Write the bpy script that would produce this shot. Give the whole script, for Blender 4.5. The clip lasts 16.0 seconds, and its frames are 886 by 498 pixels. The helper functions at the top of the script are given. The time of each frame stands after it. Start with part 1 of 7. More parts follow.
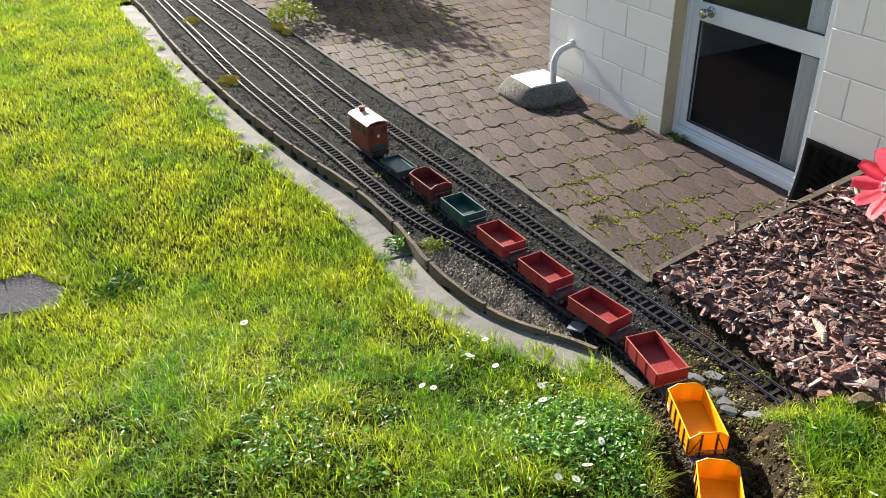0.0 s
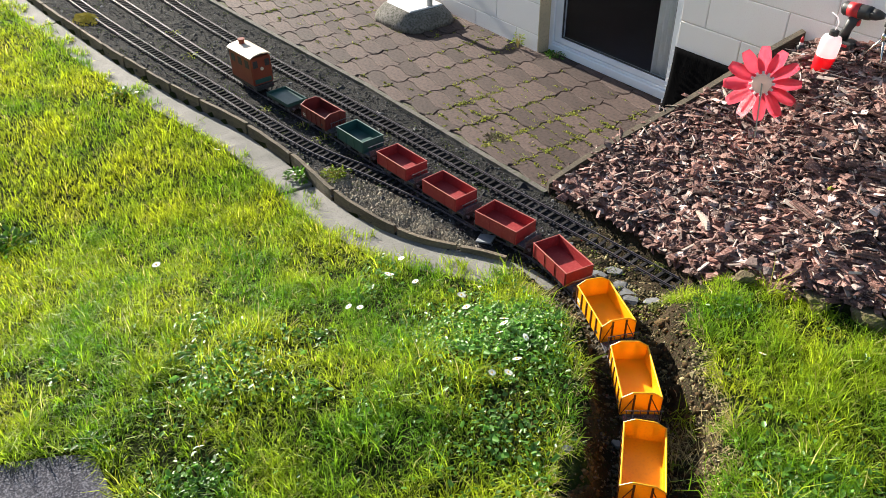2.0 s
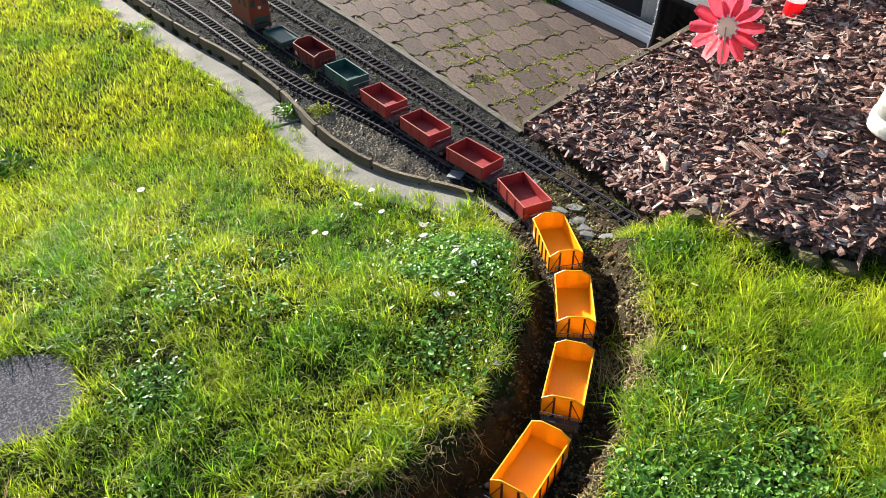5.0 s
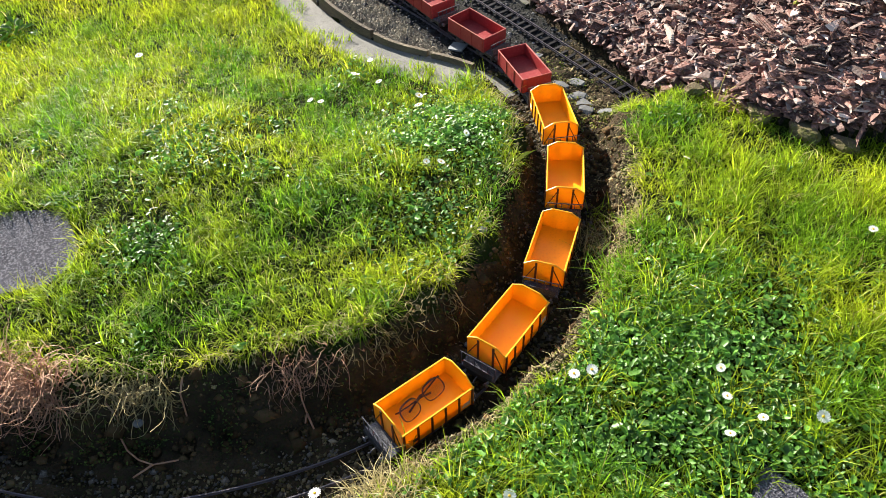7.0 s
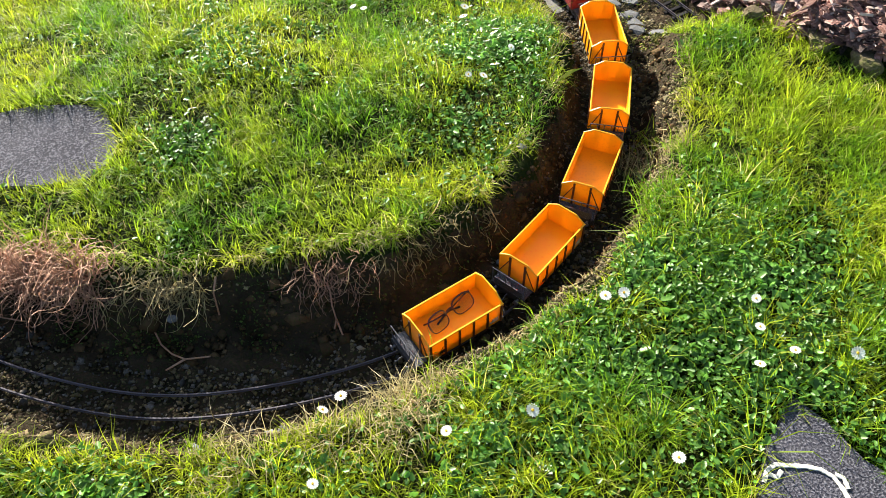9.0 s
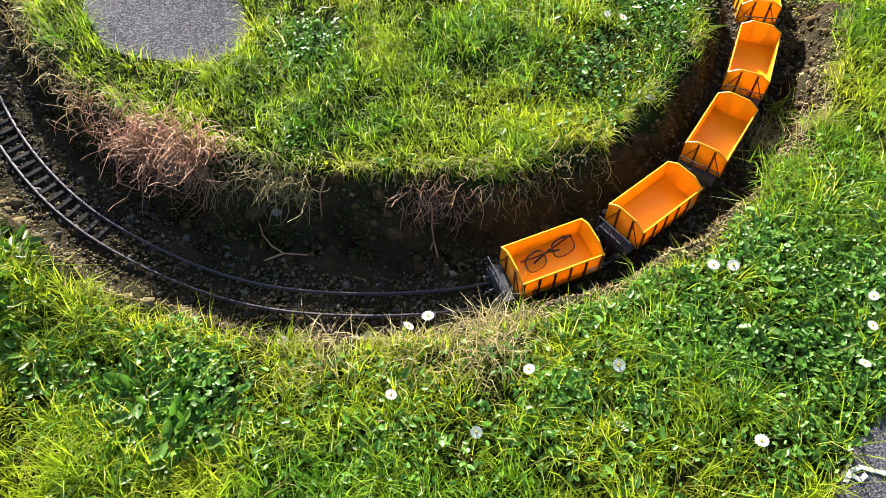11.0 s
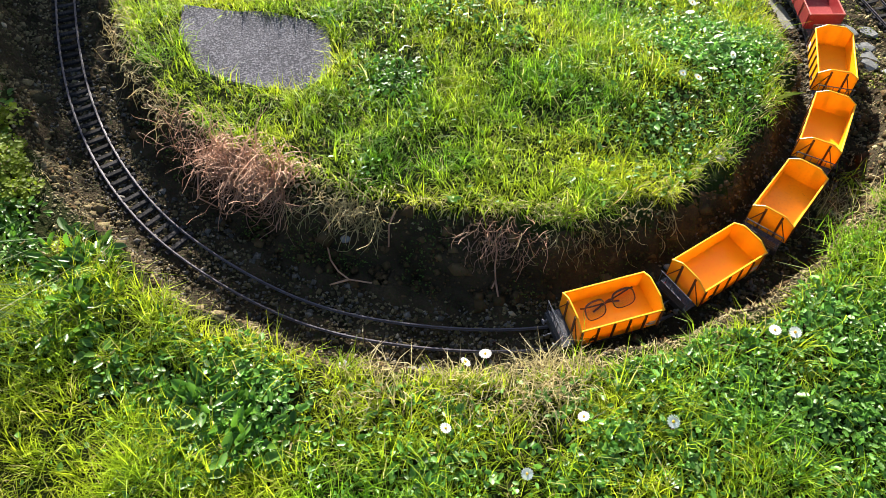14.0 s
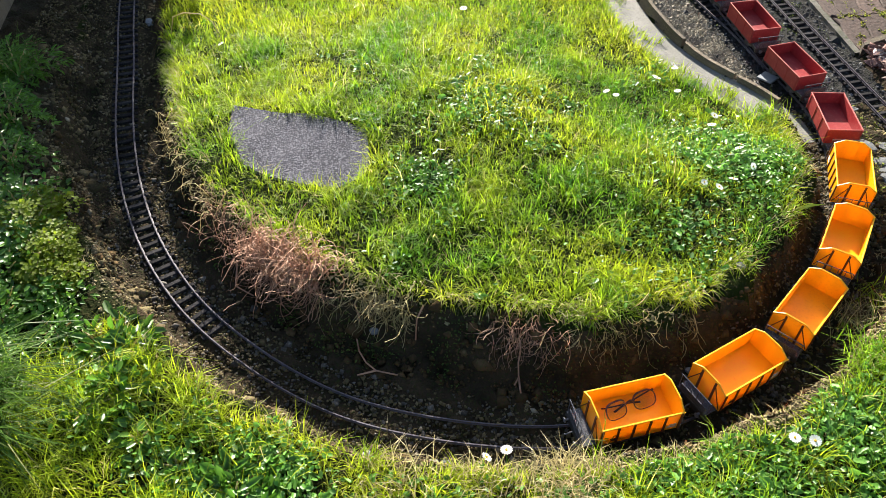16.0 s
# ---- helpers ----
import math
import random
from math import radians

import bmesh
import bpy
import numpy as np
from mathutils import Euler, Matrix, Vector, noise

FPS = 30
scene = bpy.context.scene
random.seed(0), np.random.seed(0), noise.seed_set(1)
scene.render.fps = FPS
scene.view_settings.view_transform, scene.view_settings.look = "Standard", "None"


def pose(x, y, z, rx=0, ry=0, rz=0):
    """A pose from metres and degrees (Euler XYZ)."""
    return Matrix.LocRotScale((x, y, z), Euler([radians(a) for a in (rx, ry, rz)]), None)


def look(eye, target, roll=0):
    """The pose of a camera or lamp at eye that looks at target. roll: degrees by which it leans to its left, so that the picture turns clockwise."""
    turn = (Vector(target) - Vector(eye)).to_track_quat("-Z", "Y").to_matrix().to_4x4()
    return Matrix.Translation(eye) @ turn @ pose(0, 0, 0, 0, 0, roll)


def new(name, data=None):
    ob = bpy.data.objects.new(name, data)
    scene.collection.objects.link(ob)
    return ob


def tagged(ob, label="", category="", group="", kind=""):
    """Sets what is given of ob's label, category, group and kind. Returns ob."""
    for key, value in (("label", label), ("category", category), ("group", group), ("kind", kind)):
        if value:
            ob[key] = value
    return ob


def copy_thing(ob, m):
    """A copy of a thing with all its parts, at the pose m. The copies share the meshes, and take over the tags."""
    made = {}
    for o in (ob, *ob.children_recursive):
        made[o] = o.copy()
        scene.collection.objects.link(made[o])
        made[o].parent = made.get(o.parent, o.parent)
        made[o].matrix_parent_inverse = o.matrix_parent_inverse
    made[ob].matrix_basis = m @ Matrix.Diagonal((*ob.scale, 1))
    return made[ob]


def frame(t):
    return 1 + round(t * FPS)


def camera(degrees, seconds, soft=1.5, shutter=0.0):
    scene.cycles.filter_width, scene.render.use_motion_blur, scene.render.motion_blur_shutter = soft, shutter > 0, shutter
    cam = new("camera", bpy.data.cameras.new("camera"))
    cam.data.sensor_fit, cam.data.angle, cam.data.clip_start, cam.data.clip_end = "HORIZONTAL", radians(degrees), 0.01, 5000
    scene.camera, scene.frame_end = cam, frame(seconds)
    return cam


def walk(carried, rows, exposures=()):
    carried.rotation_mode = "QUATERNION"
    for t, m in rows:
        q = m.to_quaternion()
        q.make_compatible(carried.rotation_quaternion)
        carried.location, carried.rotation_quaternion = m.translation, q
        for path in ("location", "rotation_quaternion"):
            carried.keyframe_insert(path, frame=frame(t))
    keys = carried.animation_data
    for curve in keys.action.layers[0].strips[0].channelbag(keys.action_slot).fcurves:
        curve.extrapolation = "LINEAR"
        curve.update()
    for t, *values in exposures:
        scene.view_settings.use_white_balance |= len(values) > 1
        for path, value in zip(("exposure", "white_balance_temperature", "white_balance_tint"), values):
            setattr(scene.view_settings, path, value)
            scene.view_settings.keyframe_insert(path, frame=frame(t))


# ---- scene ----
cam = camera(59.2, 16.0, soft=0.75)
PATH = [
    (0, (3.338, -2.955, 1.814), (1.774, -2.244, 0.79), -2.1),
    (0.5, (3.357, -2.992, 1.81), (1.853, -2.26, 0.713), -2.4),
    (1, (3.355, -3.044, 1.825), (1.934, -2.211, 0.691), -3.1),
    (1.5, (3.353, -3.085, 1.82), (1.982, -2.194, 0.669), -2.0),
    (2, (3.348, -3.139, 1.821), (2.029, -2.195, 0.65), -0.9),
    (2.5, (3.351, -3.168, 1.821), (2.072, -2.187, 0.636), -0.2),
    (3, (3.357, -3.199, 1.815), (2.107, -2.195, 0.619), 0.4),
    (3.2, (3.367, -3.203, 1.815), (2.125, -2.197, 0.612), 0.3),
    (5.3, (3.675, -2.993, 1.844), (2.368, -2.193, 0.558), -1.7),
    (5.5, (3.697, -2.984, 1.84), (2.398, -2.201, 0.536), -2.1),
    (6, (3.731, -2.979, 1.818), (2.468, -2.227, 0.462), -1.9),
    (6.5, (3.748, -2.969, 1.799), (2.524, -2.26, 0.385), -1.9),
    (7, (3.753, -2.963, 1.785), (2.564, -2.286, 0.327), -1.8),
    (7.5, (3.76, -2.959, 1.771), (2.603, -2.321, 0.27), -1.8),
    (8, (3.761, -2.96, 1.766), (2.623, -2.358, 0.235), -1.7),
    (8.5, (3.764, -2.963, 1.758), (2.633, -2.389, 0.212), -1.8),
    (9, (3.761, -2.971, 1.748), (2.654, -2.441, 0.169), -1.7),
    (9.5, (3.751, -2.979, 1.73), (2.674, -2.551, 0.099), -0.9),
    (9.7, (3.742, -2.985, 1.722), (2.681, -2.609, 0.069), -1.0),
    (11.8, (3.732, -3.049, 1.737), (2.673, -2.767, 0.064), 0.1),
    (12, (3.731, -3.051, 1.738), (2.662, -2.774, 0.071), -0.0),
    (12.5, (3.734, -3.054, 1.745), (2.646, -2.786, 0.088), -0.2),
    (13, (3.734, -3.059, 1.754), (2.633, -2.801, 0.104), -0.1),
    (13.5, (3.734, -3.08, 1.763), (2.617, -2.838, 0.122), 1.2),
    (14, (3.737, -3.092, 1.776), (2.593, -2.885, 0.149), 0.7),
    (14.5, (3.757, -3.088, 1.804), (2.545, -2.906, 0.224), 0.2),
    (15, (3.77, -3.091, 1.83), (2.511, -2.908, 0.286), 0.2),
    (15.5, (3.772, -3.092, 1.839), (2.47, -2.915, 0.331), 0.3),
    (16, (3.779, -3.097, 1.843), (2.442, -2.934, 0.365), 0.1),
]
walk(cam, [(t, look(eye, target, roll)) for t, eye, target, roll in PATH],
     exposures=[(0, 1.38), (3.2, 1.46), (6, 1.54), (9, 1.62), (12, 1.76), (16, 1.74)])

# ---------------------------------------------------------------- light
SUN_DIR = Vector((-0.93, -0.02, 0.385)).normalized()          # towards the sun
world = bpy.data.worlds.new("world")
scene.world = world
world.use_nodes = True
wn = world.node_tree
sky = wn.nodes.new("ShaderNodeTexSky")
sky.sky_type, sky.sun_disc = "NISHITA", False
sky.sun_elevation = math.asin(SUN_DIR.z)
sky.sun_rotation = math.atan2(SUN_DIR.x, SUN_DIR.y)
wn.nodes["Background"].inputs["Strength"].default_value = 0.07
wn.links.new(sky.outputs["Color"], wn.nodes["Background"].inputs["Color"])
sun = new("sun", bpy.data.lights.new("sun", "SUN"))
sun.data.energy, sun.data.angle, sun.data.color = 5.0, radians(0.5), (1.0, 0.935, 0.81)
sun.matrix_world = look(SUN_DIR * 20, (0, 0, 0))

# ---------------------------------------------------------------- materials


def mat(name, a, b, c=None, scale=20.0, fine=180.0, rough=0.8, metal=0.0, bump=0.3, depth=0.004, spots=0.0,
        island=0.0, randoms=0.0, lucent=0.0, spec=0.5, stretch=(1, 1, 1), coat=0.0, tint=None, share=0.0):
    """Two base colours mixed by large noise, c by fine noise, with fine relief."""
    m = bpy.data.materials.new(name)
    m.use_nodes = True
    nt, nd = m.node_tree, m.node_tree.nodes
    p = nd["Principled BSDF"]
    lk = nt.links.new
    co = nd.new("ShaderNodeTexCoord")
    mp = nd.new("ShaderNodeMapping")
    mp.inputs["Scale"].default_value = stretch
    lk(co.outputs["Object"], mp.inputs["Vector"])
    n1, n2 = nd.new("ShaderNodeTexNoise"), nd.new("ShaderNodeTexNoise")
    n1.inputs["Scale"].default_value, n1.inputs["Detail"].default_value = scale, 5
    n2.inputs["Scale"].default_value, n2.inputs["Detail"].default_value = fine, 6
    lk(mp.outputs[0], n1.inputs["Vector"]), lk(mp.outputs[0], n2.inputs["Vector"])

    def ramp(src, lo, hi):
        r = nd.new("ShaderNodeMapRange")
        r.inputs["From Min"].default_value, r.inputs["From Max"].default_value = lo, hi
        lk(src, r.inputs["Value"])
        return r.outputs[0]

    def mix(fac, x, y, mode="MIX"):
        q = nd.new("ShaderNodeMix")
        q.data_type, q.blend_type = "RGBA", mode
        if isinstance(fac, float):
            q.inputs[0].default_value = fac
        else:
            lk(fac, q.inputs[0])
        for sock, v in ((q.inputs[6], x), (q.inputs[7], y)):
            if isinstance(v, tuple):
                sock.default_value = (*v, 1)
            else:
                lk(v, sock)
        return q.outputs[2]

    col = mix(ramp(n1.outputs[0], 0.35, 0.65), a, b)
    if c:
        col = mix(ramp(n2.outputs[0], 0.5 - 0.2 * spots, 0.72 - 0.2 * spots), col, c)
    if tint:
        g = nd.new("ShaderNodeNewGeometry")
        k7, fr = nd.new("ShaderNodeMath"), nd.new("ShaderNodeMath")
        k7.operation, fr.operation = "MULTIPLY", "FRACT"
        k7.inputs[1].default_value = 37.0
        lk(g.outputs["Random Per Island"], k7.inputs[0]), lk(k7.outputs[0], fr.inputs[0])
        col = mix(ramp(fr.outputs[0], 1 - 1.6 * share, 1 - 0.4 * share), col, tint)
    for amount, sock in ((island, "Random Per Island"), (randoms, "Random")):
        if amount:
            g = nd.new("ShaderNodeNewGeometry" if sock != "Random" else "ShaderNodeObjectInfo")
            r = nd.new("ShaderNodeMapRange")
            r.inputs["To Min"].default_value, r.inputs["To Max"].default_value = 1 - amount, 1 + amount
            lk(g.outputs[sock], r.inputs["Value"])
            h = nd.new("ShaderNodeHueSaturation")
            lk(r.outputs[0], h.inputs["Value"]), lk(col, h.inputs["Color"])
            col = h.outputs[0]
    lk(col, p.inputs["Base Color"])
    rr = nd.new("ShaderNodeMapRange")
    rr.inputs["To Min"].default_value, rr.inputs["To Max"].default_value = max(0.03, rough - 0.1), min(1, rough + 0.1)
    lk(n2.outputs[0], rr.inputs["Value"]), lk(rr.outputs[0], p.inputs["Roughness"])
    p.inputs["Metallic"].default_value = metal
    p.inputs["Specular IOR Level"].default_value = spec
    p.inputs["Coat Weight"].default_value = coat
    if bump:
        bp = nd.new("ShaderNodeBump")
        bp.inputs["Strength"].default_value, bp.inputs["Distance"].default_value = bump, depth
        lk(n2.outputs[0], bp.inputs["Height"]), lk(bp.outputs[0], p.inputs["Normal"])
    if lucent:
        t = nd.new("ShaderNodeBsdfTranslucent")
        s = nd.new("ShaderNodeMixShader")
        s.inputs[0].default_value = lucent
        hue = nd.new("ShaderNodeHueSaturation")
        hue.inputs["Value"].default_value = 1.9
        lk(col, hue.inputs["Color"]), lk(hue.outputs[0], t.inputs["Color"])
        lk(p.outputs[0], s.inputs[1]), lk(t.outputs[0], s.inputs[2])
        lk(s.outputs[0], nd["Material Output"].inputs["Surface"])
    return m


M = dict(
    # near-black soil: the shade down between the blades is in its colour
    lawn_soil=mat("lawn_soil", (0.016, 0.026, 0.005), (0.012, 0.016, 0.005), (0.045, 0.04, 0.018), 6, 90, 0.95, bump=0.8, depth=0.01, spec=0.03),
    dirt=mat("dirt", (0.022, 0.016, 0.01), (0.06, 0.042, 0.025), (0.03, 0.04, 0.012), 9, 110, 0.95, bump=1, depth=0.012, spec=0.1),
    ballast=mat("ballast", (0.022, 0.021, 0.022), (0.038, 0.036, 0.035), (0.02, 0.026, 0.013), 12, 160, 0.95, bump=1, depth=0.01, spec=0.12),
    pebble=mat("pebble", (0.031, 0.031, 0.036), (0.058, 0.056, 0.06), (0.038, 0.043, 0.024), 3, 200, 0.85, bump=0.2, island=0.6, spec=0.25, tint=(0.19, 0.185, 0.185), share=0.1),
    dirt_clod=mat("dirt_clod", (0.075, 0.055, 0.03), (0.19, 0.145, 0.085), (0.11, 0.12, 0.04), 7, 200, 0.95, bump=0.8, depth=0.004, island=0.5, spec=0.08, tint=(0.26, 0.22, 0.16), share=0.06),
    grass=mat("grass", (0.108, 0.235, 0.011), (0.335, 0.39, 0.018), None, 3.2, 14, 0.5, bump=0, island=0.55, lucent=0.46, spec=0.2, tint=(0.5, 0.42, 0.16), share=0.035),
    # darker copy of grass, with the shade of the gaps between tufts painted in
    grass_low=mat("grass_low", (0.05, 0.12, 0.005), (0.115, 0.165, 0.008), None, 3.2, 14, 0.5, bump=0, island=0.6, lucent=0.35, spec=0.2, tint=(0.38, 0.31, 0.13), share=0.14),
    grass_far=mat("grass_far", (0.13, 0.235, 0.01), (0.325, 0.365, 0.015), None, 2.4, 14, 0.65, bump=0, island=0.45, lucent=0.5, spec=0.08, tint=(0.45, 0.37, 0.13), share=0.03),
    dry_grass=mat("dry_grass", (0.5, 0.4, 0.21), (0.34, 0.29, 0.13), None, 12, 60, 0.6, bump=0, island=0.45, lucent=0.3),
    root=mat("root", (0.36, 0.175, 0.105), (0.5, 0.29, 0.19), None, 12, 60, 0.6, bump=0, island=0.4, lucent=0.1),
    clover=mat("clover", (0.085, 0.2, 0.024), (0.13, 0.29, 0.045), None, 5, 30, 0.42, spec=0.48, bump=0, island=0.5, lucent=0.28),
    concrete=mat("concrete", (0.27, 0.25, 0.225), (0.165, 0.152, 0.135), (0.1, 0.098, 0.075), 9, 75, 0.95, bump=0.9, depth=0.006, spots=0.35, spec=0.2),
    slab=mat("slab", (0.038, 0.037, 0.049), (0.068, 0.066, 0.082), (0.23, 0.225, 0.26), 7, 190, 0.9, bump=1.0, depth=0.008, spots=0.2, spec=0.2),
    paver=mat("paver", (0.076, 0.051, 0.045), (0.138, 0.092, 0.076), (0.045, 0.035, 0.033), 3, 60, 0.8, bump=1.0, depth=0.004, randoms=0.36, spec=0.28),
    joint=mat("joint", (0.06, 0.06, 0.035), (0.1, 0.085, 0.055), (0.1, 0.13, 0.02), 7, 80, 0.95, bump=1, depth=0.01),
    moss=mat("moss", (0.19, 0.205, 0.018), (0.27, 0.25, 0.025), (0.1, 0.11, 0.015), 20, 200, 0.95, bump=1, depth=0.01, island=0.4),
    yellow_moss=mat("yellow_moss", (0.5, 0.38, 0.015), (0.38, 0.31, 0.02), (0.15, 0.15, 0.02), 20, 200, 0.95, bump=1, depth=0.01),
    timber=mat("timber", (0.075, 0.055, 0.034), (0.04, 0.031, 0.021), (0.12, 0.098, 0.065), 7, 60, 0.9, bump=0.7, depth=0.004, stretch=(1, 1, 6)),
    bark=mat("bark", (0.22, 0.105, 0.083), (0.078, 0.037, 0.031), (0.37, 0.225, 0.19), 10, 120, 0.65, bump=0.9, depth=0.004, island=0.62, tint=(0.52, 0.39, 0.35), share=0.1, spec=0.38),
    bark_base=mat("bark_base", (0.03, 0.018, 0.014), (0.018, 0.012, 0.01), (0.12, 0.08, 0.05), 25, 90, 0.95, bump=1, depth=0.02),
    wood_chip=mat("wood_chip", (0.5, 0.4, 0.34), (0.4, 0.3, 0.25), None, 10, 120, 0.8, bump=0.5, depth=0.002),
    block=mat("block", (0.89, 0.86, 0.845), (0.86, 0.825, 0.805), (0.82, 0.785, 0.765), 3, 160, 0.7, bump=0.06, depth=0.002, randoms=0.03),
    mortar=mat("mortar", (0.76, 0.72, 0.68), (0.68, 0.65, 0.6), None, 8, 120, 0.9, bump=0.5),
    # yellow of light reflected onto the door reveal, painted into the cream
    reveal=mat("reveal", (0.6, 0.5, 0.33), (0.52, 0.43, 0.28), (0.4, 0.34, 0.24), 4, 120, 0.75, bump=0.3),
    alu=mat("alu", (0.86, 0.89, 0.94), (0.82, 0.85, 0.9), None, 3, 200, 0.35, metal=0.0, bump=0.05),
    seal=mat("seal", (0.03, 0.03, 0.035), (0.05, 0.05, 0.05), None, 3, 200, 0.6, bump=0.05),
    sheet=mat("sheet", (0.003, 0.003, 0.0035), (0.006, 0.006, 0.0065), None, 6, 60, 0.95, spec=0.02, bump=0.25, depth=0.006, stretch=(4, 4, 1)),
    # bluish tone stands for the haze and reflection in the door glass
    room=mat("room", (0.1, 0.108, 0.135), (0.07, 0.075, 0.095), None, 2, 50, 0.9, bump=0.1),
    curtain=mat("curtain", (0.88, 0.88, 0.92), (0.82, 0.82, 0.86), None, 5, 60, 0.9, bump=0.2),
    chrome=mat("chrome", (0.6, 0.58, 0.55), (0.5, 0.48, 0.46), None, 20, 200, 0.25, metal=1, bump=0.05),
    pvc=mat("pvc", (0.72, 0.72, 0.73), (0.66, 0.66, 0.66), (0.5, 0.48, 0.44), 6, 80, 0.45, bump=0.05),
    rail=mat("rail", (0.11, 0.102, 0.13), (0.08, 0.072, 0.09), (0.1, 0.075, 0.06), 30, 300, 0.55, metal=0.25, spec=0.4, bump=0.1),
    sleeper=mat("sleeper", (0.02, 0.019, 0.022), (0.032, 0.03, 0.033), (0.06, 0.056, 0.052), 18, 200, 0.92, bump=0.4, depth=0.002, randoms=0.4, spec=0.08),
    sleeper_dusty=mat("sleeper_dusty", (0.15, 0.125, 0.09), (0.11, 0.09, 0.065), (0.07, 0.065, 0.045), 18, 160, 0.9, bump=0.6, depth=0.003, randoms=0.3),
    orange=mat("orange", (0.91, 0.46, 0.008), (0.88, 0.43, 0.007), (0.81, 0.39, 0.012), 14, 120, 0.32, bump=0.04, depth=0.001, randoms=0.04, lucent=0.16),
    # lighter than the body: sunlight on the thin top edge, put into the colour
    orange_rim=mat("orange_rim", (0.93, 0.49, 0.012), (0.9, 0.46, 0.012), (0.85, 0.45, 0.03), 40, 200, 0.4, bump=0.1, depth=0.001),
    balcony_iron=mat("balcony_iron", (0.028, 0.03, 0.045), (0.045, 0.047, 0.065), (0.3, 0.3, 0.33), 60, 420, 0.45, bump=0.3, depth=0.001),
    rib=mat("rib", (0.12, 0.035, 0.01), (0.08, 0.025, 0.01), None, 20, 100, 0.5, bump=0.05),
    red=mat("red", (0.31, 0.026, 0.028), (0.27, 0.021, 0.024), (0.37, 0.055, 0.05), 14, 90, 0.48, bump=0.04, depth=0.001, randoms=0.06),
    red_rim=mat("red_rim", (0.5, 0.14, 0.12), (0.42, 0.1, 0.085), None, 14, 120, 0.5, bump=0.05),
    maroon=mat("maroon", (0.16, 0.02, 0.018), (0.13, 0.016, 0.015), None, 14, 120, 0.5, bump=0.04),
    green_paint=mat("green_paint", (0.022, 0.085, 0.075), (0.016, 0.065, 0.058), None, 14, 120, 0.45, bump=0.04),
    green_rim=mat("green_rim", (0.2, 0.3, 0.28), (0.15, 0.24, 0.22), None, 14, 120, 0.5, bump=0.04),
    loco_red=mat("loco_red", (0.24, 0.045, 0.02), (0.2, 0.035, 0.018), None, 14, 120, 0.42, bump=0.04),
    cream=mat("cream", (0.72, 0.6, 0.48), (0.66, 0.55, 0.44), None, 14, 120, 0.5, bump=0.05),
    black=mat("black", (0.022, 0.022, 0.025), (0.035, 0.034, 0.036), (0.08, 0.075, 0.07), 30, 250, 0.5, bump=0.1, depth=0.001),
    grey_iron=mat("grey_iron", (0.14, 0.14, 0.17), (0.1, 0.1, 0.125), (0.22, 0.22, 0.23), 30, 250, 0.55, bump=0.15, depth=0.001),
    white_mark=mat("white_mark", (0.7, 0.68, 0.6), (0.6, 0.58, 0.5), None, 60, 300, 0.7, bump=0.1),
    petal_white=mat("petal_white", (0.8, 0.8, 0.8), (0.74, 0.74, 0.76), None, 60, 300, 0.6, bump=0, lucent=0.3),
    daisy_yellow=mat("daisy_yellow", (0.7, 0.45, 0.02), (0.6, 0.36, 0.01), None, 60, 600, 0.8, bump=0.5, depth=0.001),
    petal_red=mat("petal_red", (0.72, 0.14, 0.2), (0.66, 0.11, 0.18), None, 30, 300, 0.42, bump=0.05, lucent=0.4),
    hub=mat("hub", (0.56, 0.46, 0.43), (0.5, 0.42, 0.39), None, 30, 300, 0.6, bump=0.1, lucent=0.4),
    steel=mat("steel", (0.35, 0.34, 0.33), (0.28, 0.27, 0.26), None, 30, 300, 0.4, metal=0.9, bump=0.05),
    stone=mat("stone", (0.22, 0.225, 0.235), (0.16, 0.165, 0.17), (0.3, 0.29, 0.28), 22, 140, 0.85, bump=0.6, depth=0.003),
    mossy_rock=mat("mossy_rock", (0.115, 0.075, 0.048), (0.1, 0.1, 0.022), (0.2, 0.155, 0.1), 24, 130, 0.95, bump=0.8, depth=0.006),
    slate=mat("slate", (0.13, 0.15, 0.18), (0.16, 0.18, 0.2), None, 22, 140, 0.6, bump=0.3, depth=0.002),
    tortoise=mat("tortoise", (0.022, 0.01, 0.018), (0.05, 0.018, 0.026), None, 60, 300, 0.2, bump=0.02),
    red_plastic=mat("red_plastic", (0.5, 0.02, 0.03), (0.45, 0.02, 0.025), None, 30, 300, 0.4, bump=0.05),
    dark_plastic=mat("dark_plastic", (0.02, 0.02, 0.022), (0.035, 0.035, 0.035), None, 30, 300, 0.5, bump=0.1),
    translucent=mat("translucent", (0.75, 0.7, 0.72), (0.7, 0.65, 0.67), None, 10, 100, 0.4, bump=0.03, lucent=0.45),
    red_liquid=mat("red_liquid", (0.8, 0.03, 0.05), (0.75, 0.03, 0.045), None, 10, 100, 0.35, bump=0.02, lucent=0.45),
    leaf=mat("leaf", (0.065, 0.17, 0.014), (0.11, 0.225, 0.024), None, 8, 60, 0.36, spec=0.45, bump=0.1, depth=0.002, island=0.35, lucent=0.32),
    leaf_light=mat("leaf_light", (0.13, 0.19, 0.012), (0.2, 0.245, 0.02), None, 8, 60, 0.55, bump=0.1, depth=0.002, island=0.35, lucent=0.4, spec=0.25),
    tall_grass=mat("tall_grass", (0.05, 0.115, 0.016), (0.1, 0.17, 0.026), None, 8, 40, 0.5, bump=0, island=0.5, lucent=0.3, spec=0.2, tint=(0.3, 0.28, 0.14), share=0.06),
    fence=mat("fence", (0.17, 0.135, 0.1), (0.11, 0.088, 0.066), (0.2, 0.17, 0.13), 7, 60, 0.9, bump=0.7, depth=0.004, stretch=(6, 6, 1)),
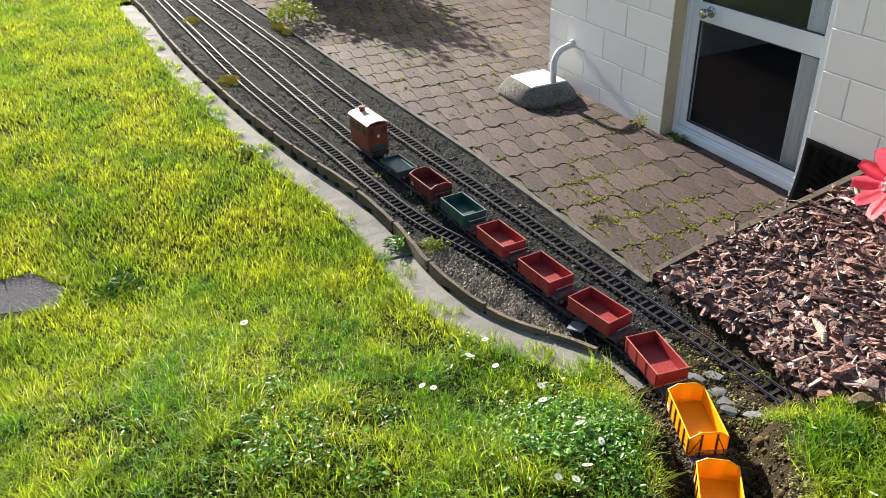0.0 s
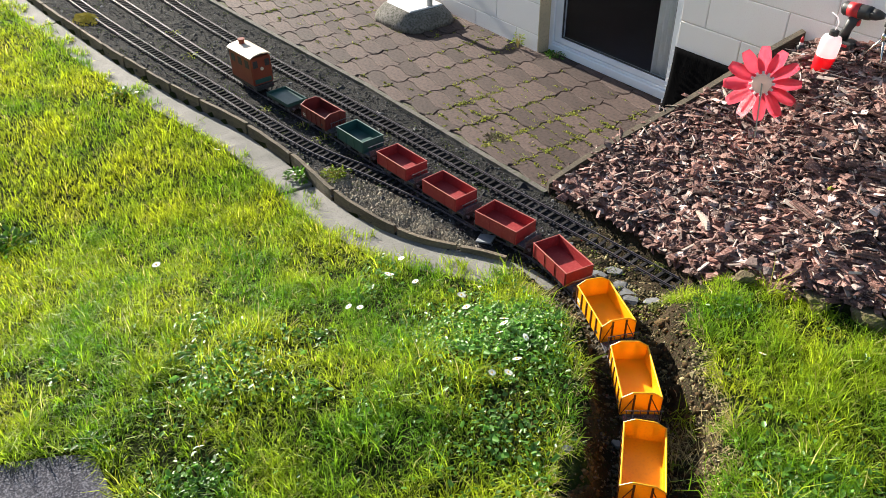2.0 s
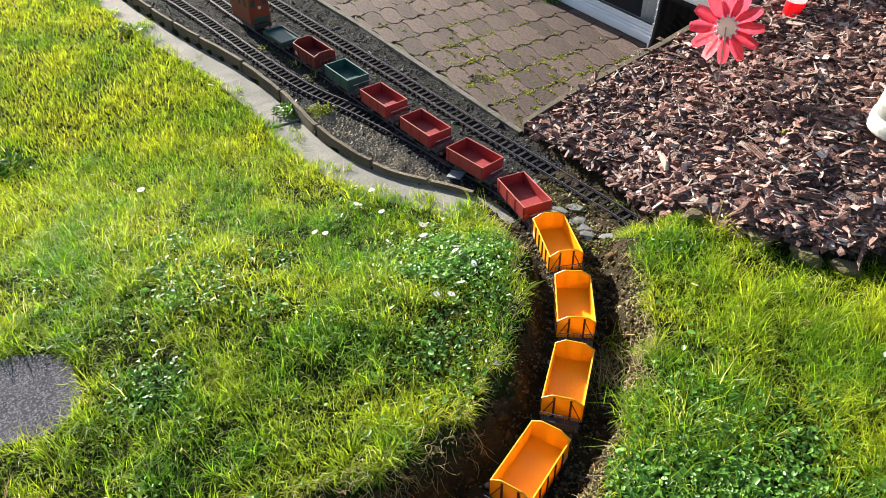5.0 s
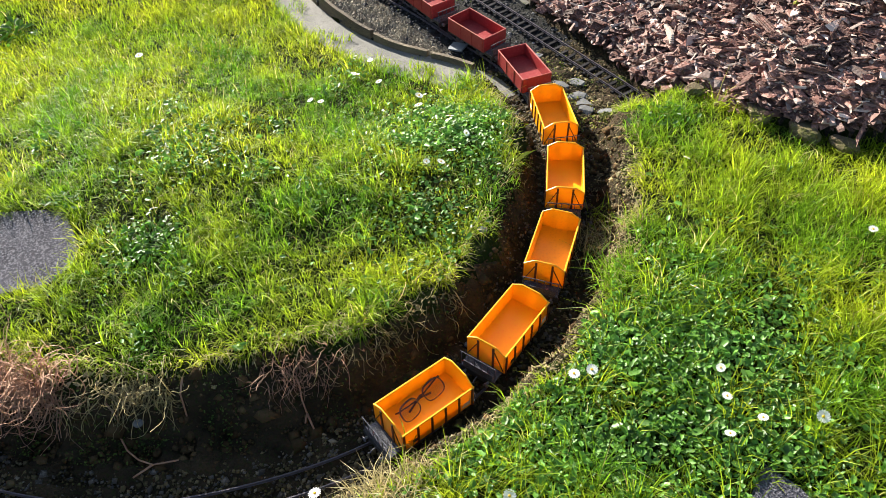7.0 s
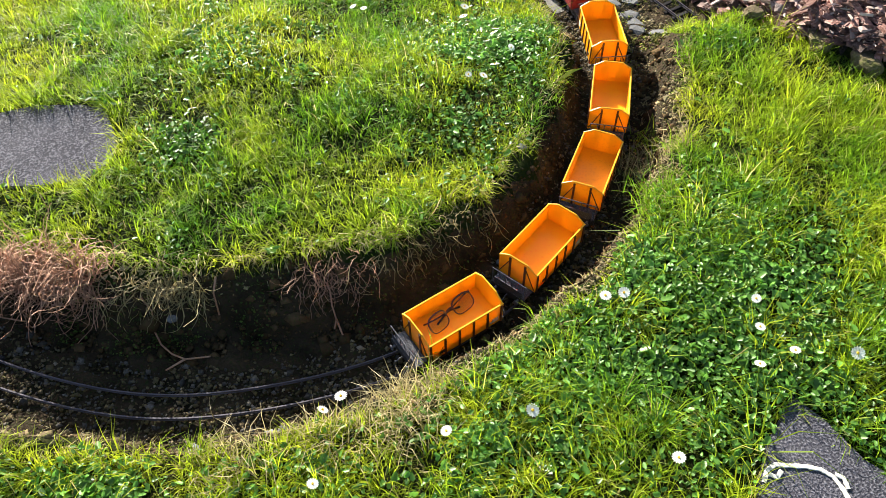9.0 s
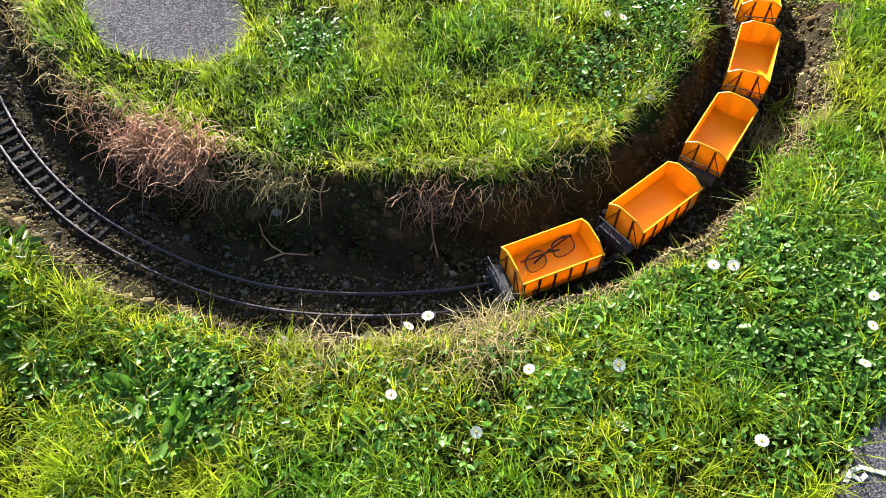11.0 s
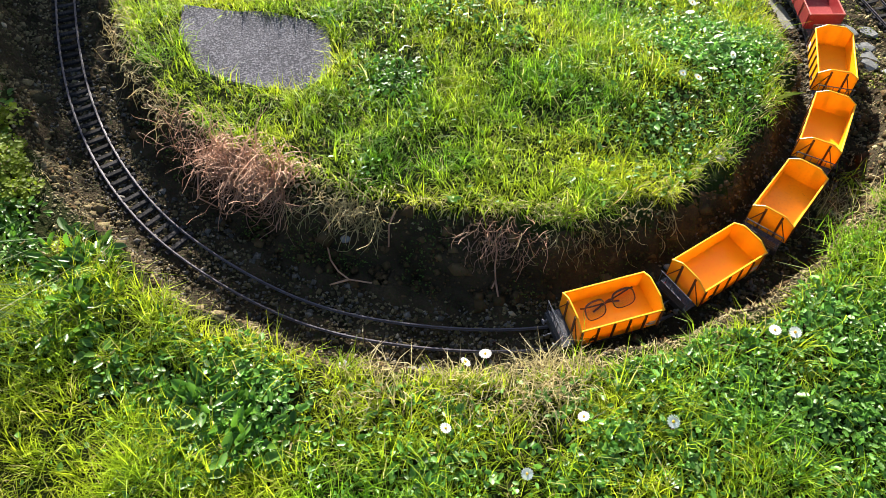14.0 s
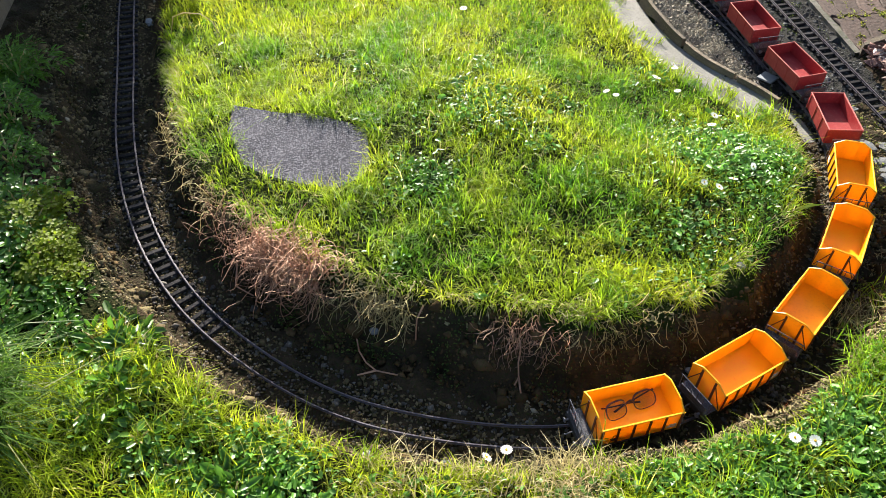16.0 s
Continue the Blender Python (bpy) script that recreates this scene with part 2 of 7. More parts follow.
    # darker copy of the cutting's soil, with the bank's shade in its colour
    shaded_bank_soil=mat("shaded_bank_soil", (0.055, 0.033, 0.017), (0.115, 0.073, 0.038), (0.055, 0.062, 0.02), 9, 160, 0.95, bump=0.9, depth=0.005, island=0.35, spec=0.06),
    blue_petal=mat("blue_petal", (0.42, 0.4, 0.6), (0.5, 0.48, 0.62), None, 20, 100, 0.6, bump=0, lucent=0.3),
)
glass = bpy.data.materials.new("glass")
glass.use_nodes = True
gp = glass.node_tree.nodes["Principled BSDF"]
gp.inputs["Transmission Weight"].default_value, gp.inputs["Roughness"].default_value = 1.0, 0.02
gp.inputs["IOR"].default_value, gp.inputs["Base Color"].default_value = 1.22, (0.9, 0.93, 0.95, 1)

# ---------------------------------------------------------------- mesh helpers
rng = np.random.default_rng(7)


def raw(name, verts, faces, mats, face_mat=None, smooth=False):
    """A mesh from arrays: verts (n, 3), faces (m, k)."""
    me = bpy.data.meshes.new(name)
    verts, faces = np.asarray(verts, np.float32), np.asarray(faces, np.int32)
    k = faces.shape[1]
    me.vertices.add(len(verts)), me.loops.add(faces.size), me.polygons.add(len(faces))
    me.vertices.foreach_set("co", verts.ravel())
    me.loops.foreach_set("vertex_index", faces.ravel())
    me.polygons.foreach_set("loop_start", np.arange(0, faces.size, k, dtype=np.int32))
    me.polygons.foreach_set("loop_total", np.full(len(faces), k, np.int32))
    for m in mats if isinstance(mats, (list, tuple)) else [mats]:
        me.materials.append(m)
    if face_mat is not None:
        me.polygons.foreach_set("material_index", np.asarray(face_mat, np.int32))
    me.polygons.foreach_set("use_smooth", np.full(len(faces), smooth))
    me.update(calc_edges=True)
    return me


def part(name, bm, material, parent=None, label="", smooth=False):
    """Links a bmesh (or a mesh) as one object under a thing or a part."""
    if isinstance(bm, bmesh.types.BMesh):
        bmesh.ops.recalc_face_normals(bm, faces=bm.faces)
        me = bpy.data.meshes.new(name)
        bm.to_mesh(me)
        bm.free()
        me.materials.append(material)
        me.polygons.foreach_set("use_smooth", np.full(len(me.polygons), smooth))
    else:
        me = bm
    ob = new(name, me)
    if parent:
        ob.parent = parent
    if label:
        tagged(ob, label)
    return ob


def thing(name, m, label, category, group="", kind=""):
    ob = new(name)
    ob.empty_display_size = 0.05
    ob.matrix_basis = m
    return tagged(ob, label, category, group, kind)


def box(bm, x0, x1, y0, y1, z0, z1, bev=0.0, m=None):
    made = bmesh.ops.create_cube(bm, size=1.0)["verts"]
    bmesh.ops.transform(bm, matrix=Matrix.LocRotScale(((x0 + x1) / 2, (y0 + y1) / 2, (z0 + z1) / 2), None, (x1 - x0, y1 - y0, z1 - z0)), verts=made)
    if m is not None:
        bmesh.ops.transform(bm, matrix=m, verts=made)
    if bev:
        es = list({e for v in made for e in v.link_edges})
        bmesh.ops.bevel(bm, geom=es, offset=bev, segments=1, affect="EDGES")
    return bm


def cyl(bm, a, b, r0, r1=None, n=12):
    a, b = Vector(a), Vector(b)
    made = bmesh.ops.create_cone(bm, cap_ends=True, segments=n, radius1=r0, radius2=r0 if r1 is None else r1, depth=(b - a).length)["verts"]
    turn = (b - a).to_track_quat("Z", "Y").to_matrix().to_4x4()
    bmesh.ops.transform(bm, matrix=Matrix.Translation((a + b) / 2) @ turn, verts=made)
    return bm


def tube(bm, pts, r, n=6):
    """A round bar along points."""
    pts = [Vector(p) for p in pts]
    rings = []
    for i, p in enumerate(pts):
        d = (pts[min(i + 1, len(pts) - 1)] - pts[max(i - 1, 0)]).normalized()
        q = d.to_track_quat("Z", "Y").to_matrix()
        rr = r[i] if isinstance(r, (list, tuple)) else r
        rings.append([bm.verts.new(p + q @ Vector((rr * math.cos(6.2832 * k / n), rr * math.sin(6.2832 * k / n), 0))) for k in range(n)])
    for a, b in zip(rings, rings[1:]):
        for k in range(n):
            bm.faces.new((a[k], a[(k + 1) % n], b[(k + 1) % n], b[k]))
    bm.faces.new(rings[0]), bm.faces.new(rings[-1])
    return bm


def BM():
    return bmesh.new()


# ---------------------------------------------------------------- the plan
def spline(pts, step=0.01):
    """Points evenly spaced along a smooth curve through pts."""
    p = np.array(pts, float)
    p = np.vstack([2 * p[0] - p[1], p, 2 * p[-1] - p[-2]])
    out = []
    for i in range(1, len(p) - 2):
        u = np.linspace(0, 1, 40, endpoint=False)[:, None]
        a, b, c, d = p[i - 1:i + 3]
        out.append(0.5 * (2 * b + (c - a) * u + (2 * a - 5 * b + 4 * c - d) * u**2 + (3 * b - a - 3 * c + d) * u**3))
    q = np.vstack(out + [p[-2:-1]])
    s = np.concatenate([[0], np.cumsum(np.linalg.norm(np.diff(q, axis=0), axis=1))])
    t = np.arange(0, s[-1], step)
    return np.stack([np.interp(t, s, q[:, 0]), np.interp(t, s, q[:, 1])], 1)


MAIN = spline([(-5.563, -1.917), (-3.377, -1.767), (-1.048, -1.624), (0.070, -1.526), (0.770, -1.478), (1.240, -1.441), (1.591, -1.399), (1.917, -1.464), (2.227, -1.614), (2.484, -1.833), (2.668, -2.076), (2.777, -2.359), (2.808, -2.655), (2.751, -2.969), (2.630, -3.259), (2.421, -3.518), (2.176, -3.717), (1.850, -3.876), (1.443, -3.985), (0.887, -4.066), (0.461, -4.124), (-0.588, -4.237), (-1.546, -4.314)])
SIDE_L = spline([(-5.565, -2.106), (-3.909, -2.025), (-2.557, -1.961), (-1.544, -1.874), (-0.806, -1.787), (-0.094, -1.719), (0.276, -1.668),
                 (0.574, -1.581), (0.837, -1.519), (1.033, -1.477), (1.270, -1.446)])
SIDE_R = spline([(-5.561, -1.620), (-3.248, -1.468), (-1.666, -1.399), (-0.521, -1.313), (0.362, -1.235), (1.060, -1.183), (1.386, -1.154), (1.758, -1.119), (2.063, -1.093)])
BORDER = spline([(-5.496, -2.355), (-4.868, -2.310), (-3.390, -2.249), (-1.848, -2.110), (-0.903, -1.984), (-0.266, -1.858), (0.253, -1.811), (0.655, -1.817), (0.967, -1.781), (1.204, -1.705), (1.385, -1.585), (1.516, -1.512)])
KERB_Y = lambda x: np.interp(x, [-5.5, -3.04, -1.84, -0.27, 1.23], [-1.40, -1.235, -1.175, -1.08, -1.05])
TOE = np.array([(1.226, -1.029, 0.02), (1.725, -1.022, 0.02), (2.130, -1.068, 0.05), (2.399, -1.011, 0.14), (2.652, -0.868, 0.18), (2.867, -0.649, 0.22), (3.402, -0.478, 0.25)])


def near(x, y, line=MAIN):
    """Distance from a curve, positive on its right-hand side, and the index along it."""
    x, y = np.asarray(x, float).ravel(), np.asarray(y, float).ravel()
    best, idx = np.full(len(x), 1e9), np.zeros(len(x), int)
    thin = line[::3]
    for i0 in range(0, len(x), 20000):
        dx = x[i0:i0 + 20000, None] - thin[None, :, 0]
        dy = y[i0:i0 + 20000, None] - thin[None, :, 1]
        dd = dx * dx + dy * dy
        j = dd.argmin(1)
        idx[i0:i0 + 20000] = j * 3
        best[i0:i0 + 20000] = dd[np.arange(len(j)), j]
    j = np.clip(idx, 1, len(line) - 2)
    tx, ty = line[j + 1, 0] - line[j - 1, 0], line[j + 1, 1] - line[j - 1, 1]
    side = np.sign(tx * (y - line[j, 1]) - ty * (x - line[j, 0]))
    return np.sqrt(best) * -side, idx


def smooth(a, b, v):
    u = np.clip((v - a) / (b - a), 0, 1)
    return u * u * (3 - 2 * u)


def lawn_level(x, y):
    z = -0.05 + 0.18 * smooth(-0.05, 1.7, x) + 0.025 * smooth(2.3, 3.3, x) - 0.05 * smooth(-2.5, -3.5, y) * smooth(2.5, 2.9, x)
    return z + 0.012 * np.sin(2.3 * x + 1.1) * np.sin(2.9 * y) + 0.006 * np.sin(9 * x + 2) * np.sin(8 * y + 1)


S_OF = lambda px, py: int(np.argmin((MAIN[:, 0] - px)**2 + (MAIN[:, 1] - py)**2))
_e = [(S_OF(1.518, -1.434), 0.12), (S_OF(1.920, -1.484), 0.14), (S_OF(2.223, -1.619), 0.15), (S_OF(2.496, -1.820), 0.21), (S_OF(2.647, -2.012), 0.235), (S_OF(2.830, -2.656), 0.315), (S_OF(2.656, -3.275), 0.365),
      (S_OF(2.376, -3.589), 0.325), (S_OF(2.059, -3.792), 0.265), (S_OF(1.646, -3.936), 0.21), (S_OF(0.887, -4.066), 0.17), (len(MAIN), 0.17)]
_o = [(S_OF(1.719, -1.443), 0.3), (S_OF(2.021, -1.515), 0.24), (S_OF(2.223, -1.619), 0.2), (S_OF(2.688, -2.065), 0.19), (S_OF(2.830, -2.656), 0.155), (S_OF(2.656, -3.275), 0.17),
      (S_OF(2.184, -3.743), 0.17), (S_OF(1.442, -3.981), 0.2), (len(MAIN), 0.22)]
EDGE_IN = np.interp(np.arange(len(MAIN)), [a for a, _ in _e], [b for _, b in _e]) - np.interp(np.arange(len(MAIN)), [711, 735, 756, 783, 804, 825, 845, 870, 900, 950, 1000, 1047, 1090, 1115, 1140], [-0.035, -0.035, -0.022, -0.012, 0.008, 0.024, 0.024, 0.018, 0.02, 0.03, 0.03, 0.015, 0, -0.005, 0])
EDGE_OUT = np.interp(np.arange(len(MAIN)), [a for a, _ in _o], [b for _, b in _o])
TURN = S_OF(1.538, -1.434)


def plan(x, y):
    """Ground height and kind (0 lawn, 1 ballast, 2 dirt, 3 bark, 4 under paving) at points of the plan."""
    x, y = np.asarray(x, float).ravel(), np.asarray(y, float).ravel()
    d, i = near(x, y)
    db, _ = near(x, y, BORDER)
    wob = 0.018 * np.sin(17 * x + 3 * y) + 0.014 * np.sin(23 * y - 7 * x + 1)
    lawn = lawn_level(x, y)
    low_ = -0.045 + 0.04 * smooth(0.3, 1.4, x)
    beside = low_ + (lawn - low_) * smooth(0.16, 1.1, np.abs(db))
    lawn = np.where(y > -3.2, beside + (lawn - beside) * smooth(1.62, 2.05, x), lawn)
    z, kind = lawn.copy(), np.zeros(len(x), int)
    turn = i >= TURN
    ein, eout = EDGE_IN[i] + wob, EDGE_OUT[i] + 0.6 * wob
    inner, outer = turn & (d > 0), turn & (d <= 0)
    bed = -0.018 + 0.004 * np.sin(31 * x) * np.sin(27 * y)
    low = np.maximum(0.085, ein - 0.13)
    ramp = smooth(0, 1, np.clip((d - low) / (ein - low), 0, 1))
    z = np.where(inner, bed + (lawn - bed) * ramp, z)
    kind = np.where(inner & (d < ein - 0.015), 2, kind)
    a = -d
    lowo = np.maximum(0.07, eout - 0.07)
    z = np.where(outer, bed + (lawn - bed) * smooth(0, 1, np.clip((a - lowo) / (eout - lowo), 0, 1)), z)
    kind = np.where(outer & (a < eout - 0.01), 2, kind)
    # straight: ballast between the timber border and the kerb
    st = ~turn
    ball = st & (db < 0) & (y < KERB_Y(x)) & (x < 1.67)
    z = np.where(ball, -0.0195 + 0.003 * np.sin(40 * x) * np.sin(37 * y), z)
    kind = np.where(ball, 1, kind)
    strip = st & (db >= 0)
    z = np.where(strip, np.where(db < 0.165, -0.075, lawn), z)
    # yard between turn, bark and the stub of the siding
    yard = (x > 1.22) & (x < 2.28) & (y > -1.43) & (y < -0.9) & (~inner) & ((d < 0) | st)
    f = smooth(1.98, 2.23, x)
    zy = bed + (lawn - bed) * f
    z = np.where(yard & (x < 1.98), bed, np.where(yard, np.minimum(z, zy), z))
    kind = np.where(yard & (x < 2.05) & (kind != 1), 2, kind)
    # paving
    pav = (y >= KERB_Y(x)) & (x < 1.63) & (x < 1.225 + 0.405 * (y + 1.02))
    z, kind = np.where(pav, -0.009, z), np.where(pav, 4, kind)
    # bank of bark against the wall
    ty, tz = np.interp(x, TOE[:, 0], TOE[:, 1]), np.interp(x, TOE[:, 0], TOE[:, 2])
    top = np.interp(x, [1.2, 1.63, 2.14, 3.4], [0.585, 0.585, 0.66, 0.69])
    u = np.clip((y - ty) / (0 - ty), 0, 1)
    edge = (x - 1.225 - 0.405 * (y + 1.02)) / 1.08
    bank = (y > ty) & (x > 1.225 + 0.405 * (y + 1.02)) & (x < 4.2)
    z = np.where(bank, tz + (top - tz) * u**0.9 + 0.01 * np.sin(13 * x) * np.sin(11 * y) - 0.035 * np.exp(-(np.maximum(edge, 0) / 0.09)**2) * u, z)
    kind = np.where(bank, 3, kind)
    # bed behind the far rail
    bedl = turn & (d < -0.2) & (x < 2.1) & (y < -3.75) & (y > -4.75)
    kind = np.where(bedl, 2, kind)
    return z, kind, d, i, db


def ground_z(x, y):
    return float(plan([x], [y])[0][0])


# ---------------------------------------------------------------- ground
GX, GY = np.arange(-6.0, 5.01, 0.025), np.arange(-6.5, 0.06, 0.025)
gx, gy = np.meshgrid(GX, GY)
gz, gk, gd, gi, gb = plan(gx, gy)
nx, ny = len(GX), len(GY)
gv = np.stack([gx.ravel(), gy.ravel(), gz + np.where(gk == 2, rng.normal(0, 0.004, gz.size) * np.where(np.abs(gd) > 0.09, 2.4, 1), 0)], 1)
q = (np.arange(ny - 1)[:, None] * nx + np.arange(nx - 1)[None, :]).ravel()
gf = np.stack([q, q + 1, q + nx + 1, q + nx], 1)
fk = gk[q]
# the sheet goes on to the horizon
edge = [(0, 0), (nx - 1, 0), (nx - 1, ny - 1), (0, ny - 1)]
rim = list(range(0, nx)) + [j * nx + nx - 1 for j in range(1, ny)] + [(ny - 1) * nx + k for k in range(nx - 2, -1, -1)] + [j * nx for j in range(ny - 2, 0, -1)]
cen = np.array((-1.0, -3.2))
far = gv[rim].copy()
dirs = far[:, :2] - cen
far[:, :2] = cen + dirs / np.linalg.norm(dirs, axis=1)[:, None] * 300
far[:, 2] = -0.12
n0 = len(gv)
gv = np.vstack([gv, far])
r = np.array(rim)
k = np.arange(len(r))
skirt = np.stack([r, n0 + k, n0 + (k + 1) % len(r), np.roll(r, -1)], 1)
gf = np.vstack([gf, skirt])
fk = np.concatenate([fk, np.zeros(len(skirt), int)])
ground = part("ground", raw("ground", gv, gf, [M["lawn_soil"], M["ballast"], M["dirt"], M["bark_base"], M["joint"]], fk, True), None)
tagged(ground, "uneven garden ground of soil, gravel bed and dug cutting", "ground", kind="structure")

# ---------------------------------------------------------------- edging
def ribbon(line, profile, name, material, z_of=None, wobble=0.0, seed=1):
    """Sweeps a closed profile of (across, up) along a curve of the plan; across is positive to the right."""
    r2 = np.random.default_rng(seed)
    t = np.gradient(line, axis=0)
    t /= np.linalg.norm(t, axis=1)[:, None]
    right = np.stack([t[:, 1], -t[:, 0]], 1)
    k, n = len(profile), len(line)
    v = np.zeros((n, k, 3))
    for j, (a, h) in enumerate(profile):
        w = np.convolve(r2.normal(0, wobble, n + 4), np.ones(5) / 5, "valid") if wobble else 0
        v[:, j, :2] = line + right * (a + (w if wobble else 0))[..., None] if wobble else line + right * a
        v[:, j, 2] = h + (w if wobble else 0)
    if z_of is not None:
        v[:, :, 2] += z_of[:, None]
    i = np.arange(n - 1)[:, None] * k
    j = np.arange(k)[None, :]
    f = np.stack([i + j, i + k + j, i + k + (j + 1) % k, i + (j + 1) % k], -1).reshape(-1, 4)
    return raw(name, v.reshape(-1, 3), f, material)


def capped(line, profile, name, material, z_of, wobble, seed):
    """A ribbon with a profile of four corners, closed at both ends."""
    me = ribbon(line, profile, name, material, z_of, wobble, seed)
    v = np.array([p.co[:] for p in me.vertices])
    f = np.array([list(p.vertices) for p in me.polygons])
    last = len(v) - 4
    f = np.vstack([f, [(3, 2, 1, 0)], [(last, last + 1, last + 2, last + 3)]])
    bpy.data.meshes.remove(me)
    return raw(name, v, f, material)


def lengths(line, short, long, gap, seed):
    """Cuts a curve into pieces of uneven length with a gap between them."""
    r2, i, out = random.Random(seed), 0, []
    while i < len(line) - 8:
        n = int(r2.uniform(short, long) * 100)
        if len(line) - i - n < short * 60:
            n = len(line) - i
        out.append(line[i:i + n - gap])
        i += n
    return out


STRIP = np.vstack([BORDER, spline([tuple(BORDER[-1]), (1.60, -1.475), (1.75, -1.47)])])
strip = thing("mow_strip", pose(0, 0, 0), "weathered grey concrete mowing strip cast in lengths beside the lawn", "edging", kind="structure")
OLD = mat("old_concrete", (0.25, 0.235, 0.22), (0.17, 0.165, 0.15), (0.1, 0.1, 0.08), 7, 190, 0.88, bump=0.7, depth=0.003, randoms=0.1)
for j, piece in enumerate(lengths(STRIP, 1.2, 1.9, 1, 3)):
    dz = 0.002 * math.sin(2.7 * j)
    line_ = np.vstack([piece[:-1:3], piece[-1:]])
    part("concrete_length", capped(line_, [(-0.012, -0.11), (-0.012, -0.052), (0.168, -0.043), (0.17, -0.11)], "concrete_length", OLD, 0.04 * smooth(0.3, 1.4, line_[:, 0]) + dz, 0.003, 3 + j), None, strip)
border = thing("timber_border", pose(0, 0, 0), "low weathered timber boards edging the gravel bed", "edging", kind="structure")
TIM = mat("edging_timber", (0.15, 0.115, 0.077), (0.075, 0.058, 0.04), (0.22, 0.18, 0.125), 7, 90, 0.9, bump=0.9, depth=0.005, stretch=(1, 1, 5), randoms=0.35)
r2 = np.random.default_rng(4)
for j, piece in enumerate(lengths(BORDER, 0.26, 0.46, 1, 4)):
    top = 0.018 + r2.normal(0, 0.003) - 0.012 * float(smooth(1.0, 1.5, piece[0, 0]))
    lean = r2.normal(0, 0.0015)
    line_ = np.vstack([piece[:-1:2], piece[-1:]])
    part("board", capped(line_, [(-0.02 + lean, -0.1), (-0.02, top - 0.003), (-0.001 + lean, top), (0.0, -0.1)], "board", TIM, 0.0012 * np.sin(line_[:, 0] * 31 + j), 0.0012, 40 + j), None, border)
kl = np.stack([np.arange(-5.5, 1.23, 0.04), KERB_Y(np.arange(-5.5, 1.23, 0.04))], 1)
kerb = part("paving_kerb", ribbon(kl, [(-0.016, -0.06), (-0.014, 0.001), (0.012, 0.0), (0.014, -0.06)], "paving_kerb", mat("dirty_kerb", (0.13, 0.12, 0.105), (0.08, 0.075, 0.06), (0.06, 0.07, 0.03), 9, 60, 0.95, bump=0.8, depth=0.005), wobble=0.003, seed=5), None)
tagged(kerb, "thin worn concrete kerb between paving and gravel", "kerb", kind="structure")

# board that holds the bank of bark, rising to the wall
bm = BM()
a, b = Vector((1.205, -1.035, 0)), Vector((1.622, -0.006, 0))
n_ = 14
sec = []
for i in range(n_ + 1):
    u = i / n_
    p = a.lerp(b, u)
    top = 0.045 + 0.57 * u**0.95 + 0.006 * math.sin(9 * u)
    w = Vector((0.927, -0.375, 0)) * 0.03
    sec.append([bm.verts.new(p + Vector((0, 0, -0.05))), bm.verts.new(p + Vector((0, 0, top))), bm.verts.new(p + w + Vector((0, 0, top - 0.002))), bm.verts.new(p + w + Vector((0, 0, -0.05)))])
for s0, s1 in zip(sec, sec[1:]):
    for k in range(4):
        bm.faces.new((s0[k], s0[(k + 1) % 4], s1[(k + 1) % 4], s1[k]))
bm.faces.new(sec[0]), bm.faces.new(sec[-1])
board = part("retaining_board", bm, M["timber"])
tagged(board, "sloping grey weathered board holding back bark mulch", "board", kind="structure")

# ---------------------------------------------------------------- house
WX0, WX1, WH = -1.247, 3.6, 2.5
DX0, DX1, DH = -0.018, 0.993, 2.02
bm = BM()
box(bm, WX0 + 0.006, DX0, 0.0035, 0.2, -0.06, WH)
box(bm, DX1, WX1, 0.0035, 0.2, -0.06, WH)
box(bm, DX0, DX1, 0.0035, 0.2, DH, WH)
wall = part("wall_south", bm, M["mortar"])
tagged(wall, "cream painted concrete block house wall", "wall", kind="structure")
# the jamb in a warmer cream, which holds the light reflected onto it
bm = BM()
box(bm, DX0 - 0.001, DX0 + 0.005, 0.0005, 0.10, -0.03, DH)
jamb = part("trim", bm, M["reveal"])
tagged(jamb, "cream door reveal, coloured yellower for reflected light", "trim", kind="structure")
bm = BM()
box(bm, WX0, WX0 + 0.2, 0.2, 5.0, -0.06, WH)
side = part("wall_west", bm, M["block"])
tagged(side, "cream painted house side wall", "wall", kind="structure")
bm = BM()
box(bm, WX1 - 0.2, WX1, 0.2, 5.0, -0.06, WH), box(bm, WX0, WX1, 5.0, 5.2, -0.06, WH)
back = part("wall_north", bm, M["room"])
tagged(back, "plain rear walls of the room, tinted bluish for haze in the glass", "wall", kind="structure")
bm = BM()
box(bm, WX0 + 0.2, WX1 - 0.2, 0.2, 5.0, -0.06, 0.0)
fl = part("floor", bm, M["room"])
tagged(fl, "floor of the room behind the glass door, tinted bluish for its haze", "floor", kind="structure")
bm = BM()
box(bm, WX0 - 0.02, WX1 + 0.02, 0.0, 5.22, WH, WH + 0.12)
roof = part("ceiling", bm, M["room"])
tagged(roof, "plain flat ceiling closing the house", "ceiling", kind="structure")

# door with its aluminium frame
door = thing("door_1", pose(0, 0, 0), "closed white aluminium glazed door with a round knob", "door", kind="structure")
FY = 0.095


def bar(name, x0, x1, z0, z1, y0=FY - 0.012, y1=FY + 0.045, m=None, parent=door, bev=0.003, label=""):
    return part(name, box(BM(), x0, x1, y0, y1, z0, z1, bev), m or M["alu"], parent, label)


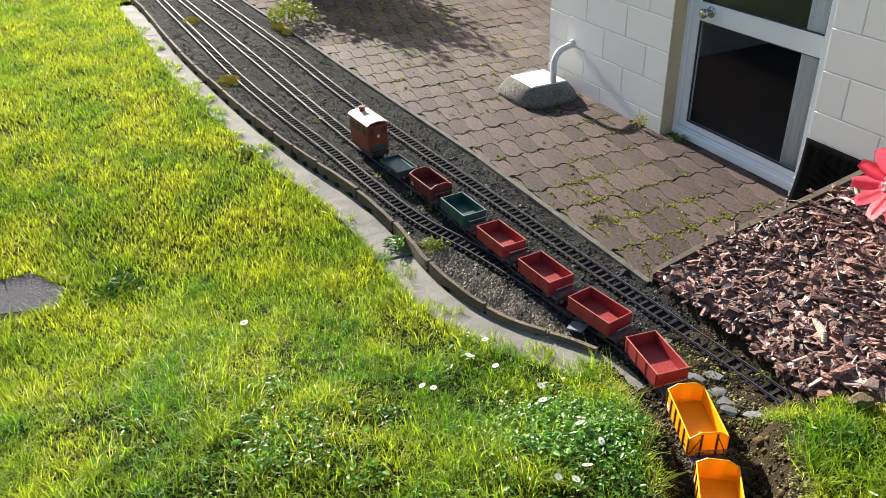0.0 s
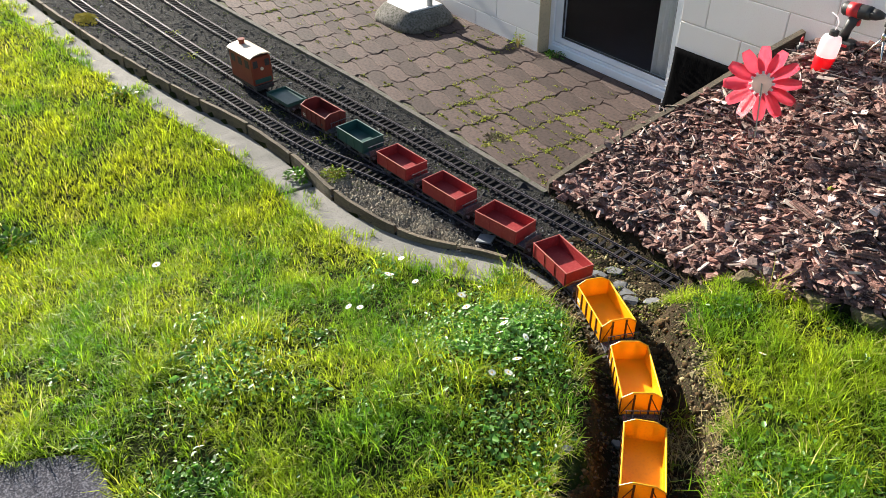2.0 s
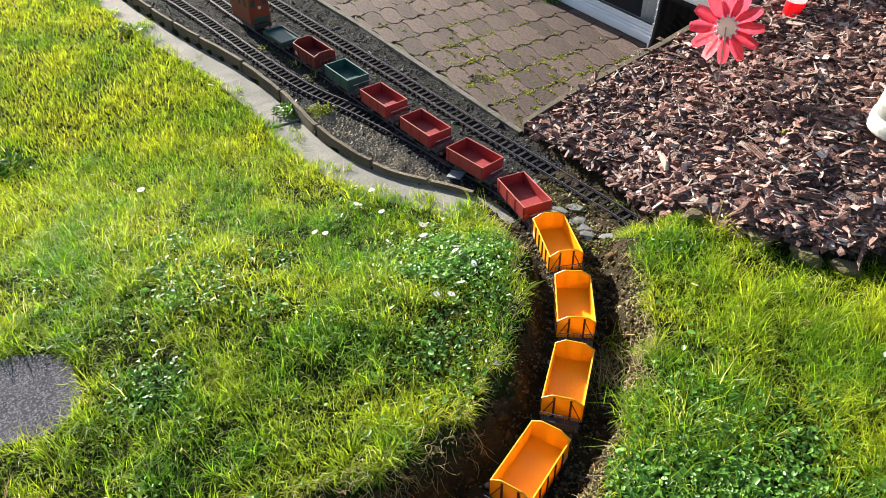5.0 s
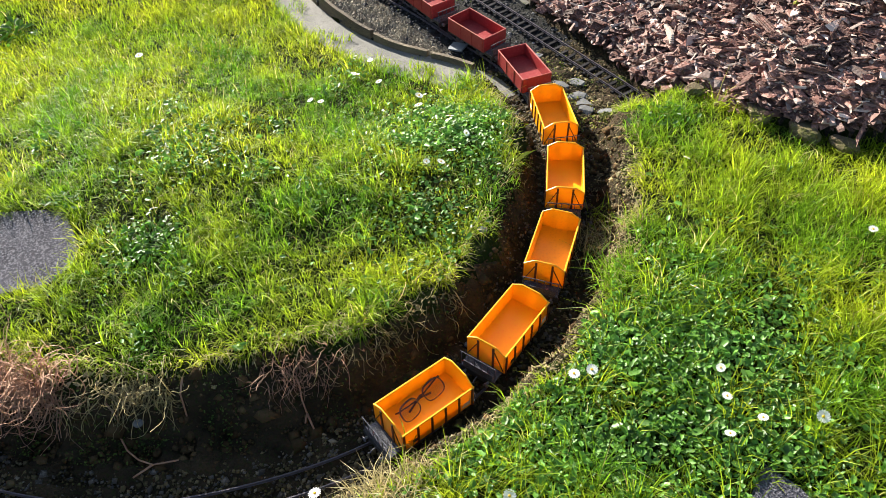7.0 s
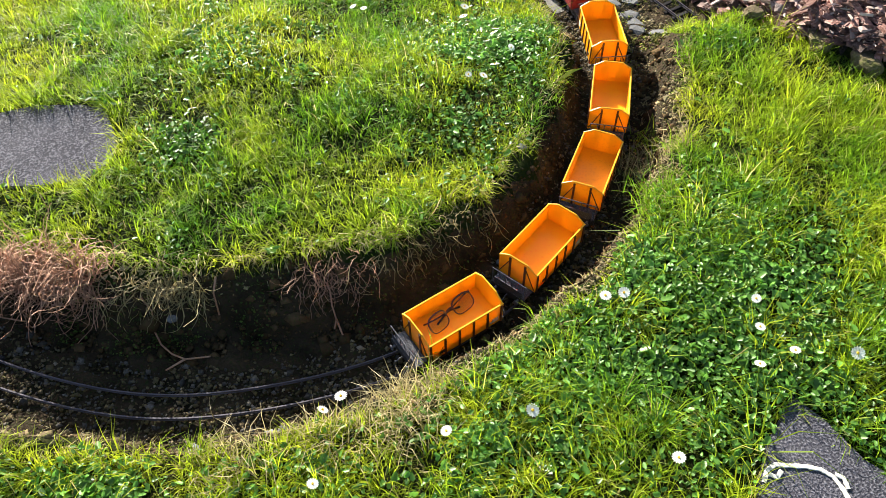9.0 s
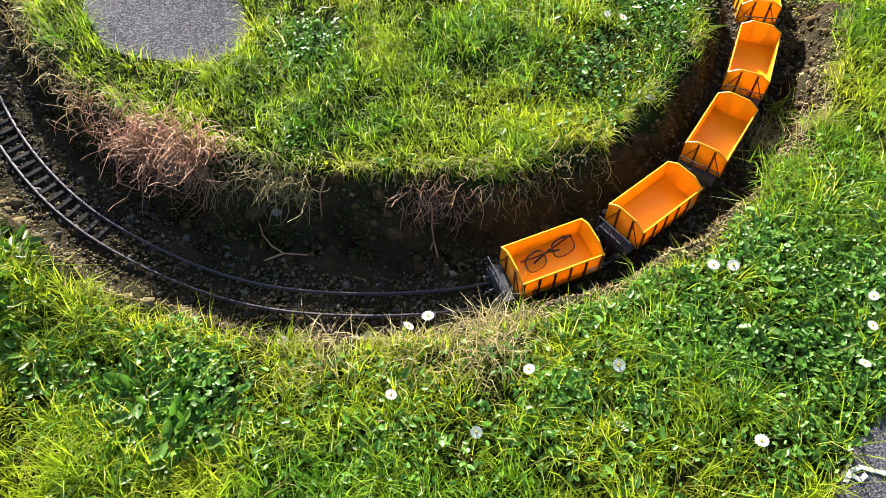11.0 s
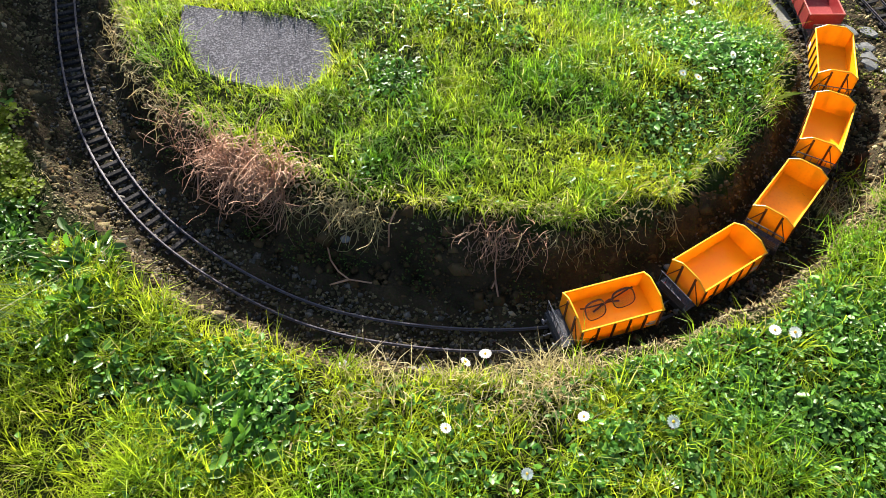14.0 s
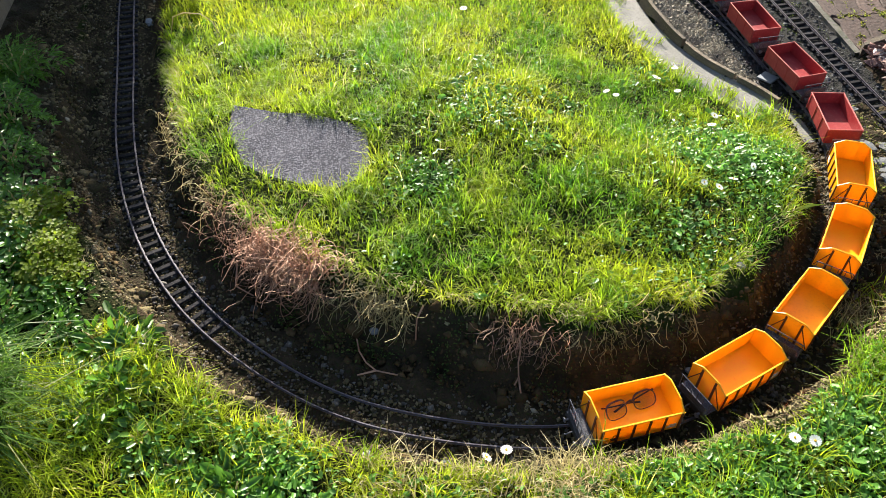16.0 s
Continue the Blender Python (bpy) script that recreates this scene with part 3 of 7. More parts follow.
bar("door_frame", DX0 + 0.006, DX0 + 0.04, 0.0, DH - 0.002)
bar("door_frame", DX1 - 0.074, DX1 - 0.004, 0.0, DH - 0.002)
bar("door_frame", DX0 + 0.04, DX1 - 0.074, DH - 0.05, DH - 0.002)
bar("door_sill", DX0 + 0.04, DX1 - 0.074, 0.0, 0.045, FY - 0.02)
bar("door_sill", DX0 + 0.04, DX1 - 0.074, 0.047, 0.06, FY - 0.004)
LX0, LX1 = DX0 + 0.044, DX1 - 0.078
bar("stile", LX0, LX0 + 0.053, 0.063, DH - 0.054, FY, FY + 0.04)
bar("stile", LX1 - 0.03, LX1, 0.063, DH - 0.054, FY, FY + 0.04)
bar("bottom_rail", LX0 + 0.053, LX1 - 0.03, 0.063, 0.095, FY, FY + 0.04)
bar("mid_rail", LX0 + 0.053, LX1 - 0.03, 0.675, 0.775, FY, FY + 0.04)
bar("top_rail", LX0 + 0.053, LX1 - 0.03, DH - 0.12, DH - 0.054, FY, FY + 0.04)
for z0, z1 in ((0.095, 0.675), (0.775, DH - 0.12)):
    p = bar("pane", LX0 + 0.053, LX1 - 0.03, z0, z1, FY + 0.018, FY + 0.024, glass, bev=0)
    p.visible_shadow = False
    for x0, x1, s0, s1 in ((LX0 + 0.053, LX0 + 0.059, z0, z1), (LX1 - 0.036, LX1 - 0.03, z0, z1), (LX0 + 0.059, LX1 - 0.036, z0, z0 + 0.006), (LX0 + 0.059, LX1 - 0.036, z1 - 0.006, z1)):
        bar("seal", x0, x1, s0, s1, FY + 0.008, FY + 0.017, M["seal"], bev=0)
bm = cyl(BM(), (0.165, FY, 0.735), (0.165, FY - 0.035, 0.735), 0.012)
cyl(bm, (0.165, FY - 0.03, 0.735), (0.165, FY - 0.062, 0.735), 0.021, 0.026, 18)
cyl(bm, (0.165, FY - 0.062, 0.735), (0.165, FY - 0.07, 0.735), 0.026, 0.012, 18)
cyl(bm, (0.165, FY, 0.735), (0.165, FY - 0.005, 0.735), 0.03, 0.03, 18)
part("door_knob", bm, M["chrome"], door, "satin steel knob", True)
# curtain just behind the glass
xs = np.linspace(0.735, 0.905, 40)
ys = 0.145 + 0.009 * np.sin(xs * 190)
v = np.concatenate([np.stack([xs, ys, np.full(40, 0.06)], 1), np.stack([xs, ys, np.full(40, 1.9)], 1)])
kk = np.arange(39)
cur = part("curtain", raw("curtain", v, np.stack([kk, kk + 1, kk + 41, kk + 40], 1), M["curtain"], smooth=True), None)
md = cur.modifiers.new("thick", "SOLIDIFY")
md.thickness = 0.003
tagged(cur, "narrow grey curtain drawn aside behind the door", "curtain")

# drain: pipe into a concrete stand
drain = thing("drain_stand", pose(-0.965, -0.262, -0.002), "rough grey concrete drain stand with a white top", "drain")
bm = BM()
r_ = [(0.236, 0.0), (0.226, 0.04), (0.18, 0.098), (0.165, 0.108)]
rings = []
for rr, h in r_:
    rings.append([bm.verts.new((rr * 1.05 * math.copysign(abs(math.cos(t))**0.6, math.cos(t)), rr * 0.97 * math.copysign(abs(math.sin(t))**0.6, math.sin(t)), h + 0.004 * math.sin(5 * t))) for t in [6.2832 * k / 28 for k in range(28)]])
for a, b in zip(rings, rings[1:]):
    for k in range(28):
        bm.faces.new((a[k], a[(k + 1) % 28], b[(k + 1) % 28], b[k]))
bm.faces.new(rings[-1]), bm.faces.new(rings[0])
part("stand", bm, M["concrete"], drain, smooth=True)
part("drain_lid", box(BM(), -0.135, 0.15, -0.13, 0.135, 0.105, 0.118, 0.006), M["pvc"], drain, "white painted lid")
pts = [(0.125, 0.042, 0.108), (0.125, 0.042, 0.22)] + [(0.125 - 0.045 * (1 - math.cos(k * 0.196)), 0.042 + 0.085 * (1 - math.cos(k * 0.196)), 0.22 + 0.085 * math.sin(k * 0.196)) for k in range(1, 9)] + [(0.01, 0.258, 0.308)]
pipe = part("waste_pipe", tube(BM(), pts, 0.021, 14), M["pvc"], None, smooth=True)
pipe.location = (-0.965, -0.262, 0.0)
tagged(pipe, "white plastic waste pipe bending into the house wall", "pipe")
part("collar", tube(BM(), [(0.03, 0.222, 0.307), (0.01, 0.258, 0.308)], 0.027, 14), M["pvc"], pipe)

# sheet of damp proofing beside the door
xs, zs = np.linspace(0.996, 1.58, 34), np.linspace(-0.02, 0.349, 12)
sx, sz = np.meshgrid(xs, zs)
sy = -0.012 - 0.0012 * np.abs(np.sin(sx * 60)) - 0.05 * (1 - (sz + 0.02) / 0.365)**2 - 0.001 * rng.random(sx.shape)
f0 = (np.arange(11)[:, None] * 34 + np.arange(33)[None, :]).ravel()
damp = part("damp_sheet", raw("damp_sheet", np.stack([sx.ravel(), sy.ravel(), sz.ravel()], 1), np.stack([f0, f0 + 1, f0 + 35, f0 + 34], 1), M["sheet"], smooth=True), None)
md = damp.modifiers.new("thick", "SOLIDIFY")
md.thickness = 0.004
tagged(damp, "black crinkled plastic damp sheet against the wall", "plastic sheet")

for k in range(9):
    h = 0.02 + 0.036 * k
    y_ = -0.018 - 0.05 * (1 - (h + 0.02) / 0.369)**2
    part("frayed_edge", box(BM(), 0.994, 1.002, y_ - 0.004, y_, h, h + 0.022, 0.001), M["curtain"], damp, "pale frayed edge")

# ---------------------------------------------------------------- tracks
GAUGE = 0.064


def offset(line, a):
    t = np.gradient(line, axis=0)
    t /= np.linalg.norm(t, axis=1)[:, None]
    return line + np.stack([t[:, 1], -t[:, 0]], 1) * a


RAIL = [(-0.0035, -0.0075), (-0.0035, -0.0062), (-0.0009, -0.0052), (-0.0009, -0.0025), (-0.0019, -0.0018), (-0.0017, 0.0),
        (0.0017, 0.0), (0.0019, -0.0018), (0.0009, -0.0025), (0.0009, -0.0052), (0.0035, -0.0062), (0.0035, -0.0075)]


def sleeper_mesh(material):
    bm = box(BM(), -0.0075, 0.0075, -0.048, 0.048, -0.017, -0.0075, 0.0015)
    for s in (-1, 1):
        for e in (-1, 1):
            box(bm, -0.0035, 0.0035, s * GAUGE / 2 + e * 0.0052 - 0.0022, s * GAUGE / 2 + e * 0.0052 + 0.0022, -0.0078, -0.0045)
    me = bpy.data.meshes.new("sleeper")
    bm.to_mesh(me)
    bm.free()
    me.materials.append(material)
    return me


SL, SLD = sleeper_mesh(M["sleeper"]), sleeper_mesh(M["sleeper_dusty"])


def track(line, label, x_near, dusty=lambda p: False, gap=4, buried=lambda p: False):
    t = thing("railway_track", pose(0, 0, 0), label, "railway track", "garden railway tracks")
    for s in (-1, 1):
        part("rail", ribbon(offset(line, s * GAUGE / 2)[::2], RAIL, "rail", M["rail"]), None, t, "worn steel rail", False)
    tg = np.gradient(line, axis=0)
    rest, n = [], 0
    r3 = np.random.default_rng(int(abs(line[0, 1]) * 100))
    for i in range(2, len(line), gap):
        x, y = line[i]
        if buried(line[i]):
            continue
        m = Matrix.Translation((x, y, r3.normal(0, 0.0006) - (0.003 if dusty(line[i]) else 0))) @ Matrix.Rotation(math.atan2(tg[i, 1], tg[i, 0]) + r3.normal(0, 0.025), 4, "Z")
        if x > x_near and n < 295:
            o = new("sleeper", SLD if dusty(line[i]) else SL)
            o.parent, o.matrix_basis = t, m
            n += 1
        else:
            rest.append(m)
    if rest:
        c0 = np.array([(sx, sy, sz) for sx in (-0.0075, 0.0075) for sy in (-0.048, 0.048) for sz in (-0.017, -0.0075)])
        fq = np.array([(0, 1, 3, 2), (4, 6, 7, 5), (0, 4, 5, 1), (2, 3, 7, 6), (1, 5, 7, 3), (0, 2, 6, 4)])
        v = np.concatenate([c0 @ np.array(m.to_3x3()).T + np.array(m.translation) for m in rest])
        f = np.concatenate([fq + 8 * k for k in range(len(rest))])
        part("sleeper_run", raw("sleeper_run", v, f, M["sleeper"]), None, t)["kind"] = "stuff"
    return t


track(MAIN, "narrow steel rails on dark sleepers curving through the cutting", -1.4, lambda p: p[0] > 1.82 and p[1] > -2.7, buried=lambda p: p[0] > 2.33 and -3.58 < p[1] < -2.1)
track(SIDE_L, "siding of steel rails on black sleepers in gravel", -3.5)
track(SIDE_R, "straight siding of steel rails on black sleepers beside paving", -3.5)

# ---------------------------------------------------------------- wagons
WAGON_GAP = 0.328


def open_body(L, W, z0, z1, peak, th=0.004, floor=0.014):
    """An open-topped body whose ends rise to a shallow arch."""
    bm = BM()
    prof = [(-1, 0), (-0.5, 0.97), (-0.4, 1), (0.4, 1), (0.5, 0.97), (1, 0)]

    def end(x0, x1):
        lo, hi = [], []
        for x in (x0, x1):
            lo.append([bm.verts.new((x, p * W / 2, z0)) for p, _ in prof])
            hi.append([bm.verts.new((x, p * W / 2, z1 + peak * h)) for p, h in prof])
        n = len(prof)
        for k in range(n - 1):
            bm.faces.new((lo[0][k], lo[0][k + 1], hi[0][k + 1], hi[0][k]))
            bm.faces.new((lo[1][k], lo[1][k + 1], hi[1][k + 1], hi[1][k]))
            bm.faces.new((hi[0][k], hi[0][k + 1], hi[1][k + 1], hi[1][k]))
            bm.faces.new((lo[0][k], lo[0][k + 1], lo[1][k + 1], lo[1][k]))
        for k in (0, n - 1):
            bm.faces.new((lo[0][k], lo[1][k], hi[1][k], hi[0][k]))

    end(-L / 2, -L / 2 + th), end(L / 2 - th, L / 2)
    for s in (-1, 1):
        y0, y1 = sorted((s * W / 2, s * (W / 2 - th)))
        box(bm, -L / 2 + th, L / 2 - th, y0, y1, z0, z1)
    box(bm, -L / 2 + th, L / 2 - th, -W / 2 + th, W / 2 - th, z0, z0 + floor)
    return bm


def wagon(name, label, body_m, rim_m, rib_m, peak, L=0.226, W=0.119, z0=0.043, z1=0.112, balcony=True, ribs=True, group="train wagons"):
    """A two-axle open wagon; +x is its leading end."""
    w = thing(name, pose(0, 0, 0), label, "toy wagon", group)
    body = part("body", open_body(L, W, z0, z1, peak, floor=min(0.014, 0.3 * (z1 - z0))), body_m, w)
    # bright rim along the top; in orange its colour holds the sunlit edge
    for s in (-1, 1):
        part("rim", box(BM(), -L / 2 - 0.001, L / 2 + 0.001, s * W / 2 - 0.0021 - s * 0.001, s * W / 2 + 0.0021 - s * 0.001, z1 - 0.001, z1 + 0.0024, 0.0006), rim_m, body)
    for s in (-1, 1):
        prof = [(-1, 0), (-0.5, 0.97), (-0.4, 1), (0.4, 1), (0.5, 0.97), (1, 0)]
        part("rim", tube(BM(), [(s * (L / 2 - 0.002), p * W / 2, z1 + 0.001 + peak * h) for p, h in prof], 0.0021, 6), rim_m, body)
    if ribs:
        for s in (-1, 1):
            y0, y1 = sorted((s * W / 2, s * (W / 2 + 0.003)))
            for k in range(6):
                x = -L / 2 + 0.006 + (L - 0.012) * k / 5
                part("rib", box(BM(), x - 0.0028, x + 0.0028, y0, y1, z0, z1 - 0.002), rib_m, body)
            x0, x1 = sorted((s * L / 2, s * (L / 2 + 0.003)))
            for p in (-0.4, 0.4):
                part("rib", box(BM(), x0, x1, p * W / 2 - 0.003, p * W / 2 + 0.003, z0, z1 + peak * 0.8), rib_m, body)
            for p in (-1, 1):
                a, b = (s * (L / 2 + 0.001), p * W / 2 * 0.95, z0 + 0.006), (s * (L / 2 + 0.001), p * W / 2 * 0.45, z1)
                part("brace", tube(BM(), [a, b], 0.0016, 5), rib_m, body)
            part("builder_plate", box(BM(), L / 2 - 0.052, L / 2 - 0.032, min(s * W / 2, s * (W / 2 + 0.0015)), max(s * W / 2, s * (W / 2 + 0.0015)), z0 + 0.012, z0 + 0.022), M["black"], body, "small dark plate")
            for k in range(2):
                part("lettering_bar", box(BM(), -L / 2 + 0.014, -L / 2 + 0.04 - 0.006 * k, min(s * W / 2, s * (W / 2 + 0.0012)), max(s * W / 2, s * (W / 2 + 0.0012)), z0 + 0.012 + 0.009 * k, z0 + 0.016 + 0.009 * k), M["white_mark"], body, "faded pale lettering bar")
    else:
        for s in (-1, 1):
            y0, y1 = sorted((s * W / 2, s * (W / 2 + 0.002)))
            for k in range(4):
                x = -L / 2 + 0.01 + (L - 0.02) * k / 3
                part("rib", box(BM(), x - 0.003, x + 0.003, y0, y1, z0, z1 - 0.003), body_m, body)
    front = L / 2 + (0.04 if balcony else 0.008)
    bm = box(BM(), -L / 2 - 0.006, front, -W / 2 + 0.012, -W / 2 + 0.018, 0.026, 0.041)
    box(bm, -L / 2 - 0.006, front, W / 2 - 0.018, W / 2 - 0.012, 0.026, 0.041)
    box(bm, -L / 2 - 0.008, -L / 2 - 0.003, -W / 2 + 0.004, W / 2 - 0.004, 0.022, 0.042), box(bm, front - 0.004, front + 0.001, -W / 2 + 0.004, W / 2 - 0.004, 0.022, 0.042)
    box(bm, -L / 2, L / 2, -W / 2 + 0.018, W / 2 - 0.018, 0.034, 0.041)
    for s in (-1, 1):
        for x in (-0.062, 0.062):
            y0, y1 = sorted((s * (W / 2 - 0.013), s * (W / 2 - 0.009)))
            box(bm, x - 0.011, x + 0.011, y0, y1, 0.01, 0.03, 0.002)
    under = part("underframe", bm, M["black"], w, "black steel underframe")
    if balcony:
        plat = part("platform", box(BM(), L / 2 + 0.001, front, -W / 2 + 0.006, W / 2 - 0.006, 0.042, 0.0455), M["balcony_iron"], w, "grey end platform with handrail")
        top = z1 - 0.012
        part("handrail", tube(BM(), [(front - 0.002, -W / 2 + 0.004, top), (front - 0.002, W / 2 - 0.004, top)], 0.0016, 6), M["balcony_iron"], plat)
        for p in (-1, -0.6, -0.2, 0.2, 0.6, 1):
            part("baluster", tube(BM(), [(front - 0.002, p * (W / 2 - 0.008), 0.045), (front - 0.002, p * (W / 2 - 0.008), top)], 0.0012, 5), M["balcony_iron"], plat)
        part("panel", box(BM(), front - 0.0035, front - 0.0005, -W / 2 + 0.014, W / 2 - 0.014, 0.046, 0.068), M["balcony_iron"], plat)
    for x in (-0.062, 0.062):
        bm = cyl(BM(), (x, -W / 2 + 0.02, 0.0165), (x, W / 2 - 0.02, 0.0165), 0.002, n=8)
        ax = part("axle", bm, M["black"], w)
        for s in (-1, 1):
            wb = cyl(BM(), (x, s * (GAUGE / 2 - 0.004), 0.0165), (x, s * (GAUGE / 2 + 0.004), 0.0165), 0.0165, n=20)
            cyl(wb, (x, s * (GAUGE / 2 - 0.006), 0.0165), (x, s * (GAUGE / 2 - 0.004), 0.0165), 0.019, n=20)
            part("wheel", wb, M["grey_iron"], ax)
    for s, x in ((-1, -L / 2 - 0.008), (1, front)):
        for p in (-1, 1):
            bb = cyl(BM(), (x, p * 0.036, 0.033), (x + s * 0.011, p * 0.036, 0.033), 0.0035, n=10)
            cyl(bb, (x + s * 0.011, p * 0.036, 0.033), (x + s * 0.0135, p * 0.036, 0.033), 0.0075, n=12)
            part("buffer", bb, M["grey_iron"], under)
        part("coupling", tube(BM(), [(x, 0, 0.03), (x + s * 0.012, 0, 0.031), (x + s * 0.02, 0, 0.024), (x + s * 0.024, 0, 0.03)], 0.0018, 6), M["grey_iron"], under)
    return w


def on_track(i, line=MAIN, half=10):
    i = int(i)
    a, b = line[max(i - half, 0)], line[min(i + half, len(line) - 1)]
    c = (a + b) / 2
    return Matrix.Translation((c[0], c[1], 0)) @ Matrix.Rotation(math.atan2(b[1] - a[1], b[0] - a[0]), 4, "Z")


S_LAST = S_OF(2.829, -2.484)
step = WAGON_GAP * 100
orange = wagon("orange_wagon", "orange open toy wagon with arched ends and dark ribs", M["orange"], M["orange_rim"], M["rib"], 0.02)
orange.matrix_basis = on_track(S_LAST)
for k in range(1, 5):
    copy_thing(orange, on_track(S_LAST - step * k))
red = wagon("red_wagon", "brick-red open toy wagon with plain straight sides on the rails", M["red"], M["red_rim"], M["red"], 0.0, L=0.22, z1=0.102, ribs=False)
red.matrix_basis = on_track(S_LAST - step * 5)
for k in range(6, 9):
    copy_thing(red, on_track(S_LAST - step * k))
green = wagon("green_wagon", "dark green open toy wagon with pale rim", M["green_paint"], M["green_rim"], M["green_paint"], 0.0, L=0.22, z1=0.102, ribs=False)
green.matrix_basis = on_track(S_LAST - step * 9)
mar = wagon("maroon_wagon", "dark maroon open toy wagon with arched ends", M["maroon"], M["red_rim"], M["maroon"], 0.015, L=0.224, z1=0.106, ribs=True)
mar.matrix_basis = on_track(S_LAST - step * 10)
flat = wagon("flat_wagon", "low dark green flat truck coupled to the engine", M["green_paint"], M["green_paint"], M["green_paint"], 0.0, L=0.21, z1=0.058, ribs=False, balcony=False)
flat.matrix_basis = on_track(S_LAST - step * 11 - 2)

# engine
loco = thing("locomotive", on_track(S_LAST - step * 12 - 4), "red-brown boxy toy railway engine with a cream roof", "toy engine")
L, W = 0.27, 0.125
part("frame", box(BM(), -L / 2, L / 2, -W / 2 + 0.008, W / 2 - 0.008, 0.025, 0.05, 0.002), M["black"], loco, "black frame")
cab = BM()
box(cab, -0.12, 0.12, -W / 2, W / 2, 0.05, 0.205, 0.004)
body = part("cab", cab, M["loco_red"], loco)
roof_b = BM()
for sgn in (0,):
    pr = [(-1.06, 0.0), (-0.7, 0.012), (0, 0.018), (0.7, 0.012), (1.06, 0.0)]
    vs = [[roof_b.verts.new((x, p * W / 2, 0.206 + h + dz)) for p, h in pr] for x in (-0.127, 0.127) for dz in (0, 0.006)]
    for k in range(4):
        roof_b.faces.new((vs[0][k], vs[0][k + 1], vs[2][k + 1], vs[2][k])), roof_b.faces.new((vs[1][k], vs[1][k + 1], vs[3][k + 1], vs[3][k]))
        roof_b.faces.new((vs[0][k], vs[0][k + 1], vs[1][k + 1], vs[1][k])), roof_b.faces.new((vs[2][k], vs[2][k + 1], vs[3][k + 1], vs[3][k]))
    for k in (0, 4):
        roof_b.faces.new((vs[0][k], vs[1][k], vs[3][k], vs[2][k]))
part("roof", roof_b, M["cream"], loco, "cream painted arched roof")
part("funnel", cyl(cyl(BM(), (-0.07, 0, 0.22), (-0.07, 0, 0.25), 0.016), (-0.07, 0, 0.25), (-0.07, 0, 0.256), 0.02), M["loco_red"], loco, "short red funnel")
for sx in (-1, 1):
    part("headlamp", cyl(BM(), (sx * 0.12, 0, 0.14), (sx * 0.126, 0, 0.14), 0.009, n=14), M["cream"], loco, "round pale headlamp")
    for p in (-1, 1):
        part("end_window", box(BM(), min(sx * 0.1195, sx * 0.1215), max(sx * 0.1195, sx * 0.1215), p * 0.036 - 0.014, p * 0.036 + 0.014, 0.15, 0.188), M["black"], loco, "dark window")
for sy in (-1, 1):
    for x in (-0.075, 0.0, 0.075):
        part("side_window", box(BM(), x - 0.02, x + 0.02, min(sy * (W / 2 - 0.0005), sy * (W / 2 + 0.0015)), max(sy * (W / 2 - 0.0005), sy * (W / 2 + 0.0015)), 0.145, 0.188), M["black"], loco, "dark window")
part("front_panel", box(BM(), 0.12, 0.1225, -0.05, 0.05, 0.06, 0.085), M["green_paint"], loco, "dark green lower panel")
for x in (-0.075, 0.075):
    bm = cyl(BM(), (x, -GAUGE / 2 - 0.004, 0.021), (x, GAUGE / 2 + 0.004, 0.021), 0.003, n=8)
    ax = part("axle", bm, M["black"], loco)
    for s in (-1, 1):
        part("wheel", cyl(BM(), (x, s * (GAUGE / 2 - 0.005), 0.021), (x, s * (GAUGE / 2 + 0.004), 0.021), 0.021, n=20), M["grey_iron"], ax)

# spectacles lying in the leading wagon
sp = thing("spectacles", on_track(S_LAST) @ pose(-0.004, 0.006, 0.0655, 48, 0, 9) @ Matrix.Scale(1.17, 4), "dark tortoiseshell spectacles with clear lenses lying in a wagon", "glasses")
clear = bpy.data.materials.new("lens_plastic")
clear.use_nodes = True
cp = clear.node_tree.nodes["Principled BSDF"]
cp.inputs["Transmission Weight"].default_value, cp.inputs["Roughness"].default_value, cp.inputs["IOR"].default_value = 1.0, 0.01, 1.12
for s in (-1, 1):
    pr = []
    for k in range(21):
        t = 6.2832 * k / 20
        pr.append((s * 0.036 + 0.026 * math.copysign(abs(math.cos(t))**0.7, math.cos(t)), 0.003 * s * math.cos(t), 0.0205 + 0.0195 * math.copysign(abs(math.sin(t))**0.7, math.sin(t))))
    part("lens_rim", tube(BM(), pr, [0.0017 + 0.0006 * math.sin(6.2832 * k / 20) for k in range(21)], 6), M["tortoise"], sp)
    lb = BM()
    lb.faces.new([lb.verts.new((p[0], p[1] - 0.0005, p[2])) for p in pr[:-1]])
    bmesh.ops.solidify(lb, geom=lb.faces[:], thickness=0.001)
    ln = part("lens", lb, clear, sp, "clear lens")
    ln.visible_shadow = False
    part("temple", tube(BM(), [(s * 0.062, 0.001, 0.034), (s * 0.066, -0.006, 0.034), (s * 0.060, -0.016, 0.030), (s * 0.028, -0.019, 0.024), (-s * 0.012, -0.021 - 0.002 * s, 0.018), (-s * 0.034, -0.02, 0.012)], [0.0019, 0.002, 0.0017, 0.0017, 0.002, 0.0024], 6), M["tortoise"], sp)
part("bridge", tube(BM(), [(-0.0105, 0.002, 0.028), (0, 0.003, 0.031), (0.0105, 0.002, 0.028)], 0.0022, 6), M["tortoise"], sp)

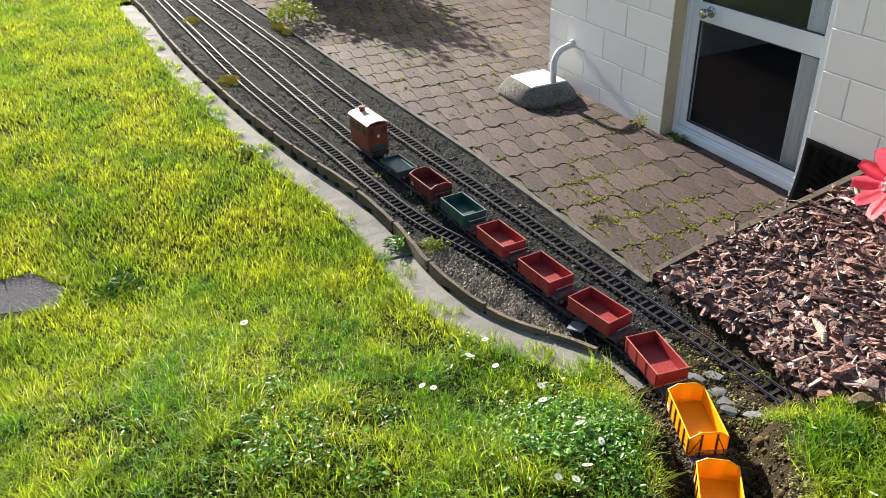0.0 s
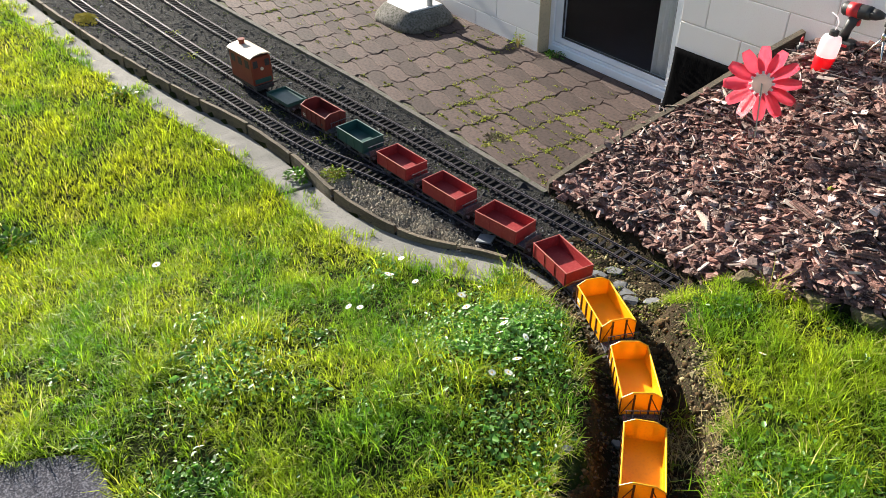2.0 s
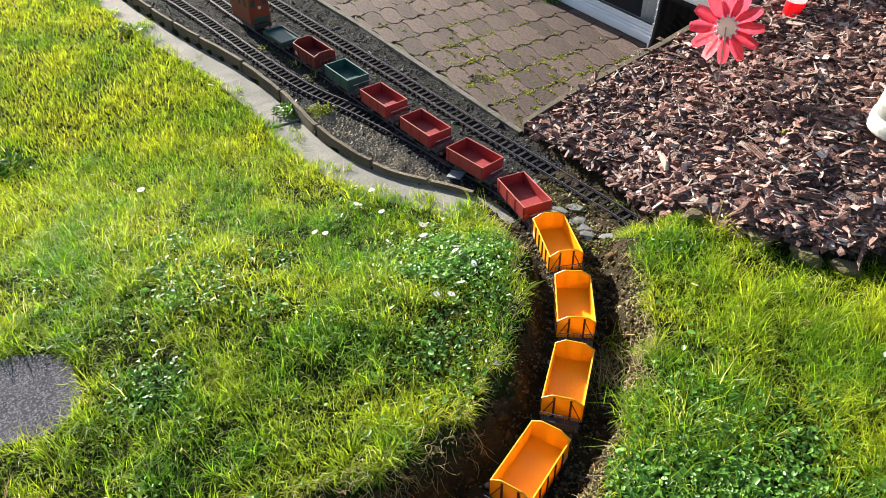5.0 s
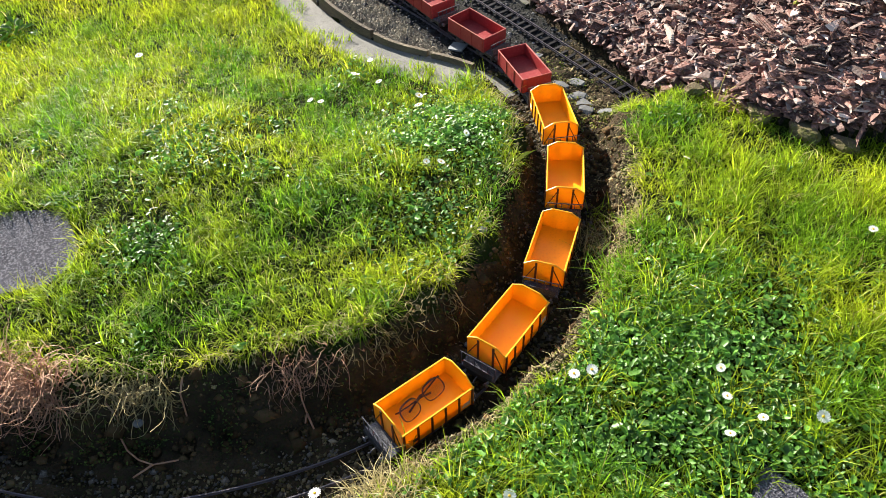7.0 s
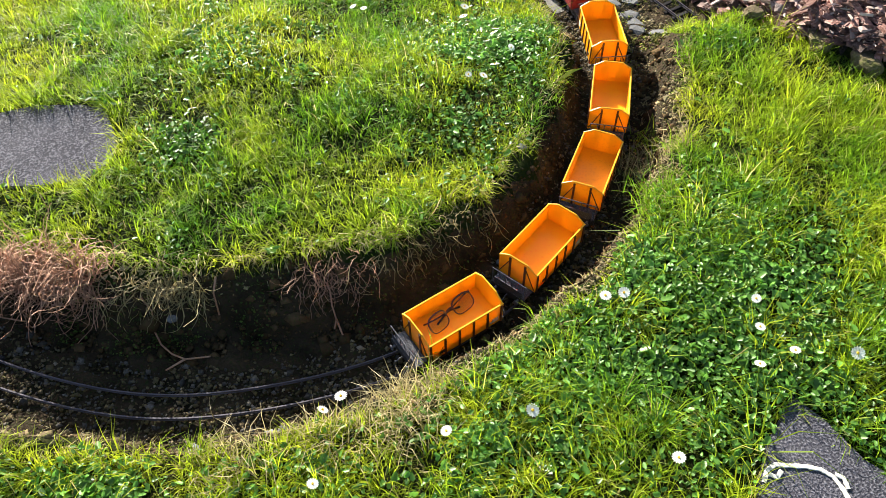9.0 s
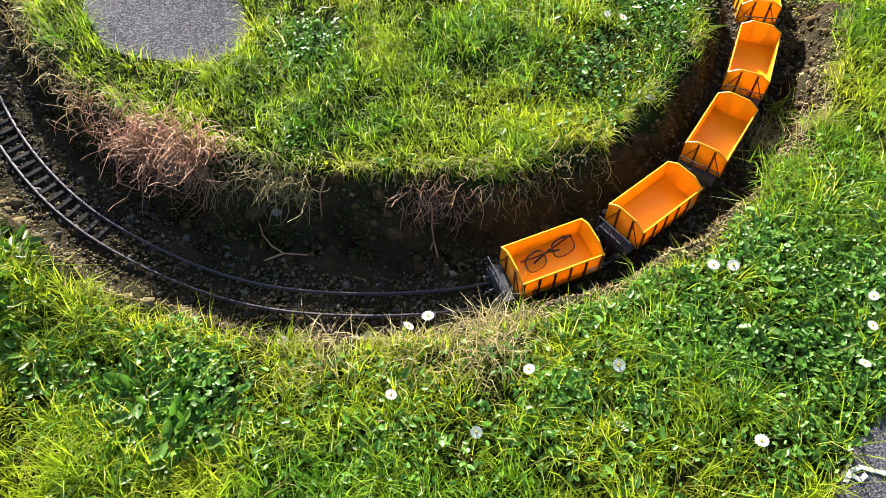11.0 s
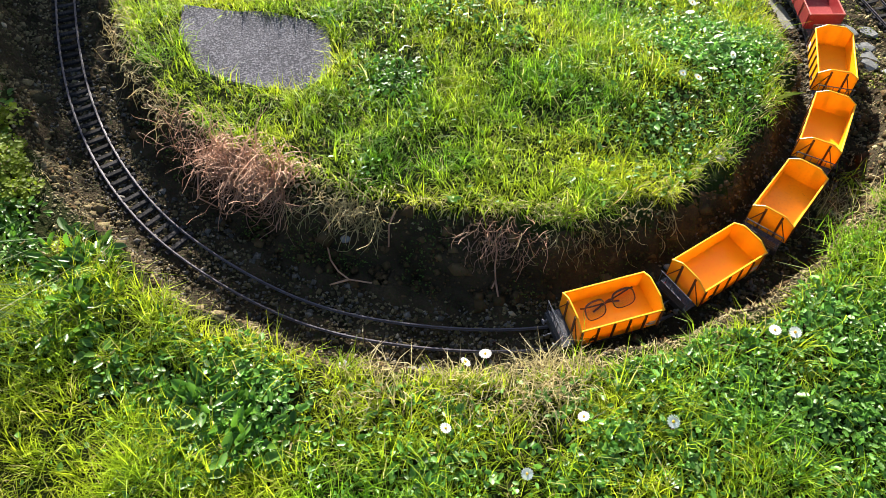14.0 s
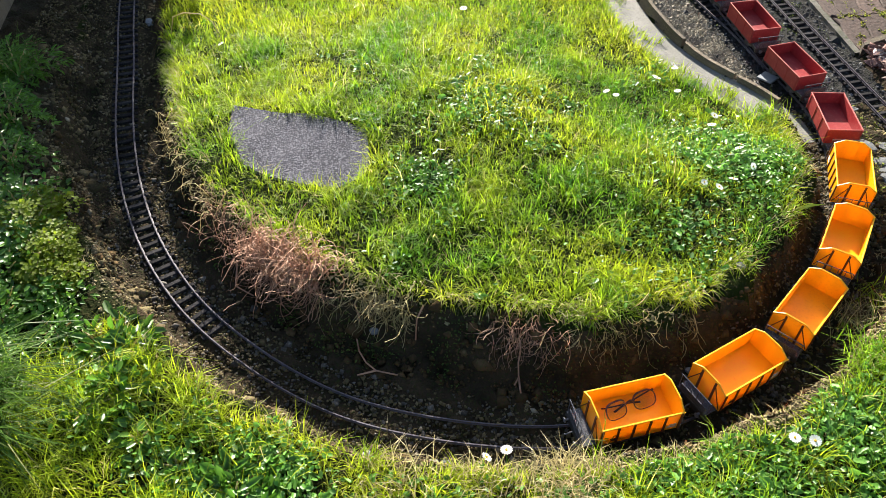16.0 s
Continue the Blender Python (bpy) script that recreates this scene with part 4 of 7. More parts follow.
# ---------------------------------------------------------------- scattered stuff
def scatter(n, x0, x1, y0, y1, want, seed):
    """Points of the plan whose kind is wanted: x, y, z and the distances."""
    r2 = np.random.default_rng(seed)
    x, y = r2.uniform(x0, x1, n), r2.uniform(y0, y1, n)
    z, k, d, i, db = plan(x, y)
    ok = want(x, y, k, d, i, db)
    return x[ok], y[ok], z[ok], d[ok], i[ok], db[ok], r2


OCT = np.array([(1, 0, 0), (-1, 0, 0), (0, 1, 0), (0, -1, 0), (0, 0, 1), (0, 0, -1)], float)
OCF = np.array([(0, 2, 4), (2, 1, 4), (1, 3, 4), (3, 0, 4), (2, 0, 5), (1, 2, 5), (3, 1, 5), (0, 3, 5)])


def lumps(name, x, y, z, size, flat, material, seed, label, category, sink=0.3, soft=False):
    """Many small uneven stones in one mesh."""
    r2 = np.random.default_rng(seed)
    n = len(x)
    s = size[:, None] * r2.uniform(0.6, 1.3, (n, 3)) * np.array((1, 1, flat))
    a = r2.uniform(0, 6.28, n)
    v = OCT[None] * s[:, None, :] * r2.uniform(0.75, 1.25, (n, 6, 1))
    tilt = r2.normal(0, 0.3, n)
    v = np.stack([v[..., 0], v[..., 1] * np.cos(tilt)[:, None] - v[..., 2] * np.sin(tilt)[:, None], v[..., 1] * np.sin(tilt)[:, None] + v[..., 2] * np.cos(tilt)[:, None]], -1)
    c, sn = np.cos(a)[:, None], np.sin(a)[:, None]
    v = np.stack([v[..., 0] * c - v[..., 1] * sn, v[..., 0] * sn + v[..., 1] * c, v[..., 2]], -1)
    v += np.stack([x, y, z + size * flat * (1 - 2 * sink) * 0.5], 1)[:, None, :]
    f = OCF[None] + 6 * np.arange(n)[:, None, None]
    ob = part(name, raw(name, v.reshape(-1, 3), f.reshape(-1, 3), material, smooth=soft), None)
    return tagged(ob, label, category, kind="stuff")


x, y, z, d, i, db, r2 = scatter(150000, -5.6, 2.1, -2.45, -1.0, lambda x, y, k, d, i, db: (k == 1) & (np.random.default_rng(1).random(len(x)) < np.where(x > -0.6, 0.6, np.where(x > -3, 0.4, 0.3))), 11)
lumps("ballast_gravel", x, y, z, r2.lognormal(math.log(0.0043), 0.42, len(x)) * np.where(x > 0, 1, np.where(x > -3, 0.95, 1.05)), 0.6, M["pebble"], 12, "loose grey ballast gravel round the tracks", "gravel")
# soil is split by side: darker for the shaded inner bank, lighter elsewhere
x, y, z, d, i, db, r2 = scatter(70000, 0.2, 3.2, -4.5, -1.0, lambda x, y, k, d, i, db: (k == 2) & (d > 0.12), 13)
lumps("bank_crumbs", x, y, z, r2.uniform(0.002, 0.0065, len(x)), 0.8, M["shaded_bank_soil"], 14, "crumbs of soil on the dug bank, coloured darker for its shade", "soil", soft=True)
x, y, z, d, i, db, r2 = scatter(95000, 0.2, 3.2, -4.5, -1.0, lambda x, y, k, d, i, db: (k == 2) & (d <= 0.12), 23)
lumps("soil_clods", x, y, z, r2.uniform(0.002, 0.0075, len(x)) * np.where(r2.random(len(x)) < 0.05, 1.8, 1), 0.8, M["dirt_clod"], 26, "crumbly brown soil and pebbles in the cutting", "soil", soft=True)
x, y, z, d, i, db, r2 = scatter(900, 0.3, 2.2, -4.3, -1.0, lambda x, y, k, d, i, db: (k == 2) & (np.abs(d) < 0.35), 15)
lumps("pale_pebbles", x, y, z, r2.uniform(0.004, 0.009, len(x)), 0.6, mat("dull_pebble", (0.12, 0.11, 0.1), (0.08, 0.075, 0.068), (0.16, 0.15, 0.13), 20, 140, 0.9, bump=0.5, island=0.4), 16, "pale pebbles scattered beside the rails", "gravel")
x, y, z, d, i, db, r2 = scatter(16000, 1.5, 3.1, -4.2, -1.3, lambda x, y, k, d, i, db: (k == 2) & (np.abs(d) < 0.13), 19)
lumps("bed_pebbles", x, y, z, r2.lognormal(math.log(0.0048), 0.4, len(x)), 0.7, mat("bed_pebble", (0.1, 0.088, 0.075), (0.065, 0.056, 0.046), (0.17, 0.15, 0.125), 9, 160, 0.85, bump=0.3, island=0.6), 20, "small grey stones between and beside the rails", "gravel", soft=True)
x, y, z, d, i, db, r2 = scatter(9000, 1.5, 3.1, -4.2, -1.3, lambda x, y, k, d, i, db: (k == 2) & (np.abs(d) > 0.11) & (i >= TURN), 24)
lumps("bank_clods", x, y, z, r2.lognormal(math.log(0.009), 0.45, len(x)), 0.8, M["shaded_bank_soil"], 25, "large clods of soil on the dug bank, coloured darker for its shade", "soil", 0.5, True)
# light shingle in the widening beside the siding
x, y, z, d, i, db, r2 = scatter(21000, 0.42, 1.42, -1.82, -1.42, lambda x, y, k, d, i, db: (k == 1) & (db < -0.03) & (d > 0.11) & (near(x, y, SIDE_L)[0] > 0.06), 17)
lumps("shingle", x, y, z, r2.uniform(0.0035, 0.0105, len(x)), 0.8, mat("shingle_stone", (0.26, 0.22, 0.15), (0.13, 0.105, 0.08), (0.32, 0.3, 0.24), 9, 200, 0.85, bump=0.2, island=0.5), 18, "pale brown shingle in the widening of the bed", "gravel", 0.2)

# bark mulch
def chips(name, n, x0, x1, y0, y1, ln, wd, material, seed, label, tall=0.02, want=None):
    x, y, z, d, i, db, r2 = scatter(n, x0, x1, y0, y1, want or (lambda x, y, k, d, i, db: k == 3), seed)
    n = len(x)
    l = r2.lognormal(math.log(ln), 0.45, n)
    w = np.minimum(r2.lognormal(math.log(wd), 0.35, n), l)
    h = w * r2.uniform(0.08, 0.22, n)
    base = np.array([(-1, -0.6, -1), (1, -0.8, -1), (1, 0.5, -1), (-1, 0.9, -1), (-0.9, -0.5, 1), (0.8, -0.6, 1), (0.9, 0.3, 1), (-0.8, 0.7, 1)], float) / 2
    v = base[None] * np.stack([l, w, h], 1)[:, None, :] * r2.uniform(0.7, 1.25, (n, 8, 3))
    yaw, pit, rol = r2.uniform(0, 6.28, n), r2.normal(0, 0.24, n), r2.normal(0, 0.4, n)

    def spin(v, a, p, q):
        c, s = np.cos(a)[:, None], np.sin(a)[:, None]
        o = v.copy()
        o[..., p], o[..., q] = v[..., p] * c - v[..., q] * s, v[..., p] * s + v[..., q] * c
        return o

    v = spin(spin(spin(v, rol, 1, 2), pit, 0, 2), yaw, 0, 1)
    v += np.stack([x, y, z + r2.uniform(0.0, tall, n)], 1)[:, None, :]
    fq = np.array([(3, 2, 1, 0), (4, 5, 6, 7), (0, 1, 5, 4), (1, 2, 6, 5), (2, 3, 7, 6), (3, 0, 4, 7)])
    ob = part(name, raw(name, v.reshape(-1, 3), (fq[None] + 8 * np.arange(n)[:, None, None]).reshape(-1, 4), material), None)
    return tagged(ob, label, "bark mulch", kind="stuff")


chips("bark_mulch", 17500, 1.2, 3.4, -1.12, 0.0, 0.05, 0.034, M["bark"], 21, "brown bark mulch heaped on the bank", 0.022)
chips("pale_chips", 2900, 1.2, 3.4, -1.12, 0.0, 0.045, 0.012, M["wood_chip"], 22, "pale splintered wood chips among the bark", 0.034)

# ---------------------------------------------------------------- grass
def blades(name, x, y, z, length, width, lean, material, seed, label, category, heading=None):
    """Many bent blades in one mesh, each with its own turn and bend."""
    r2 = np.random.default_rng(seed)
    n = len(x)
    a = r2.uniform(0, 6.28, n) if heading is None else heading
    l = length * r2.uniform(0.55, 1.25, n)
    k = lean * r2.uniform(0.3, 1.5, n)
    dx, dy = np.cos(a), np.sin(a)
    face = a + 1.57 + r2.normal(0, 0.6, n)
    wx, wy = np.cos(face) * width / 2, np.sin(face) * width / 2
    p0 = np.stack([x, y, z - 0.004], 1)

    def at(u):
        out = l * np.sin(k * u) * u * 0.9
        return p0 + np.stack([dx * out, dy * out, l * u * np.cos(k * u * 0.9)], 1)

    w = np.stack([wx, wy, np.zeros(n)], 1)
    m1, m2 = at(0.5), at(1.0)
    v = np.stack([p0 - w, p0 + w, m1 - w * 0.8, m1 + w * 0.8, m2], 1).reshape(-1, 3)
    f = np.array([(0, 1, 3), (0, 3, 2), (2, 3, 4)])[None] + 5 * np.arange(n)[:, None, None]
    ob = part(name, raw(name, v, f.reshape(-1, 3), material, smooth=False), None)
    return tagged(ob, label, category, kind="stuff")


SLAB_C = [(-0.20, -3.56), (-0.208, -3.414), (-0.09, -3.34), (0.027, -3.269), (0.161, -3.318), (0.205, -3.53), (0.12, -3.66), (-0.1, -3.69)]
SLAB_A = [(1.449, -3.569), (1.517, -3.395), (1.53, -3.297), (1.597, -3.165), (1.645, -3.10), (1.83, -3.095), (1.897, -3.137), (1.934, -3.21), (1.90, -3.333), (1.845, -3.45), (1.78, -3.52), (1.6, -3.58)]
SLAB_B = [(3.38, -1.938), (3.442, -2.065), (3.521, -2.165), (3.64, -2.22), (3.78, -2.10), (3.72, -1.93), (3.609, -1.886), (3.563, -1.908), (3.46, -1.915)]


def inside(x, y, poly):
    c = np.zeros(len(x), bool)
    for (ax, ay), (bx, by) in zip(poly, poly[1:] + poly[:1]):
        c ^= ((ay > y) != (by > y)) & (x < (bx - ax) * (y - ay) / (by - ay + 1e-12) + ax)
    return c


def lawn_ok(x, y, k, d, i, db):
    bed = (d < 0) & (y < -3.5) & (x + y * 0.75 < -0.46)
    turn = i >= TURN
    edge_in = np.where(turn & (d > 0), d > EDGE_IN[i] + 0.005 + 0.022 * np.sin(21 * x + 2) * np.sin(17 * y + 1) + 0.012 * np.sin(47 * x) * np.sin(41 * y), True)
    edge_out = np.where(turn & (d < 0), -d > EDGE_OUT[i] + 0.018 + 0.035 * np.sin(19 * x) * np.sin(21 * y), True)
    return (k == 0) & ~bed & edge_in & edge_out & np.where(~turn, db > 0.15 + 0.035 * np.sin(23 * x) * np.sin(9 * x + 1), True) & ~inside(x, y, SLAB_A) & ~inside(x, y, SLAB_B) & ~inside(x, y, SLAB_C) & np.where(turn & (d < 0), (y < -1.2) | (x > 2.15), True)


def clumpy(x, y, seed, amount=0.5):
    f = np.sin(7.1 * x + 2.3 * np.sin(5 * y + seed)) * np.sin(6.3 * y + 1.7 * np.sin(4.2 * x + seed)) + 0.6 * np.sin(19 * x + seed) * np.sin(17 * y - seed)
    return np.clip(0.5 + amount * f, 0.05, 1)


def clover_patch(x, y):
    w = np.exp(-((x - 3.15)**2 + (y + 1.98)**2) / 0.16) + 0.6 * np.exp(-((x - 3.2)**2 + (y + 2.6)**2) / 0.03) + 0.55 * np.exp(-((x - 3.12)**2 + (y + 3.05)**2) / 0.03) + 0.5 * np.exp(-((x - 2.85)**2 + (y + 3.6)**2) / 0.02) + 0.45 * np.exp(-((x - 2.3)**2 + (y + 2.2)**2) / 0.02) + 0.4 * np.exp(-((x - 1.55)**2 + (y + 2.7)**2) / 0.03) + np.exp(-((x - 1.9)**2 + (y + 1.88)**2) / 0.05) + np.exp(-((x - 2.92)**2 + (y + 3.42)**2) / 0.02) + 0.8 * np.exp(-((x - 3.05)**2 + (y + 2.40)**2) / 0.015) + 0.7 * np.exp(-((x - 1.95)**2 + (y + 2.95)**2) / 0.01)
    return np.clip(w * (0.5 + clumpy(x * 1.7, y * 1.7, 9.0, 0.6)), 0, 1)


def lush(x, y):
    """Where the lawn stands longer."""
    return 0.92 + 0.16 * smooth(2.4, 2.9, x) + sum(a * np.exp(-((x - cx)**2 + (y - cy)**2) / q) for cx, cy, q, a in ((2.58, -1.22, 0.05, 0.4), (3.12, -2.3, 0.02, 0.4), (3.1, -2.65, 0.012, 0.3), (2.98, -3.62, 0.03, 0.3), (3.15, -1.5, 0.04, 0.2), (1.12, -2.76, 0.03, 0.3)))


def tufts(n, per, x0, x1, y0, y1, want, seed, spread=0.014):
    """Blades in tufts: places, heights, headings outwards and a size for each tuft."""
    x, y, z, d, i, db, r2 = scatter(n, x0, x1, y0, y1, want, seed)
    keep = r2.random(len(x)) < (0.35 + 0.65 * clumpy(x, y, 1.0)) * (0.3 + 0.7 * clumpy(x * 3.1, y * 3.1, 2.0, 0.65)) * smooth(0.2, 1.1, x) * (1 - 0.8 * clover_patch(x, y))
    x, y, z, d, i = x[keep], y[keep], z[keep], d[keep], i[keep]
    big = np.repeat(r2.lognormal(0, 0.32, len(x)) * (0.55 + 0.4 * clumpy(x, y, 3.0) + 0.5 * clumpy(x * 0.55, y * 0.55, 5.0, 0.6)) * np.where((d < 0) & (i >= TURN), 1.1, 1) * lush(x, y), per)
    ox, oy = r2.normal(0, spread, len(big)), r2.normal(0, spread, len(big))
    lean = np.repeat(r2.uniform(0, 6.28, len(x)), per)
    hd = np.arctan2(oy + 0.008 * np.sin(lean), ox + 0.008 * np.cos(lean)) + r2.normal(0, 0.5, len(big))
    return np.repeat(x, per) + ox, np.repeat(y, per) + oy, np.repeat(z, per) - 0.003, hd, big, r2


x, y, z, hd, big, r2 = tufts(51000, 17, 0.25, 4.0, -4.2, -0.6, lawn_ok, 31, 0.0125)
blades("lawn_grass", x, y, z, 0.05 * big, r2.uniform(0.0013, 0.0036, len(x)), 1.3, M["grass"], 32, "bright green unmown lawn grass, lit from behind", "grass", hd)
# low layer in the darker green that stands for shade among the tufts
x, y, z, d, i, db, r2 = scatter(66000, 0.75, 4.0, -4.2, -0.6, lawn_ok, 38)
blades("lawn_grass", x, y, z, 0.03, r2.uniform(0.002, 0.0042, len(x)), 1.6, M["grass_low"], 39, "short dense grass at the base of the lawn, darkened for shade between tufts", "grass")
r2 = np.random.default_rng(33)
x, y = 1.35 - 9.9 * r2.random(375000)**2.1, r2.uniform(-4.6, -1.7, 375000)
z, k, d, i, db = plan(x, y)
ok = lawn_ok(x, y, k, d, i, db) & (r2.random(len(x)) < (0.45 + 0.55 * clumpy(x, y, 1.0)) * (1 - smooth(0.3, 1.1, x)))
x, y, z = x[ok], y[ok], z[ok]
cl = clumpy(np.round(x * 30) * 1.7, np.round(y * 30) * 2.3, 3.0)
blades("lawn_grass", x, y, z, 0.042 + 0.03 * cl, np.interp(x, [-8.5, -5.8, -2, 0.8], [0.012, 0.0075, 0.0044, 0.0028]) * r2.uniform(0.6, 1.3, len(x)), 1.25, M["grass_far"], 34, "bright green lawn grass reaching back along the strip", "grass")
r2 = np.random.default_rng(45)
x, y = r2.uniform(-7, 8, 45000), r2.uniform(-8.5, -0.7, 45000)
ok = ((x > 3.95) | (y < -4.75)) & ~((x < 3.6) & (y > -4.7))
x, y = x[ok], y[ok]
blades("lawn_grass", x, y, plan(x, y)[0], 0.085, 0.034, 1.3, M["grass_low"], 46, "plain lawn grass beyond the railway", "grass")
# longer blades leaning over the sunny edges of the slabs
r2 = np.random.default_rng(47)
fx, fy, fl = [], [], []
for poly in (SLAB_A, SLAB_B, SLAB_C):
    for (ax, ay), (bx, by) in zip(poly, poly[1:] + poly[:1]):
        n = int(420 * math.hypot(bx - ax, by - ay))
        u = r2.random(n)
        px, py = ax + (bx - ax) * u + r2.normal(0, 0.014, n), ay + (by - ay) * u + r2.normal(0, 0.014, n)
        ok = ~inside(px, py, poly)
        fx.append(px[ok]), fy.append(py[ok]), fl.append(np.full(ok.sum(), 0.045 if poly is SLAB_B else 0.075))
fx, fy = np.concatenate(fx), np.concatenate(fy)
blades("slab_fringe", fx, fy, plan(fx, fy)[0], np.concatenate(fl), r2.uniform(0.0014, 0.0034, len(fx)), 1.0, M["grass"], 48, "long grass fringing the sunken slabs", "grass")
# grass that has crept over the edge of the mowing strip
x, y, z, d, i, db, r2 = scatter(300000, -4.6, 1.9, -3.3, -1.6, lambda x, y, k, d, i, db: (k == 0) & (i < TURN) & (d > 0) & (db > 0.16 - 0.11 * clumpy(x * 1.4, y * 1.4, 2.0, 0.75)**2) & (db < 0.19) & ~inside(x, y, SLAB_C), 29)
keep = r2.random(len(x)) < 0.5 * clumpy(x * 3, y * 3, 6.0, 0.6)
x, y, z, db = x[keep], y[keep], z[keep], db[keep]
e = 0.01
hd = np.arctan2(db - plan(x, y + e)[4], db - plan(x + e, y)[4]) + r2.normal(0, 0.8, len(x))
blades("strip_fringe", x, y, np.where(db < 0.17, np.maximum(z, -0.049 + 0.04 * smooth(0.3, 1.4, x)), z), 0.055, np.interp(x, [-4, 0], [0.006, 0.0032]), 1.35, M["grass"], 30, "uneven tufts of grass creeping over the mowing strip", "grass", hd)
# taller tufts along the rims of the cutting
x, y, z, d, i, db, r2 = scatter(260000, 0.8, 3.3, -4.25, -1.2, lambda x, y, k, d, i, db: lawn_ok(x, y, k, d, i, db) & (i >= TURN) & (np.where(d > 0, d - EDGE_IN[i], -d - EDGE_OUT[i]) < 0.05), 35)
keep = r2.random(len(x)) < 0.6 * clumpy(x, y, 4.0)
x, y, z, d, i = x[keep], y[keep], z[keep], d[keep], i[keep]
tx = MAIN[np.clip(i + 1, 0, len(MAIN) - 1)] - MAIN[np.clip(i - 1, 0, len(MAIN) - 1)]
hd = np.arctan2(tx[:, 1], tx[:, 0]) + np.where(d > 0, 1.57, -1.57) + r2.normal(0, 0.9, len(x))
blades("edge_grass", x, y, z, 0.055, 0.0033, 1.3, M["grass"], 36, "longer green grass hanging over the cutting", "grass", hd)
keep = r2.random(len(x)) < np.where(d > 0, 0.8, 0.75)
blades("dry_grass", x[keep], y[keep], z[keep], 0.06, 0.0022, 1.5, M["dry_grass"], 37, "dry straw-coloured grass along the rim of the cutting", "grass", hd[keep])


# clover and small round leaves, in patches
def leaflets(name, x, y, z, size, material, seed, label, category, rise=0.02):
    r2 = np.random.default_rng(seed)
    n = len(x)
    ang = np.linspace(0, 6.2832, 6, endpoint=False)
    disc = np.stack([np.cos(ang) * 1.15, np.sin(ang) * 0.7, 0 * ang], 1)
    v = disc[None] * size[:, None, None] * r2.uniform(0.8, 1.2, (n, 6, 1))
    v[..., 2] += 0.45 * size[:, None] * np.abs(disc[None, :, 1])
    a, p, q = r2.uniform(0, 6.28, n), r2.normal(0, 0.5, n), r2.normal(0, 0.5, n)
    for ang_, u, w in ((p, 0, 2), (q, 1, 2), (a, 0, 1)):
        c, s = np.cos(ang_)[:, None], np.sin(ang_)[:, None]
        o = v.copy()
        o[..., u], o[..., w] = v[..., u] * c - v[..., w] * s, v[..., u] * s + v[..., w] * c
        v = o
    v += np.stack([x, y, z + r2.uniform(0.3, 1.2, n) * rise], 1)[:, None, :]
    f = np.array([(0, 1, 2), (0, 2, 3), (0, 3, 4), (0, 4, 5)])[None] + 6 * np.arange(n)[:, None, None]
    ob = part(name, raw(name, v.reshape(-1, 3), f.reshape(-1, 3), material, smooth=True), None)
    return tagged(ob, label, category, kind="stuff")


x, y, z, d, i, db, r2 = scatter(300000, 1.1, 3.85, -4.0, -1.0, lawn_ok, 41)
cv = clover_patch(x, y)
keep = r2.random(len(x)) < np.clip(0.005 + 0.75 * cv**1.3 + 0.12 * (clumpy(x, y, 9.0, 0.6) > 0.93), 0, 1)
leaflets("clover", x[keep], y[keep], z[keep], r2.lognormal(math.log(0.0062), 0.3, keep.sum()), M["clover"], 42, "low clover and small round leaves in the lawn", "clover", 0.026)

# tiny moss and weeds in the gravel between the tracks
x, y, z, d, i, db, r2 = scatter(42000, -4.5, 1.1, -2.2, -1.1, lambda x, y, k, d, i, db: (k == 1) & (db < -0.05), 66)
patch = clumpy(x * 1.3, y * 2.2, 7.0, 0.7) * clumpy(x * 4, y * 5, 2.0, 0.6)
keep = r2.random(len(x)) < np.clip(1.9 * (patch - 0.3), 0, 0.85)
leaflets("gravel_moss", x[keep], y[keep], z[keep], r2.uniform(0.002, 0.005, keep.sum()), mat("gravel_moss", (0.06, 0.095, 0.016), (0.11, 0.125, 0.03), None, 9, 60, 0.8, bump=0, island=0.5, spec=0.15), 67, "patches of small green moss and weeds in the gravel", "moss", 0.008)

